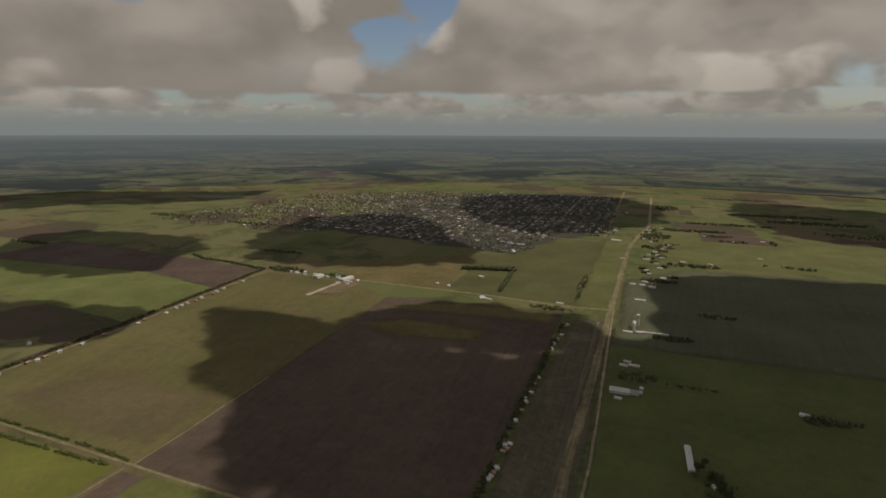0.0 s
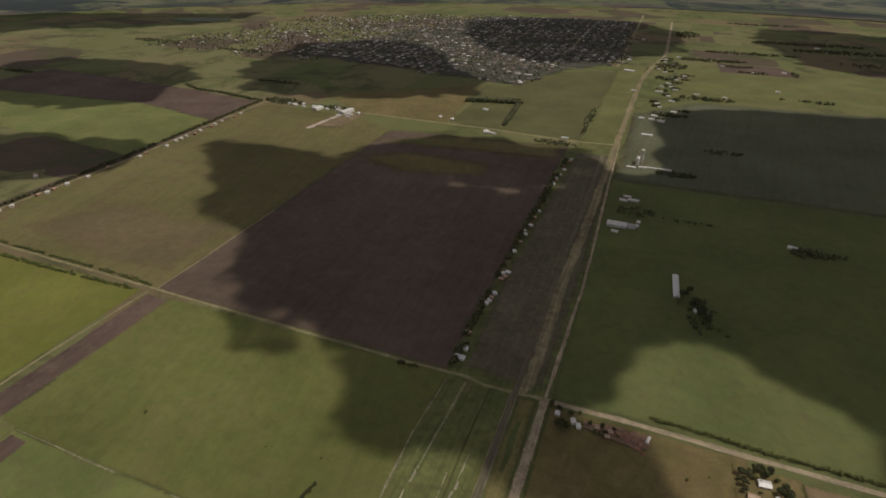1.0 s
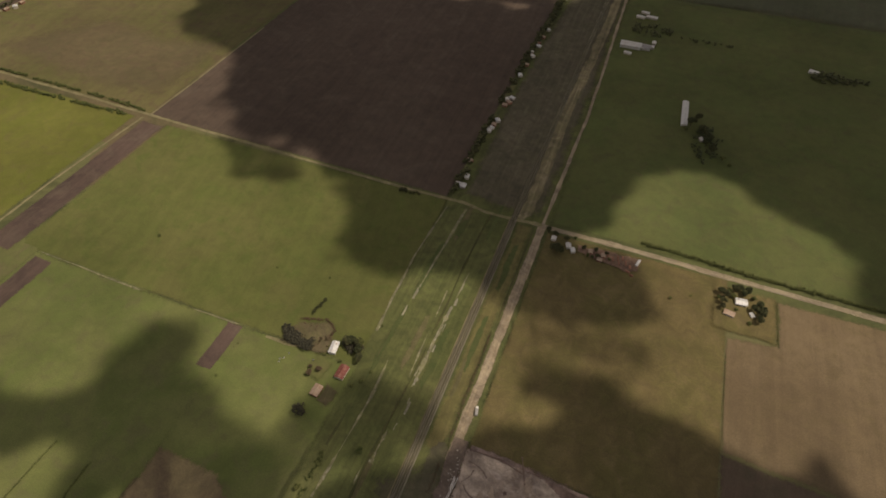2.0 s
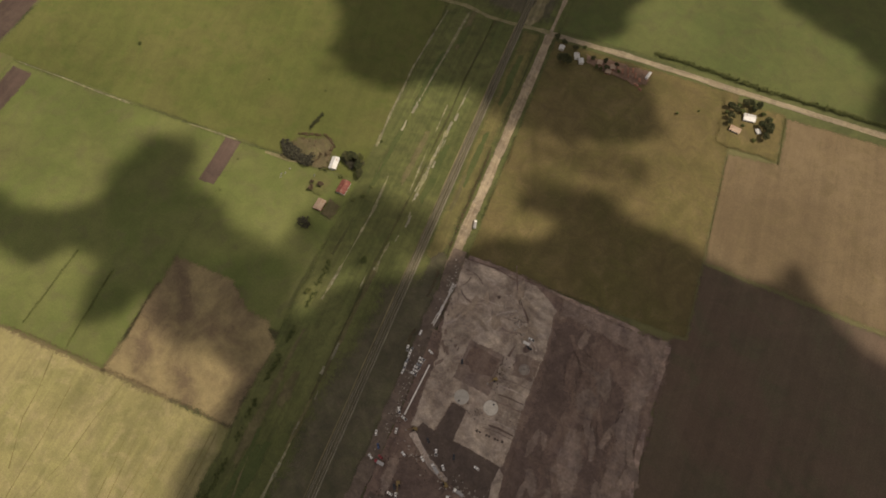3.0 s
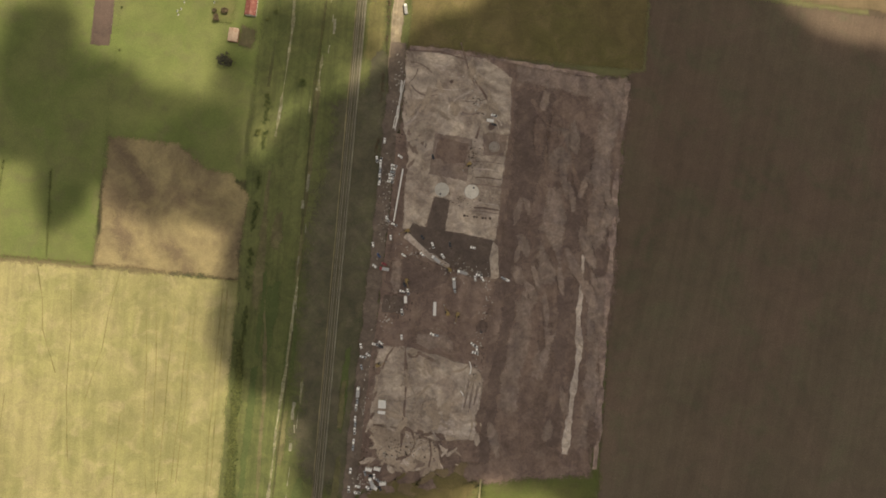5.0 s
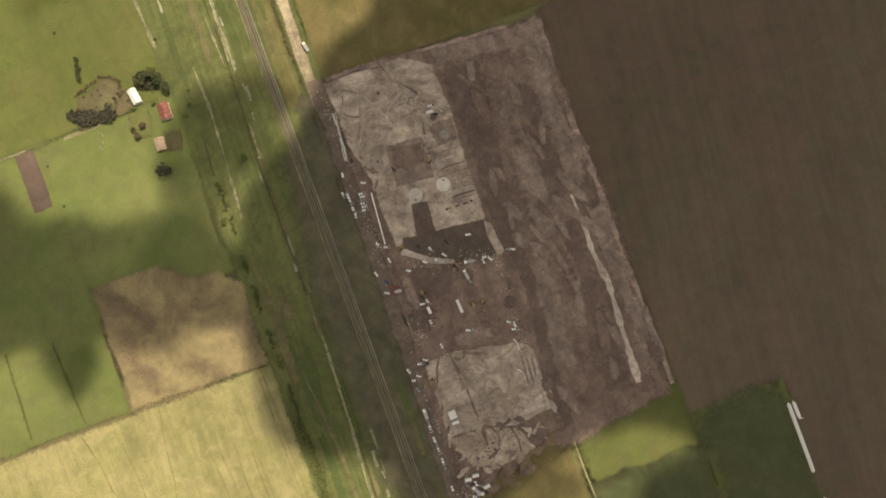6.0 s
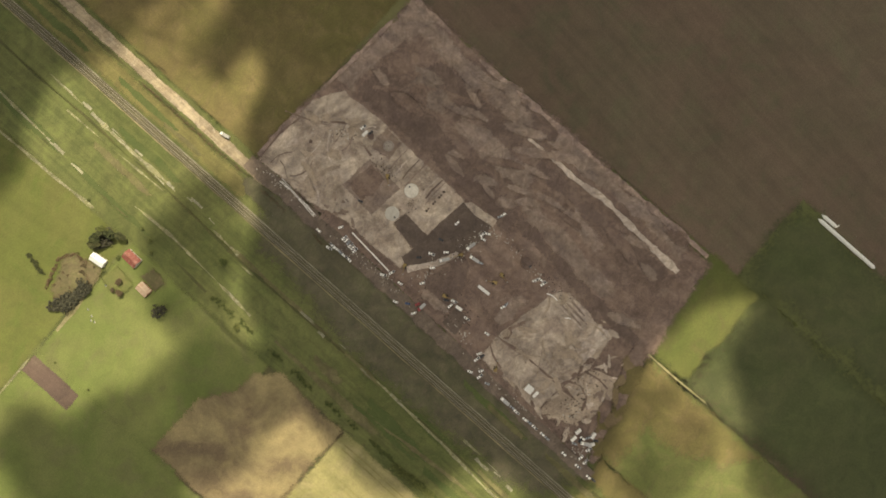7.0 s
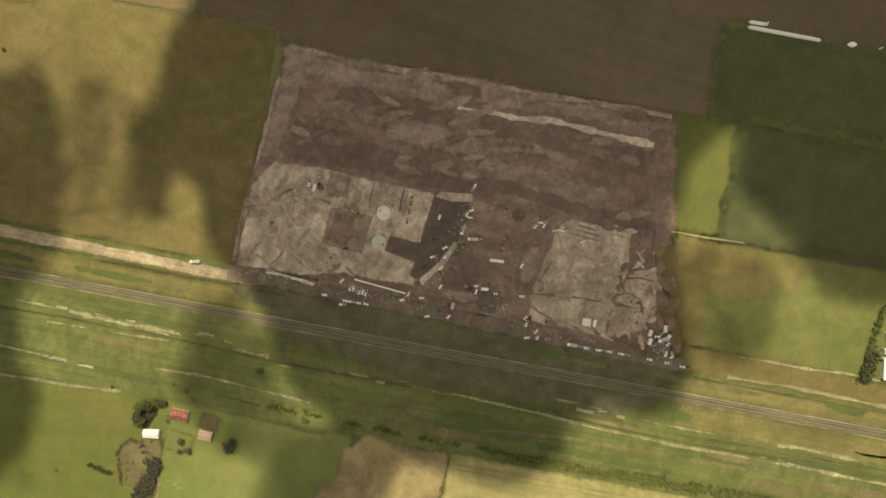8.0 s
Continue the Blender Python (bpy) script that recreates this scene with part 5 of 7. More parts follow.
def shed(name, label, category, x, y, turn, w, l, h, rise, roof, wall="zinc", group=""):
    t = thing(name, label, category, group, x, y, 0.1, turn)
    part("wall", walls(w, l, h, rise), M[wall], t)
    part("roof", gable(bmesh.new(), w, l, h, rise, 0.5), M[roof], t)
    for f in (-0.25, 0.25):
        part("door", cube(-w * 0.3 + w * 0.4 * (f > 0), -w * 0.3 + w * 0.4 * (f > 0) + w * 0.25, -l / 2 - 0.09, -l / 2 - 0.01, 0.0, h * 0.8), M["steel"], t, "sliding steel door")
    return t


# the farm by the railway
house("farmhouse", "farmhouse with a bright white metal roof beside trees", "house", -193.5, 225, 8, 6.5, 12.5, 3.0, 1.3, "zinc_bright", "white")
house("farmhouse", "farmhouse with a rusty red metal roof", "house", -174, 204.5, -2, 8.5, 13.5, 3.0, 1.6, "red_roof", "cream")
house("farm_shed", "small farm shed with a pale rusty roof", "shed", -186.5, 180, -3, 7.5, 10.5, 2.8, 1.0, "rusty_roof", "brickwall", chimney=False)
# the farm in the square of trees by the cross road
house("farmhouse", "farmhouse with a white roof among dark trees", "house", 168, 425, 95, 8.0, 11.0, 3.0, 1.2, "zinc_bright", "white")
house("farm_shed", "farm shed with a pink-brown roof by the farmhouse", "shed", 157, 406, 80, 6.0, 10.0, 2.8, 1.0, "rusty_roof", "cream", chimney=False)
house("farm_shed", "tiny shed under the trees", "shed", 179, 412, 30, 4.0, 5.0, 2.4, 0.8, "zinc", "cream", chimney=False)
# the brick yard on the cross road
house("cottage", "white-roofed cottage at the road junction", "house", -14, 438, 20, 5.0, 7.0, 2.7, 0.9, "zinc", "white")
house("cottage", "small flat cottage with a white roof", "house", -8, 433, 20, 4.5, 6.0, 2.6, 0.7, "zinc_bright", "white", chimney=False)
house("cottage", "small grey-roofed cottage under trees", "house", -32, 443, 0, 5.0, 5.5, 2.6, 0.8, "zinc", "cream", chimney=False)
for x, y, a in ((11, 438, 5), (25, 437, 12), (22, 430, 90)):
    house("cottage", "small cottage with a weathered tin roof", "house", x, y, a, 4.6, 5.4, 2.6, 0.7, "rusty_roof", "brickwall", "brick yard cottages", False)
shed("long_shed", "long narrow shed with a white roof", "shed", 62, 440, -14, 2.2, 9.0, 2.6, 0.5, "zinc_bright", "white")


def brick_stack(x, y, turn, w, l, h):
    t = thing("brick_stack", "stack of red bricks drying in the yard", "bricks", "brick stacks in the yard", x, y, 0.1, turn)
    for k in range(3):
        s = 1 - 0.12 * k
        part("course", cube(-w / 2 * s, w / 2 * s, -l / 2 * s, l / 2 * s, h * k / 3 - 0.02 * (k > 0), h * (k + 1) / 3, 0.05), M["brickwall"], t)


for x, y, a, w, l in ((36, 437, 5, 2.0, 8.0), (41, 440, 8, 2.0, 9.0), (46, 442, 8, 2.4, 7.0), (50, 436, 8, 2.0, 9.0), (55, 432, 10, 3.0, 6.0), (43, 433, 6, 2.0, 5.0), (53, 425, 70, 2.0, 6.0), (58, 421, 60, 2.0, 4.0), (30, 440, 4, 1.6, 5.0)):
    brick_stack(x, y, a, w, l, 1.8)

# the row of houses beyond the crossing
ROW = [house("row_house", "small house with a pale metal roof among trees", "house", -160, 508, 10, 6.0, 7.5, 2.8, 0.9, "zinc_bright", "cream", "row of houses by the railway"),
       house("row_house", "small house with a grey metal roof among trees", "house", -165, 492, 80, 5.5, 7.0, 2.8, 0.9, "zinc", "cream", "row of houses by the railway"),
       house("row_house", "small house with a reddish roof among trees", "house", -162, 628, 5, 6.0, 7.0, 2.8, 1.0, "rusty_roof", "brickwall", "row of houses by the railway")]
for i, (x, y) in enumerate(((-158, 490), (-167, 541), (-164, 612), (-163, 620), (-160, 640), (-162, 681), (-158, 690), (-163, 697), (-157, 703), (-164, 770), (-163, 805), (-161, 836), (-166, 850), (-160, 872), (-163, 885), (-161, 905), (-159, 935),
                            (-158, 1075), (-162, 1084), (-157, 1100), (-160, 1112), (-155, 1135), (-152, 1168), (-157, 1190), (-150, 1225), (-148, 1240))):
    copy_thing(ROW[(i * 2 + i // 3) % 3], pose(x, y, 0.1, 0, 0, (i * 53) % 90))
# the earth road with houses far to the west
for i, (x, y) in enumerate(((-1102, 560), (-1100, 585), (-1104, 640), (-1098, 655), (-1102, 672), (-1100, 700), (-1096, 745), (-1101, 800), (-1094, 880), (-1100, 905), (-1092, 960), (-1100, 1000), (-1102, 1018), (-1104, 1040), (-1098, 1062), (-1105, 1090), (-1103, 1130), (-1108, 1150), (-1110, 1180), (-1106, 1230), (-1112, 1262), (-1210, 712), (-1200, 705))):
    copy_thing(ROW[(i + i // 4) % 3], pose(x, y, 0.1, 0, 0, (i * 47) % 90) @ Matrix.Scale(1.25, 4))

# barns and sheds along the dirt road beyond the cross road
shed("barn", "big barn with a broad grey metal roof", "barn", -16, 932, 90, 17, 34, 5.0, 2.2, "zinc", "zinc")
shed("barn", "darker roofed annex beside the barn", "barn", 9, 934, 90, 14, 14, 4.0, 1.5, "grey_roof", "zinc")
for x, y, a, w, l in ((-17, 905, 80, 6, 12), (20, 955, 0, 6, 9), (19, 938, 0, 5, 8), (-14, 1048, 80, 7, 15), (5, 1053, 85, 8, 20), (-8, 1068, 80, 6, 14)):
    shed("farm_building", "low farm building with a pale metal roof", "shed", x, y, a, w, l, 3.0, 1.0, "zinc", "cream", "farm buildings by the barn")
shed("long_shed", "long shed with a white roof among dark trees", "shed", 86, 757, 2, 8, 62, 3.0, 1.2, "zinc_bright", "white")
house("farmhouse", "white-roofed farmhouse beside a dark grove", "house", 268, 952, 70, 9, 14, 3.0, 1.4, "zinc_bright", "white")
house("cottage", "grey cottage among dark trees", "house", 113, 700, 20, 6, 8, 2.8, 1.0, "zinc", "cream")
for x, y, a, l in ((8, 1500, 88, 28), (26, 1656, 86, 44), (-16, 1660, 88, 16)):
    shed("long_shed", "long low shed with a pale roof", "shed", x, y, a, 9, l, 3.2, 1.1, "zinc_bright", "white", "sheds by the dirt road")
shed("white_shed", "large white-roofed shed behind a row of trees", "shed", -30, -356, 98, 10.5, 17, 4.2, 1.4, "zinc_bright", "white")
for x, y, a, w, l in ((-3.5, -352.5, 20, 5, 6), (-16.5, -352.5, 8, 4, 5), (-4, -368, 30, 4.5, 5), (-26, -368.5, 20, 5, 6), (-33, -386, 8, 11, 15), (44, -356, 85, 6, 15)):
    shed("outbuilding", "small white-roofed outbuilding behind the trees", "shed", x, y, a, w, l, 2.6, 0.8, "zinc_bright", "white", "outbuildings by the white shed")


def silo(x, y, r, h, group):
    t = thing("silo", "tall pale steel grain silo with a conical roof", "silo", group, x, y, 0.1)
    bm = bmesh.new()
    drum(bm, (0, 0, -0.2), (0, 0, h), r, r, 20)
    for k in range(1, 7):
        drum(bm, (0, 0, h * k / 7 - 0.1), (0, 0, h * k / 7 + 0.1), r * 1.02, r * 1.02, 20)
    part("shell", bm, M["pipe"], t)
    part("roof", drum(bmesh.new(), (0, 0, h - 0.02), (0, 0, h + r * 0.6), r * 1.06, 0.4, 20), M["zinc_bright"], t)
    part("vent", drum(bmesh.new(), (0, 0, h + r * 0.55), (0, 0, h + r * 0.6 + 0.9), 0.5, 0.5, 8), M["steel"], t)


for x, y in ((-2, 1266), (-2, 1276), (6, 1296)):
    silo(x, y, 3.6, 16.0, "grain silos by the dirt road")
tower = thing("elevator_tower", "pale concrete grain elevator tower", "tower", "", 6, 1284, 0.1)
part("shaft", cube(-3, 3, -3.5, 3.5, -0.2, 26, 0.2), M["concrete"], tower)
part("head", cube(-3.8, 3.8, -4.4, 4.4, 26.02, 31, 0.2), M["concrete"], tower)
part("conveyor", drum(bmesh.new(), (-4.02, 0, 24), (-9, 14, 21), 0.8, 0.8, 8), M["steel"], tower)
for x, y, a, w, l in ((-14, 1240, 88, 6, 20), (10, 1246, 88, 6, 14), (45, 1250, 90, 3, 60)):
    shed("farm_building", "low building with a pale roof beside the silos", "shed", x, y, a, w, l, 3.0, 0.8, "zinc_bright", "cream", "buildings by the silos")
# the plant at the end of the earth road
shed("works_hall", "long works hall with a pale roof", "factory", -834, 1392, -12, 20, 46, 7.0, 2.0, "zinc_bright", "white")
shed("works_hall", "white hall among trees", "factory", -934, 1392, -10, 22, 30, 6.0, 2.0, "zinc_bright", "white")
strip("pavement", "pale concrete apron beside the works", [(-856, 1216), (-838, 1366)], 15.0, "site_lane", 0.3, 1.0, "pavement")
plot("yard", "pale bare yard round the works", [(-850, 1240), (-780, 1250), (-770, 1390), (-820, 1398)], "yard", 0.2, 5.0, 10.0, "ground")
for x, y, a, w, l in ((-1048, 1410, 60, 12, 22), (-1020, 1404, 60, 10, 20), (-1105, 1420, 50, 10, 14), (-838, 1352, 80, 8, 14), (-905, 1400, 70, 8, 14), (-460, 1575, 70, 10, 16), (-395, 1366, 20, 14, 22), (-190, 1392, 85, 8, 18), (-380, 1362, 70, 6, 30), (-520, 1440, 10, 8, 14), (-560, 1450, 10, 8, 12)):
    shed("farm_building", "pale-roofed building beyond the fields", "shed", x, y, a, w, l, 3.5, 1.2, "zinc_bright", "white", "scattered farm buildings")
for x, y, a, w, l in ((20, 2010, 80, 10, 22), (60, 2100, 80, 10, 18), (140, 2015, 70, 10, 16), (226, 2005, 60, 9, 14), (400, 2160, 70, 9, 14), (50, 2240, 80, 9, 15), (250, 2560, 70, 9, 15), (356, 2463, 70, 10, 18), (-60, 1995, 80, 9, 16), (466, 2510, 70, 10, 16), (80, 2700, 70, 10, 16), (700, 3200, 50, 12, 20), (-100, 2330, 70, 20, 40)):
    shed("farm_building", "pale-roofed building beyond the fields", "shed", x, y, a, w, l, 3.5, 1.2, "zinc", "white", "scattered farm buildings")


# homesteads strung along the dirt road and round the works, with their trees
plots_ = random.Random(71)
for k in range(20):
    x, y = 6 + plots_.uniform(0, 1) ** 1.6 * 130 + max(0, 60 - k * 4) * 0.2, 1640 + k * 52 + plots_.uniform(-16, 16)
    shed("homestead", "small homestead with a pale roof beside the dirt road", "house", x, y, plots_.uniform(60, 100), plots_.uniform(7, 10), plots_.uniform(11, 19), 3.2, 1.1, plots_.choice(("zinc_bright", "zinc", "zinc_bright", "rusty_roof")), "white", "homesteads along the dirt road")
    grove(x + plots_.uniform(-22, 30), y + plots_.uniform(10, 20), plots_.uniform(12, 30), plots_.uniform(5, 9), 16, 8.0, "leaf_dark", 120 + k, "dark trees round a homestead")
for x, y, a, w, l in ((-868, 1400, 70, 9, 16), (-852, 1388, 20, 7, 12), (-812, 1372, 80, 8, 18), (-806, 1350, 75, 6, 12), (-796, 1392, 10, 7, 14), (-882, 1420, 60, 10, 18), (-955, 1408, 70, 8, 14), (-1000, 1418, 40, 9, 15), (-984, 1396, 70, 7, 12)):
    shed("works_shed", "pale-roofed shed beside the works", "shed", x, y, a, w, l, 4.0, 1.2, "zinc_bright", "white", "sheds round the works")


# ---- the town ----
def inside(poly, x, y):
    ok = False
    for (x0, y0), (x1, y1) in zip(poly, poly[1:] + poly[:1]):
        if (y0 > y) != (y1 > y) and x < x0 + (y - y0) / (y1 - y0) * (x1 - x0):
            ok = not ok
    return ok


TOWN = [(-379, 2172), (-459, 1930), (-625, 1965), (-986, 2058), (-1278, 2083), (-1553, 2130), (-1700, 2000), (-1880, 2040), (-2330, 2010), (-2250, 2420), (-2156, 3236), (-1722, 3606), (-1125, 3776), (-537, 3906), (-190, 3857), (-160, 2693), (-180, 2448)]


def town_materials():
    m, T, bsdf = matter("town_roofs", 0.6)
    r = T.n("ShaderNodeNewGeometry").outputs["Random Per Island"]
    col = T.mix(T.ramp(r, 0.34, 0.38), (0.075, 0.066, 0.060), (0.20, 0.125, 0.095))
    col = T.mix(T.ramp(r, 0.50, 0.54), col, (0.17, 0.16, 0.145))
    col = T.mix(T.ramp(r, 0.80, 0.83), col, (0.74, 0.71, 0.66))
    g = T.noise(place(T), 0.4, 3.0)
    T.put(bsdf.inputs["Base Color"], T.mix(1.0, col, T.mix(g, (0.8, 0.8, 0.8), (1.15, 1.15, 1.15)), "MULTIPLY"))
    w, T2, b2 = matter("town_walls", 0.9)
    r2 = T2.n("ShaderNodeNewGeometry").outputs["Random Per Island"]
    g2 = T2.noise(place(T2), 0.5, 3.0)
    T2.put(b2.inputs["Base Color"], T2.mix(1.0, T2.mix(r2, (0.24, 0.19, 0.15), (0.52, 0.49, 0.44)), T2.mix(g2, (0.8, 0.8, 0.8), (1.1, 1.1, 1.1)), "MULTIPLY"))
    return w, m


def town():
    r = random.Random(5)
    plot("town_ground", "grey-brown yards and streets of a town", [q for q in TOWN if q[0] > -1700], "town_ground", 0.1, 45.0, 30.0, "ground", 60.0)
    verts, faces, slots, leaves = [], [], [], []
    block = 104.0
    for i in range(-23, 0):
        for j in range(17, 38):
            for side in range(4):
                for k in range(6):
                    u = 14 + k * 15 + r.uniform(-3, 3)
                    d = 16 + r.uniform(-6, 14)
                    lx, ly = ((u, d), (u, block - d), (d, u), (block - d, u))[side]
                    x, y = i * block + lx, j * block + ly
                    dens = 0.50 + 0.5 * noise.noise((x / 400, y / 400, 2)) + 0.7 * noise.noise((x / 110, y / 110, 12))
                    dens *= 0.22 if x < -1960 else 0.45 if x < -1560 else 1.0
                    if not inside(TOWN, x + 170 * noise.noise((x / 190, y / 190, 4)), y + 150 * noise.noise((x / 190, y / 190, 8))) or r.random() > dens:
                        continue
                    w, l, h = r.uniform(3.4, 7), r.uniform(4.5, 10), r.uniform(2.6, 4.4)
                    if side > 1:
                        w, l = l, w
                    rise = r.choice((0.25, 0.3, 1.2))
                    b = len(verts)
                    for z in (-0.2, h):
                        verts += [(x - w, y - l, z), (x + w, y - l, z), (x + w, y + l, z), (x - w, y + l, z)]
                    faces += [(b, b + 1, b + 5, b + 4), (b + 1, b + 2, b + 6, b + 5), (b + 2, b + 3, b + 7, b + 6), (b + 3, b, b + 4, b + 7)]
                    slots += [0] * 4
                    b = len(verts)
                    o = 0.3
                    verts += [(x - w - o, y - l - o, h), (x + w + o, y - l - o, h), (x + w + o, y + l + o, h), (x - w - o, y + l + o, h), (x, y - l - o, h + rise), (x, y + l + o, h + rise)]
                    faces += [(b, b + 4, b + 5, b + 3), (b + 4, b + 1, b + 2, b + 5), (b, b + 1, b + 4), (b + 2, b + 3, b + 5), (b, b + 3, b + 2, b + 1)]
                    slots += [1] * 5
            for k in range(15):
                x, y = (i + r.random()) * block, (j + r.random()) * block
                if inside(TOWN, x + 170 * noise.noise((x / 190, y / 190, 4)), y + 150 * noise.noise((x / 190, y / 190, 8))):
                    h = r.uniform(4, 10)
                    for q in range(3):
                        leaves.append((x + r.gauss(0, 1.6), y + r.gauss(0, 1.6), h * (0.3 + 0.25 * q), h * r.uniform(0.2, 0.32)))
    me = bpy.data.meshes.new("town_houses")
    me.from_pydata(verts, [], faces)
    wall, roof = town_materials()
    me.materials.append(wall)
    me.materials.append(roof)
    me.polygons.foreach_set("material_index", slots)
    tagged(new("town_houses", me), "town of low houses with pale, red and dark roofs", "houses", "", "stuff")
    tagged(new("town_trees", leaf_mesh("town_trees", leaves, M["leaf_haze"], 77)), "dark trees between the houses of the town", "trees", "", "stuff")
    for x in (-400, -816, -1232):
        strip("street", "straight street through the town", [(x, 2200), (x, 3700)], 10, "track", 0.5, 0.6, "street")
    for y in (2288, 2704, 3120):
        strip("street", "straight street through the town", [(-1500, y), (-160, y)], 10, "track", 0.55, 0.6, "street")


town()
plot("water", "pond reflecting the sky beyond the town", [(-2900, 2820), (-2700, 2800), (-2560, 2930), (-2600, 2990), (-2850, 2900)], "water", 0.12, 10.0, 30.0, "pond")


# ---- things on the building site ----
def wheel_at(parent, x, y, r, w):
    wh = part("wheel", drum(bmesh.new(), (x - w / 2, y, r), (x + w / 2, y, r), r, r, 12), M["rubber"], parent)
    part("rim", drum(bmesh.new(), (x - w / 2 - 0.015, y, r), (x + w / 2 + 0.015, y, r), r * 0.55, r * 0.55, 8), M["steel"], wh)


def taper(bm, x, y0, y1, z0, z1, fx, fy0, fy1):
    """A box that narrows upwards: half width x, ends y0 and y1; its top is fx times as wide and pulled in by fy0 and fy1."""
    v = [bm.verts.new(p) for p in ((-x, y0, z0), (x, y0, z0), (x, y1, z0), (-x, y1, z0), (-x * fx, y0 + fy0, z1), (x * fx, y0 + fy0, z1), (x * fx, y1 - fy1, z1), (-x * fx, y1 - fy1, z1))]
    for q in ((3, 2, 1, 0), (4, 5, 6, 7), (0, 1, 5, 4), (1, 2, 6, 5), (2, 3, 7, 6), (3, 0, 4, 7)):
        bm.faces.new([v[i] for i in q])
    return bm


def make_car(paint, label):
    t = thing("car", label, "car", "vehicles on the site")
    part("body", cube(-0.88, 0.88, -2.15, 2.15, 0.32, 0.95, 0.12), M[paint], t)
    cabin = part("cabin", taper(bmesh.new(), 0.8, -1.75, 1.0, 0.94, 1.42, 0.86, 0.35, 0.55), M["glass"], t, "dark glazed cabin")
    part("roof", cube(-0.68, 0.68, -1.38, 0.45, 1.415, 1.47, 0.02), M[paint], cabin)
    for x in (-0.8, 0.8):
        for y in (-1.3, 1.35):
            wheel_at(t, x, y, 0.33, 0.22)
    for x in (-0.6, 0.6):
        part("headlight", cube(x - 0.18, x + 0.18, 2.14, 2.18, 0.6, 0.78), M["white"], t)
    return t


def make_pickup(paint, label):
    t = thing("pickup", label, "pickup", "vehicles on the site")
    part("body", cube(-0.95, 0.95, -2.65, 2.65, 0.45, 1.05, 0.1), M[paint], t)
    cabin = part("cabin", taper(bmesh.new(), 0.88, -0.5, 1.5, 1.04, 1.75, 0.86, 0.15, 0.6), M["glass"], t, "dark glazed cabin")
    part("roof", cube(-0.74, 0.74, -0.32, 0.88, 1.745, 1.80, 0.02), M[paint], cabin)
    part("load_bed", cube(-0.78, 0.78, -2.5, -0.6, 1.055, 1.10), M["paint_dark"], t, "dark open load bed")
    for x in (-0.85, 0.85):
        for y in (-1.6, 1.7):
            wheel_at(t, x, y, 0.4, 0.26)
    return t


def make_truck(paint, box_mat, length, label):
    t = thing("truck", label, "truck", "vehicles on the site")
    part("chassis", cube(-0.5, 0.5, -length / 2, length / 2, 0.7, 1.0), M["paint_dark"], t)
    cab = part("cab", taper(bmesh.new(), 1.2, length / 2 - 2.2, length / 2, 0.6, 2.9, 0.94, 0.05, 0.35), M[paint], t)
    part("windscreen", cube(-1.0, 1.0, length / 2 - 0.22, length / 2 - 0.10, 1.7, 2.4), M["glass"], cab)
    body = part("load_body", cube(-1.25, 1.25, -length / 2, length / 2 - 2.5, 1.02, 2.7, 0.06), M[box_mat], t)
    part("rim_rail", cube(-1.28, 1.28, -length / 2 - 0.03, length / 2 - 2.47, 2.6, 2.76), M["steel"], body)
    for x in (-1.05, 1.05):
        for y in (-length / 2 + 1.0, -length / 2 + 2.3, length / 2 - 1.2):
            wheel_at(t, x, y, 0.5, 0.32)
    return t


def make_excavator():
    t = thing("excavator", "yellow tracked excavator on bare soil", "excavator", "diggers on the site")
    for x in (-1.2, 1.2):
        part("track", cube(x - 0.3, x + 0.3, -2.0, 2.0, 0.0, 0.9, 0.25), M["rubber"], t, "black crawler track")
    house_ = part("upper_body", cube(-1.35, 1.35, -2.2, 1.4, 0.95, 2.3, 0.15), M["paint_yellow"], t)
    part("cab", cube(-1.3, -0.3, 0.2, 1.6, 2.28, 3.1, 0.1), M["glass"], house_)
    arm = part("boom", drum(drum(bmesh.new(), (0.3, 1.3, 1.6), (0.3, 4.2, 4.2), 0.28, 0.22, 6), (0.3, 4.2, 4.2), (0.3, 6.6, 1.9), 0.22, 0.16, 6), M["paint_yellow"], t)
    part("bucket", cube(-0.3, 0.9, 6.3, 7.2, 0.9, 1.9, 0.15), M["steel"], arm)
    return t


def make_cabin(w, l, roof, label):
    t = thing("site_cabin", label, "cabin", "site cabins")
    b = part("body", cube(-w / 2, w / 2, -l / 2, l / 2, 0.15, 2.55, 0.04), M["white"], t)
    part("roof", cube(-w / 2 - 0.06, w / 2 + 0.06, -l / 2 - 0.06, l / 2 + 0.06, 2.555, 2.68, 0.03), M[roof], t)
    part("door", cube(w / 2 + 0.004, w / 2 + 0.05, -l * 0.3, -l * 0.3 + 0.9, 0.2, 2.2), M["paint_grey"], b)
    part("window", cube(w / 2 + 0.004, w / 2 + 0.04, l * 0.1, l * 0.1 + 1.2, 1.1, 2.0), M["glass"], b)
    for x in (-1, 1):
        for y in (-1, 1):
            part("foot", cube(x * w * 0.42 - 0.15, x * w * 0.42 + 0.15, y * l * 0.42 - 0.15, y * l * 0.42 + 0.15, -0.05, 0.16), M["concrete"], t)
    return t


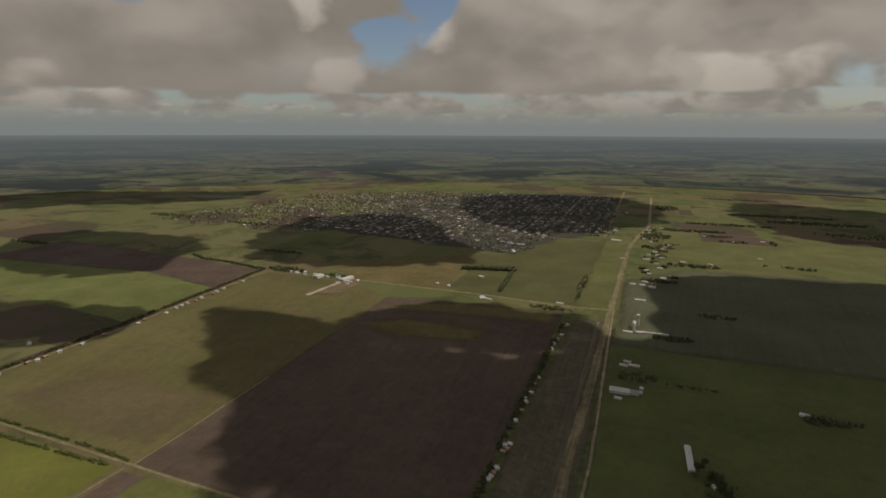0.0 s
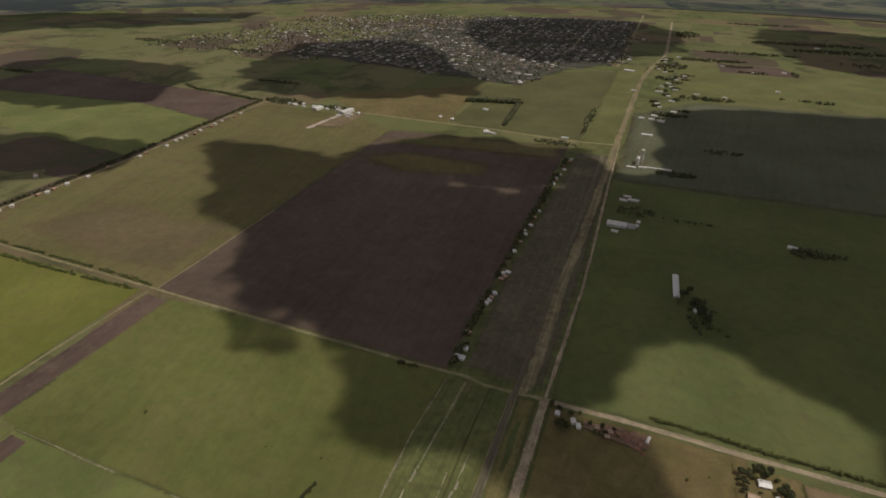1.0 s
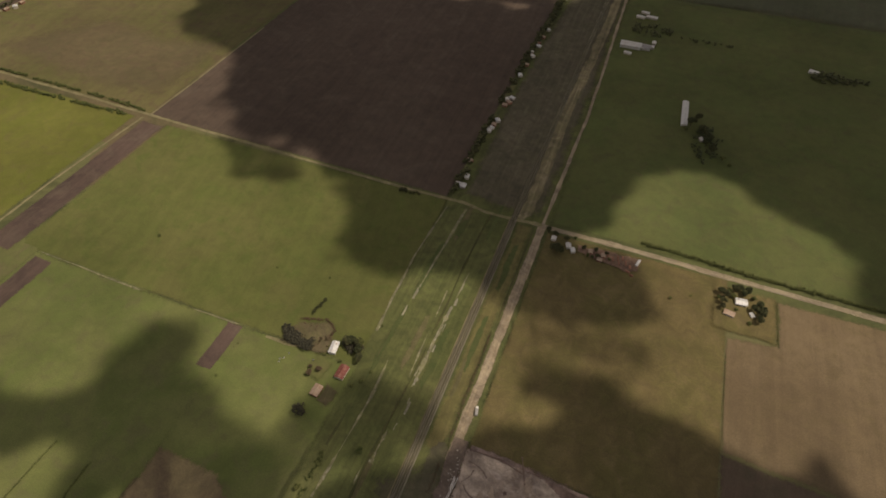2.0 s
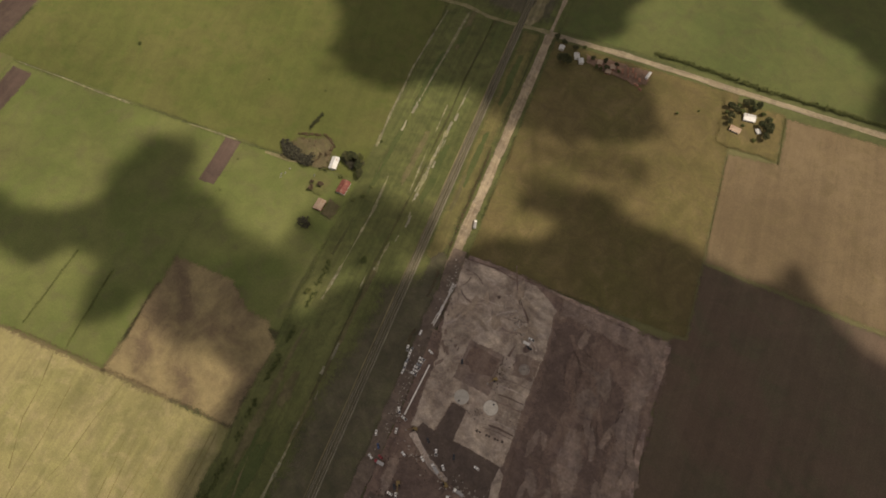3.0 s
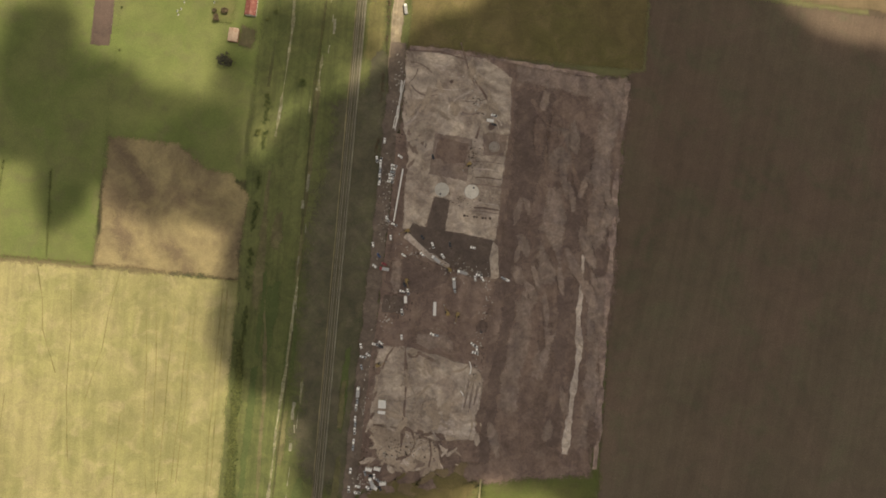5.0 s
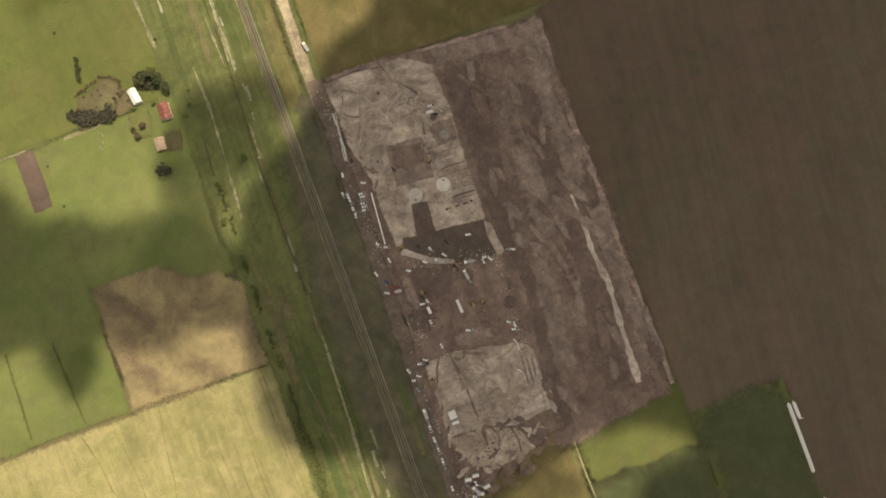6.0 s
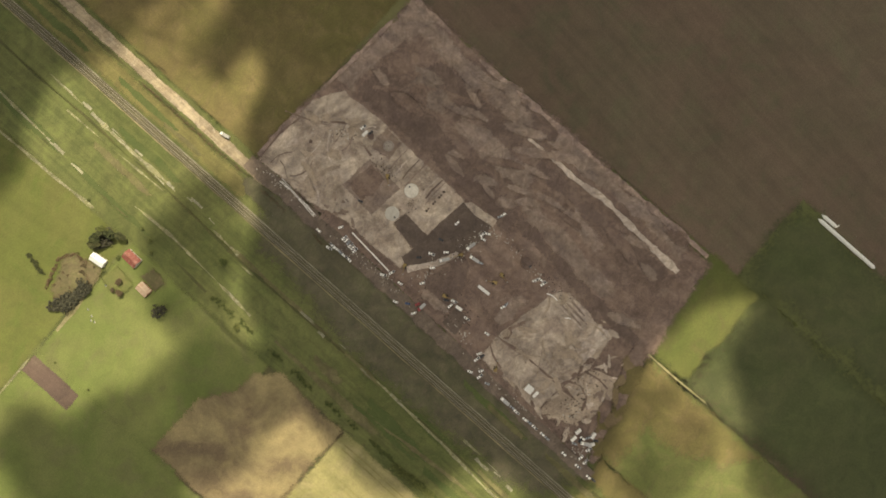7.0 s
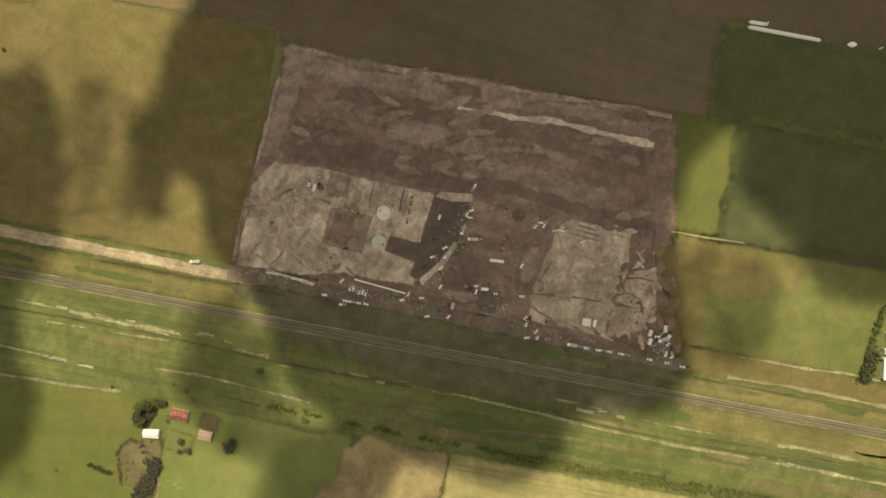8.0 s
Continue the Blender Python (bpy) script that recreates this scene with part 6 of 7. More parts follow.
def make_trailer(length, label):
    t = thing("trailer", label, "trailer", "trailers on the site")
    part("deck", cube(-1.25, 1.25, -length / 2, length / 2, 1.0, 1.3, 0.05), M["pipe"], t)
    part("drawbar", drum(bmesh.new(), (0, length / 2 - 0.1, 1.0), (0, length / 2 + 1.6, 0.75), 0.09, 0.07, 6), M["steel"], t)
    for x in (-1.05, 1.05):
        for y in (-length / 2 + 0.9, -length / 2 + 2.1):
            wheel_at(t, x, y, 0.48, 0.3)
    part("headboard", cube(-1.25, 1.25, length / 2 - 0.12, length / 2, 1.31, 2.1), M["steel"], t)
    return t


KINDS = {
    "car": make_car("paint_white", "white car parked on bare ground"),
    "grey": make_car("paint_grey", "grey car parked on bare ground"),
    "dark": make_car("paint_dark", "dark car parked on bare ground"),
    "red": make_car("paint_red", "red car parked on bare ground"),
    "blue": make_car("paint_blue", "blue car parked on bare ground"),
    "pickup": make_pickup("paint_white", "white pickup with an open load bed"),
    "truck": make_truck("paint_white", "pipe", 8.5, "white tipper truck standing on bare earth"),
    "orange": make_truck("paint_red", "steel", 8.0, "red-cabbed truck with a grey tipper body"),
    "digger": make_excavator(),
    "cabin": make_cabin(2.4, 5.2, "white", "white portable site cabin"),
    "office": make_cabin(6.0, 6.4, "white", "square white site office"),
    "trailer": make_trailer(11.5, "long pale flatbed trailer"),
    "short": make_trailer(6.0, "short pale flatbed trailer"),
}
PLACED = []


def put(kind, x, y, turn=0.0, z=0.26):
    m = pose(x, y, z, 0, 0, turn)
    if kind in PLACED:
        return copy_thing(KINDS[kind], m)
    PLACED.append(kind)
    KINDS[kind].matrix_world = m
    return KINDS[kind]


# parked by the pipe rack
for i in range(6):
    put(("pickup", "car", "pickup", "grey", "car", "pickup")[i], -46.3 + 0.4 * i, 69.5 + i * 2.7, 82)
for i in range(5):
    put(("car", "pickup", "grey", "car", "pickup")[i], -55.3 - 0.1 * i, 68 + i * 4.6, 4 if i % 2 else 172)
for k, x, y, a in (("car", -54, 103, 0), ("pickup", -59, 87, 10), ("car", -40, 91, 60), ("pickup", -46, 38.5, 30), ("pickup", -40, 34.5, 70), ("car", -42, 23.5, 10),
                   ("digger", -29, 30, 120), ("dark", -16, 26, 40), ("pickup", -7, 20, 20), ("dark", 7, 22, 15), ("car", 26, 21, 80), ("car", -15, 12, 50), ("truck", -3.5, 9, 55), ("car", 2, 12, 40),
                   ("digger", 8, 1.5, 60), ("truck", 19, 0, 78), ("car", 30, -4, 10), ("pickup", 33, -1, 85), ("car", 36, -4, 30), ("truck", 13, -9, 8), ("grey", 14, -15, 20), ("car", 56, -3, 70), ("grey", 53, -2, 60),
                   ("car", -56, 16.5, 20), ("car", -53, -1, 60), ("red", -45.5, 1.5, 70), ("orange", -45, -2.5, 85), ("blue", -50.5, 8, 35), ("car", -30, 10, 60), ("digger", -25.5, -11, 200), ("pickup", -24, -19.5, 15), ("car", -28.8, -19.5, 80),
                   ("short", -25.5, -26, 6), ("pickup", -27.5, -36.5, 10), ("trailer", -1, -31.5, 3), ("digger", 9.5, -34, 30), ("digger", 18, -35, 170), ("car", -1, -52.5, 70), ("grey", 2, -53, 80), ("car", -26, -57, 10),
                   ("pickup", 33, -58, 60), ("car", 36, -61, 5), ("pickup", 35, -64.5, 80), ("dark", 38, -46, 30), ("car", -58.5, -67, 20), ("car", -52, -73.5, 60), ("pickup", -56, -75.5, 80), ("grey", -56.5, -84, 20), ("pickup", -47, -64.5, 80),
                   ("car", -42.5, -63, 60), ("dark", -42.5, -66, 80), ("digger", -43, -81, 300), ("truck", -57.5, -104, 0), ("grey", -57.5, -112, 5), ("pickup", -58, -117, 0), ("car", -58, -126, 4), ("grey", -57.5, -130.5, 0), ("pickup", -57.5, -136, 2), ("car", -57.6, -144.5, 0), ("grey", -57.6, -149.5, 0),
                   ("car", -58, -168, 0), ("pickup", -58, -183, 5), ("car", -59, -195, 0), ("dark", -58, -199.5, 0), ("car", -51, -180, 80), ("pickup", -51, -185, 85), ("grey", -46, -169, 20),
                   ("digger", 17, 89, 140), ("dark", -13, 93, 20), ("pickup", 34.5, 131.5, 80), ("short", 31.5, 127, 85), ("dark", 35, 124, 80), ("dark", -27.5, -14, 30)):
    put(k, x, y, a)
put("office", -37, -112, 2)
put("short", -37, -119, 88)
for x, y, a in ((-36.5, -164.2, 82), (-43.3, -165.2, 82), (-31, -175.5, 100), (-37.5, -179, 60)):
    put("cabin", x, y, a)
put("truck", -40, -175.5, 30)
for k, x, y, a in (("dark", -33, -180, 30), ("grey", -35, -174, 60), ("pickup", -42, -180.5, 70), ("car", -38.5, -171, 10), ("dark", -41, -170.5, 80)):
    put(k, x, y, a)
put("truck", -46, 214, 12, 0.2)


def pipe_stack(x, y, turn, n, length):
    t = thing("pipe_stack", "loose stack of long pale pipes on timbers", "pipes", "pipe stacks on the site", x, y, 0.26, turn)
    r = random.Random(int(x * 10 + y))
    for s in (-0.35, 0.35):
        part("bearer", cube(-1.6, 1.6, s * length - 0.12, s * length + 0.12, -0.05, 0.16), M["timber"], t)
    for k in range(n):
        px, dy = -0.45 * n + 0.95 * k, r.uniform(-1.8, 1.8)
        part("pipe", drum(bmesh.new(), (px, -length / 2 + dy, 0.45), (px + r.uniform(-.55, .55), length / 2 + dy, 0.45), 0.24, 0.24, 8), M["pipe"], t)


for x, y, a, n in ((-43.2, 148.5, -3, 3), (-44.0, 138, -8, 2), (-44.8, 128, -3, 3), (-45.9, 119, -9, 3)):
    pipe_stack(x, y, a, n, 10.5)
line = thing("pipeline", "long white pipe string on low supports", "pipeline", "", -38.8, 59, 0.26, -5)
for k in range(4):
    part("pipe", drum(bmesh.new(), (0, -22 + k * 11, 0.8), (0, -11.05 + k * 11, 0.8), 0.6, 0.6, 12), M["pipe"], line)
    part("support", cube(-1.0, 1.0, -17 + k * 11, -16.4 + k * 11, -0.1, 0.3), M["timber"], line)


def ring(r, thick, z0, z1, sides=32):
    """An upright round wall."""
    bm, rows = bmesh.new(), []
    for k in range(sides):
        c, q = math.cos(2 * math.pi * k / sides), math.sin(2 * math.pi * k / sides)
        rows.append([bm.verts.new((c * a, q * a, z)) for a, z in ((r, z0), (r, z1), (r - thick, z1), (r - thick, z0))])
    for k in range(sides):
        a, b = rows[k], rows[(k + 1) % sides]
        for i in range(4):
            bm.faces.new((a[i], b[i], b[(i + 1) % 4], a[(i + 1) % 4]))
    bmesh.ops.recalc_face_normals(bm, faces=bm.faces)
    return bm


def tank_base(x, y, r, mat, label, hatch, inner=()):
    t = thing("tank_base", label, "foundation", "round tank bases", x, y, 0.2)
    part("slab", drum(bmesh.new(), (0, 0, -0.1), (0, 0, 0.55), r, r * 0.985, 40), M[mat], t)
    bm = bmesh.new()
    for k in range(32):
        a0, a1 = k * math.pi / 16, (k + 1) * math.pi / 16
        drum(bm, (math.cos(a0) * r * 0.99, math.sin(a0) * r * 0.99, 0.62), (math.cos(a1) * r * 0.99, math.sin(a1) * r * 0.99, 0.62), 0.16, 0.16, 5)
    part("rim", bm, M["concrete"], t)
    for q in inner:
        part("ring_wall", ring(q, 0.5, 0.5, 1.1), M["concrete"], t)
    if hatch:
        part("sump", cube(hatch[0] - 0.7, hatch[0] + 0.7, hatch[1] - 0.7, hatch[1] + 0.7, 0.5, 0.72, 0.05), M["paint_dark"], t, "dark sump cover")


tank_base(21.2, 67, 5.9, "cream", "round pale concrete tank base", (1.4, 3.2))
tank_base(-3.4, 66.5, 5.9, "concrete", "round grey concrete tank base", (-1.0, -3.6))
tank_base(36.6, 105.5, 4.2, "site_light", "round tank base under construction", None, (3.0, 1.7))


def heap(x, y, r, h, mat, label, seed):
    """A heap of loose soil."""
    bm = bmesh.new()
    bmesh.ops.create_icosphere(bm, subdivisions=3, radius=1.0)
    for v in bm.verts:
        n = noise.noise((v.co.x * 1.7 + seed, v.co.y * 1.7, v.co.z * 1.7))
        v.co = Vector((v.co.x * r * (1 + 0.35 * n), v.co.y * r * (1 + 0.3 * n), max(-0.15, v.co.z * h * (1 + 0.5 * n))))
    ob = new("mound", mesh_of("mound", bm, M[mat]))
    ob.matrix_world = pose(x, y, 0.24, 0, 0, seed * 40)
    return tagged(ob, label, "heap", "soil heaps on the site")


for i, (x, y, r, h, mt) in enumerate(((39, -43, 5.0, 2.2, "site_dark"), (17, 46.5, 1.2, 0.7, "site_pit"), (19.4, 46.6, 1.0, 0.6, "site_pit"), (25, 46.3, 1.1, 0.7, "site_pit"), (27.2, 46.2, 1.0, 0.6, "site_pit"), (32, 46, 1.2, 0.7, "site_pit"), (34.4, 46, 1.0, 0.6, "site_pit"), (38, 46.2, 1.2, 0.7, "site_pit"), (44, -30, 2.5, 1.2, "site_soil"), (33, 122, 3.0, 1.0, "site_dark"),
                                      (-3, 157, 1.6, 0.8, "site_dark"), (-34, -40, 3.0, 1.0, "site_soil"),
                                      (-33, 105, 2.4, 0.7, "site_pad"))):
    heap(x, y, r, h, mt, "low heap of loose soil", i)


def bent_pipe(x, y, turn, r, arc, name, label):
    t = thing(name, label, "pipe", "", x, y, 0.3, turn)
    bm = bmesh.new()
    n = 8
    for k in range(n):
        a0, a1 = arc * k / n, arc * (k + 1) / n
        drum(bm, (math.cos(a0) * r - r, math.sin(a0) * r, 0.4), (math.cos(a1) * r - r, math.sin(a1) * r, 0.4), 0.42, 0.42, 7)
    part("tube", bm, M["pipe"], t)
    part("flange", drum(bmesh.new(), (0, -0.25, 0.4), (0, 0.05, 0.4), 0.55, 0.55, 10), M["steel"], t)


bent_pipe(32, -82, -20, 11.0, 0.95, "bent_pipe", "curved white pipe lying on the pad")
bent_pipe(28, -100, 10, 5.0, 0.9, "bent_pipe", "short curved white pipe on the pad")


# ---- grain bags in the dark field ----
def grain_bag(x, y, turn, length, width):
    t = thing("grain_bag", "long white plastic grain bag lying in the field", "grain bag", "grain bags", x, y, 0.1, turn)
    bm, n, rows = bmesh.new(), 10, int(length / 2)
    rings = []
    for k in range(rows + 1):
        f = k / rows
        end = min(1.0, (min(f, 1 - f) * length / 1.6 + 0.12)) ** 0.5
        w = width / 2 * end * (1 + 0.05 * noise.noise((k * 0.7, 0, length)))
        dx = 0.25 * noise.noise((k * 0.12, 3, length))
        rings.append([bm.verts.new((dx + math.cos(math.pi * j / (n - 1)) * w, (f - 0.5) * length, max(-0.05, math.sin(math.pi * j / (n - 1)) * 1.7 * end - 0.05))) for j in range(n)])
    for a, b in zip(rings, rings[1:]):
        for j in range(n - 1):
            bm.faces.new((a[j], a[j + 1], b[j + 1], b[j]))
    for q in (rings[0], rings[-1]):
        bm.faces.new(q)
    bmesh.ops.recalc_face_normals(bm, faces=bm.faces)
    part("bag", bm, M["plastic"], t)
    part("tied_end", drum(bmesh.new(), (0, length / 2 - 0.3, 0.25), (0, length / 2 + 0.9, 0.15), 0.3, 0.1, 7), M["plastic"], t)


grain_bag(220.5, -226.5, -1, 59, 3.2)
grain_bag(225.3, -204.5, 0, 15, 3.0)
grain_bag(226.5, -212, 80, 3.0, 2.4)
grain_bag(221, -281, 10, 7.0, 4.4)
grain_bag(222, -304, 30, 3.0, 2.0)

for x, y in ((-236, 197), (-233, 199), (-235, 194), (-231, 205), (-206, 207)):
    t = thing("trough", "small pale water trough in the pasture", "trough", "troughs in the pasture", x, y, 0.1, x * 7)
    part("basin", cube(-0.5, 0.5, -0.9, 0.9, -0.05, 0.6, 0.06), M["concrete"], t)
    part("fill", cube(-0.4, 0.4, -0.8, 0.8, 0.59, 0.605), M["water"], t, "still water")


def rubble(label, spots, mat, seed):
    """Small loose bits heaped and strewn over the soil, too many to count."""
    r = random.Random(seed)
    verts, faces = [], []
    for x, y, rx, ry, n in spots:
        for _ in range(n):
            bx, by, a = x + r.gauss(0, rx / 2), y + r.gauss(0, ry / 2), r.uniform(0, 3.14)
            w, l, h = r.uniform(0.15, 0.45), r.uniform(0.3, 1.1), r.uniform(0.15, 0.5)
            b, ca, sa = len(verts), math.cos(a), math.sin(a)
            for z, k in ((0.2, 1.0), (0.32 + h, 0.7)):
                for u, v in ((-w, -l), (w, -l), (w, l), (-w, l)):
                    verts.append((bx + (u * ca - v * sa) * k, by + (u * sa + v * ca) * k, z + r.uniform(0, 0.06)))
            faces += [(b + 4, b + 5, b + 6, b + 7), (b, b + 1, b + 5, b + 4), (b + 1, b + 2, b + 6, b + 5), (b + 2, b + 3, b + 7, b + 6), (b + 3, b, b + 4, b + 7)]
    me = bpy.data.meshes.new("rubble")
    me.from_pydata(verts, [], faces)
    me.materials.append(M[mat])
    tagged(new("rubble", me), label, "rubble", "", "stuff")


rubble("pale building rubble strewn over the site", [(-48, 150, 4, 26, 40), (-50, 70, 5, 22, 50), (-47, 30, 6, 20, 40), (-20, 14, 14, 12, 26), (18, 2, 22, 8, 44), (40, -20, 5, 26, 30), (-40, -42, 8, 14, 26), (38, -58, 4, 18, 26),
                                                     (-52, -100, 3, 40, 46), (-50, -176, 8, 10, 30), (-20, -150, 22, 10, 40), (12, 150, 12, 12, 16), (22, 140, 7, 7, 22)], "concrete", 1)
rubble("dark clods and scrap strewn over the site", [(-44, 120, 5, 50, 50), (-46, 40, 7, 30, 60), (0, 10, 30, 14, 70), (-30, -30, 14, 14, 50), (40, -70, 6, 30, 50), (-20, -150, 24, 10, 90), (0, -140, 30, 8, 50),
                                                     (-48, -160, 8, 26, 60), (20, 96, 8, 16, 40), (22, 138, 8, 10, 30), (14, 60, 20, 6, 30)], "timber_dark", 2)


# ---- broken cumulus drifting over the plain; puffs are told by where their shadows fall ----
def cloud_material():
    m = bpy.data.materials.new("cloud")
    m.use_nodes = True
    T = Tree(m.node_tree)
    p = place(T)
    d = T.n("ShaderNodeAttribute", attribute_name="thickness").outputs["Fac"]
    fine = T.noise(p, 0.016, 8.0, 0.66, 0.7)
    body = T.math("ADD", d, T.math("MULTIPLY", T.math("SUBTRACT", fine, 0.5), 1.5))
    alpha = T.ramp(body, -0.15, 0.70, 0.0, 0.99)
    dif, tra, clear_ = T.n("ShaderNodeBsdfDiffuse"), T.n("ShaderNodeBsdfTranslucent"), T.n("ShaderNodeBsdfTransparent")
    T.put(dif.inputs[0], (0.75, 0.75, 0.75))
    T.put(tra.inputs[0], (0.45, 0.45, 0.45))
    a, b = T.n("ShaderNodeMixShader"), T.n("ShaderNodeMixShader")
    T.put(a.inputs[0], 0.35)
    T.t.links.new(dif.outputs[0], a.inputs[1])
    T.t.links.new(tra.outputs[0], a.inputs[2])
    T.put(b.inputs[0], alpha)
    T.t.links.new(clear_.outputs[0], b.inputs[1])
    T.t.links.new(a.outputs[0], b.inputs[2])
    out = T.n("ShaderNodeOutputMaterial")
    T.t.links.new(b.outputs[0], out.inputs[0])
    return m


CLOUD = cloud_material()


def cloud(outline, base=1500.0, soft=22.0, seed=0, cell=10.0, ragged=14.0, deep=2.0):
    """A cumulus over the ground: its outline is told by where its shadow falls; flat base, domed top, fraying edge."""
    shift = TO_SUN * (base / TO_SUN.z)
    pts = np.array(outline, dtype=float)
    lo, hi = pts.min(0) - 70 - soft, pts.max(0) + 70 + soft
    nx, ny = int((hi[0] - lo[0]) / cell) + 2, int((hi[1] - lo[1]) / cell) + 2
    grid = np.stack(np.meshgrid(lo[0] + np.arange(nx) * cell, lo[1] + np.arange(ny) * cell), -1).reshape(-1, 2)
    wob = []
    for x, y in grid:
        v = noise.noise_vector((x / 70, y / 70, seed * 1.7)) + noise.noise_vector((x / 28, y / 28, seed * 2.3)) * 0.55
        wob.append((v.x * ragged, v.y * ragged))
    at = grid + np.array(wob)
    near, within = np.full(len(at), 1e9), np.zeros(len(at), dtype=bool)
    for a, b in zip(pts, np.roll(pts, -1, 0)):
        d = b - a
        f = np.clip(((at - a) @ d) / max(d @ d, 1e-6), 0, 1)
        near = np.minimum(near, np.hypot(*(at - a - f[:, None] * d).T))
        cross = (a[1] > at[:, 1]) != (b[1] > at[:, 1])
        within ^= cross & (at[:, 0] < a[0] + (at[:, 1] - a[1]) * d[0] / (d[1] if abs(d[1]) > 1e-9 else 1e-9))
    s = np.where(within, near, -near)
    dens = np.clip(s / soft + 0.42, -2.0, deep)
    rise = 6 + 0.55 * np.maximum(s, 0) ** 0.9
    verts = [(x + shift.x, y + shift.y, base) for x, y in grid] + [(x + shift.x, y + shift.y, base + r) for (x, y), r in zip(grid, rise)]
    faces, n = [], nx * ny
    for top in (0, 1):
        for j in range(ny - 1):
            for i in range(nx - 1):
                k = (j * nx + i, j * nx + i + 1, (j + 1) * nx + i + 1, (j + 1) * nx + i)
                if max(dens[q] for q in k) > -1.4:
                    faces.append(tuple(top * n + q for q in (k if top else reversed(k))))
    me = bpy.data.meshes.new("cloud")
    me.from_pydata(verts, [], faces)
    me.attributes.new("thickness", "FLOAT", "POINT").data.foreach_set("value", np.concatenate([dens, dens]).astype(np.float32))
    me.materials.append(CLOUD)
    ob = new("cloud", me)
    return tagged(ob, "grey-based cumulus cloud drifting over the plain", "cloud", "clouds over the plain", "structure")


# over the building site and the fields beside it
cloud([(-82, 144), (-55, 172), (-40, 196), (-18, 212), (18, 226), (24, 242), (8, 252), (-16, 250), (-14, 268), (34, 281), (68, 279), (102, 273), (150, 262), (196, 251), (222, 256), (228, 284), (243, 282), (256, 248), (290, 225), (330, 214), (700, 190),
       (700, -230), (150, -195), (130, -182), (99, -167), (53, -167), (21, -174), (-18, -191), (-54, -199), (-83, -196), (-99, -183), (-92, -137), (-117, -114), (-146, -104), (-168, -94), (-180, -64), (-176, -4), (-162, 53), (-149, 86), (-137, 108), (-121, 125), (-102, 138)], soft=17, seed=7, ragged=9.0)
# over the crops behind it
cloud([(700, -205), (700, -470), (30, -470), (34, -350), (30, -305), (46, -280), (66, -268), (80, -242), (92, -226), (110, -221), (150, -214), (220, -180)], soft=24, seed=8, ragged=12.0, deep=1.1)
cloud([(14, -180), (30, -203), (27, -235), (10, -258), (-21, -249), (-38, -228), (-40, -194)], soft=34, seed=9, deep=0.14)
# over the farm pastures
cloud([(-700, 96), (-453, 84), (-418, 80), (-385, 102), (-380, 150), (-374, 178), (-355, 190), (-330, 186), (-314, 160), (-298, 142), (-284, 118), (-262, 88), (-246, 60), (-255, 46), (-286, 50), (-290, 14), (-320, 11), (-328, 47), (-345, 66), (-380, 70), (-400, 40), (-440, 44), (-470, 20), (-520, 50), (-700, 40)], soft=24, seed=5, ragged=20.0, deep=0.82)
cloud([(-290, 146), (-255, 138), (-228, 126), (-200, 114), (-168, 74), (-222, 66), (-262, 74)], soft=28, seed=26, deep=0.44)
cloud([(-205, 104), (-180, 90), (-165, 72), (-160, 66), (-163, 25), (-205, 30), (-240, 12), (-284, 40), (-284, 64), (-222, 66)], soft=26, seed=22, deep=0.46)
cloud([(-83, 214), (-75, 183), (-98, 160), (-117, 136), (-139, 127), (-176, 100), (-196, 118), (-190, 150), (-168, 187), (-135, 210), (-102, 216)], soft=24, seed=6, deep=0.36)
cloud([(-255, 372), (-225, 378), (-205, 358), (-230, 342), (-258, 352)], soft=26, seed=23, deep=0.34)
# over the ploughed field and the railway
cloud([(-1008, 1013), (-950, 1060), (-841, 1062), (-761, 1066), (-690, 1060), (-600, 1050), (-520, 985), (-420, 960), (-330, 1010), (-260, 1000), (-150, 1050), (-54, 1190), (-10, 1180), (0, 600), (-20, 470), (-42, 405), (-67, 372), (-81, 362), (-145, 346), (-226, 351), (-290, 420), (-312, 452), (-364, 484), (-474, 497), (-520, 520), (-558, 562), (-588, 623), (-643, 677), (-711, 690), (-780, 745), (-777, 790), (-871, 878)], soft=38, seed=1, cell=13.0, ragged=30.0)
cloud([(-650, 1030), (-640, 1163), (-568, 1240), (-471, 1300), (-334, 1330), (-238, 1290), (-138, 1325), (-97, 1230), (-54, 1150), (-200, 1040), (-330, 1000), (-480, 960), (-600, 990)], soft=34, seed=21, cell=13.0, ragged=30.0, deep=0.52)
cloud([(-492, 462), (-400, 484), (-366, 440), (-430, 410)], soft=28, seed=24, deep=0.42)
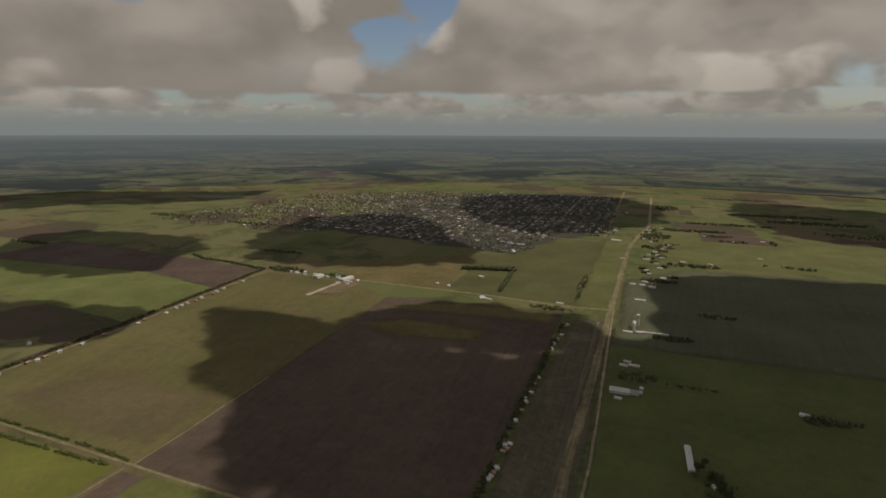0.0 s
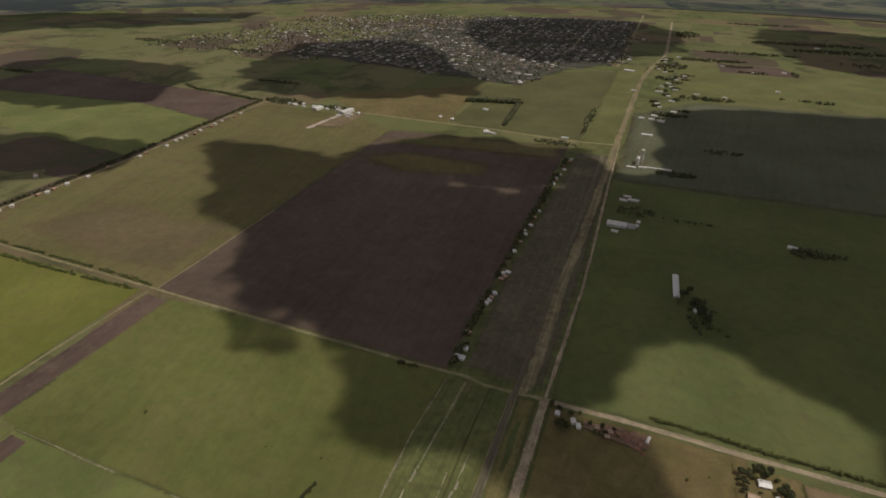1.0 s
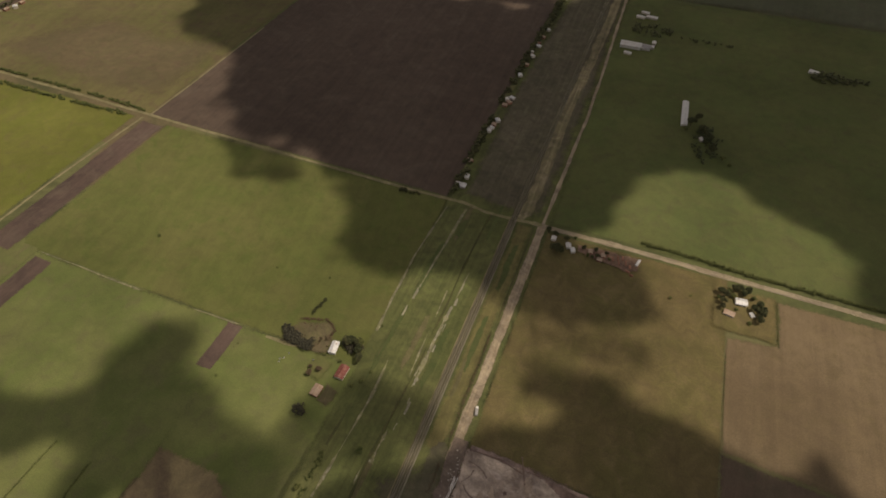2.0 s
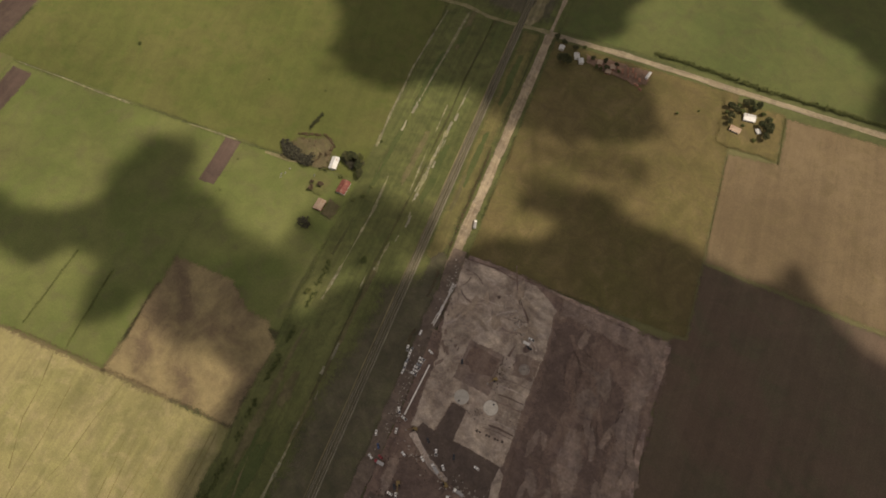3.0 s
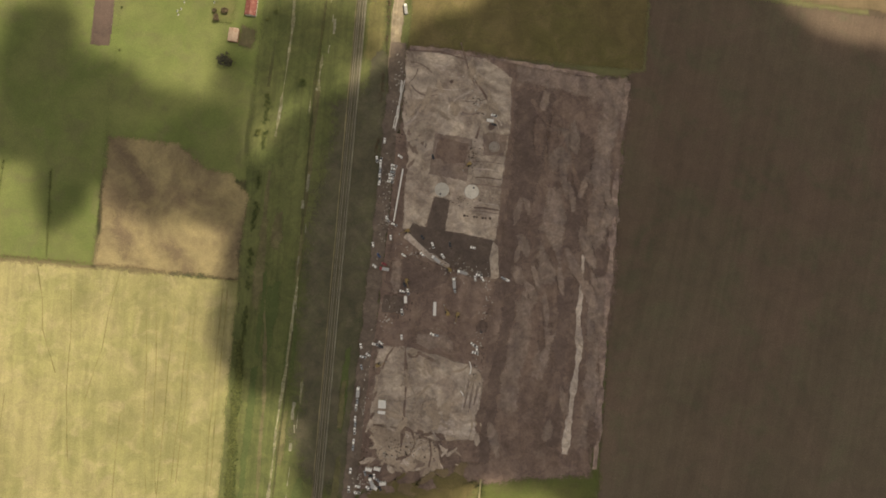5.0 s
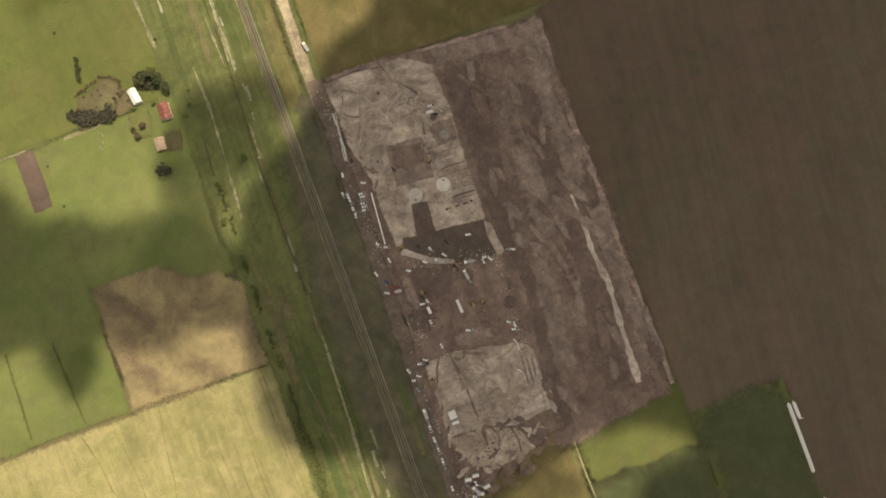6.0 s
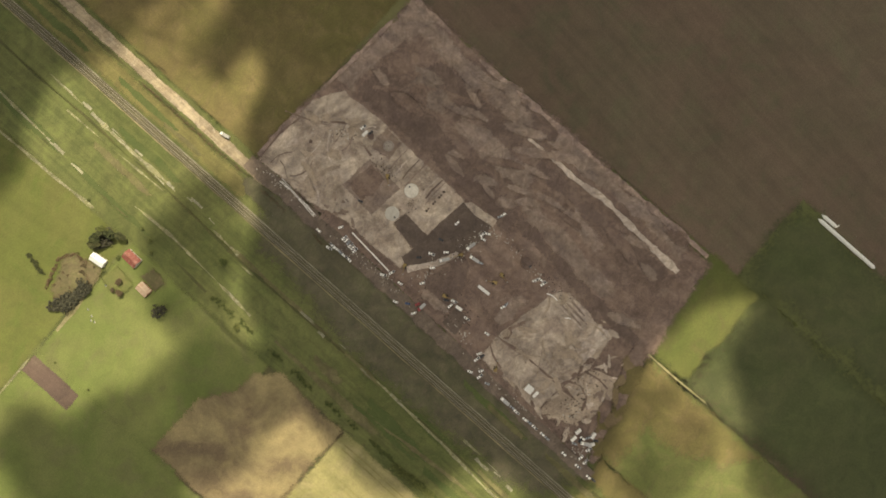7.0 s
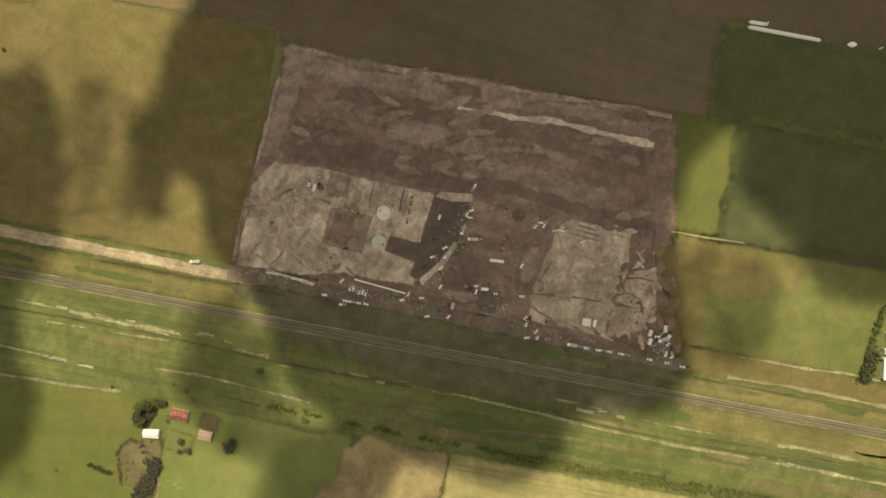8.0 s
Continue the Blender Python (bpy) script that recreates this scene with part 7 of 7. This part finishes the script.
# over the fields to the right of the railway
cloud([(-60, 1190), (-10, 1185), (40, 1205), (70, 1250), (40, 1330), (60, 1500), (20, 1627), (115, 1806), (282, 1871), (515, 1892), (1000, 2000), (1000, 470), (420, 440), (299, 470), (295, 538), (266, 563), (222, 585), (181, 611), (156, 643), (86, 634), (40, 575), (29, 503), (-10, 464), (-60, 440)], soft=28, seed=3, cell=14.0, ragged=16.0)
cloud([(-108, 470), (-104, 385), (-78, 342), (-45, 326), (10, 338), (56, 358), (96, 392), (70, 436), (-19, 458), (-50, 480)], soft=28, seed=25, ragged=16.0, deep=0.56)
cloud([(-24, 288), (-16, 318), (40, 334), (84, 322), (70, 300), (0, 280)], soft=34, seed=4, ragged=24.0, deep=0.22)
# over the town and the far fields
cloud([(-2290, 1301), (-2464, 1539), (-2351, 1685), (-2094, 1729), (-1786, 1741), (-1574, 1584), (-1543, 1444), (-1467, 1300), (-1608, 1132), (-1820, 1085), (-2004, 1130)], soft=40, seed=10, cell=26.0, ragged=45.0)
cloud([(-1414, 1647), (-1543, 1837), (-1640, 2360), (-1400, 2540), (-1250, 2620), (-980, 2480), (-784, 2139), (-584, 1975), (-555, 1742), (-767, 1598), (-1022, 1515), (-1271, 1505)], soft=40, seed=11, cell=26.0, ragged=45.0)
cloud([(-1800, 820), (-1519, 894), (-1461, 943), (-1350, 910), (-1203, 967), (-1126, 950), (-1089, 784), (-1164, 738), (-1243, 674), (-1800, 640)], soft=30, seed=12, cell=18.0, ragged=28.0, deep=1.2)
cloud([(-4150, 2415), (-4115, 2695), (-3601, 2829), (-3119, 3029), (-2605, 3323), (-2510, 2853), (-2853, 2417), (-3256, 2252), (-3375, 1951)], soft=60, seed=13, cell=44.0, ragged=70.0)
cloud([(-1119, 3491), (-724, 3830), (-190, 3873), (121, 3418), (82, 2873), (-186, 2519), (-436, 2346), (-804, 2609), (-985, 2969)], soft=60, seed=14, cell=40.0, ragged=70.0)
cloud([(531, 3854), (903, 3866), (1500, 3600), (1500, 2700), (900, 2562), (603, 2691), (464, 3323)], soft=60, seed=15, cell=40.0, ragged=70.0, deep=0.8)
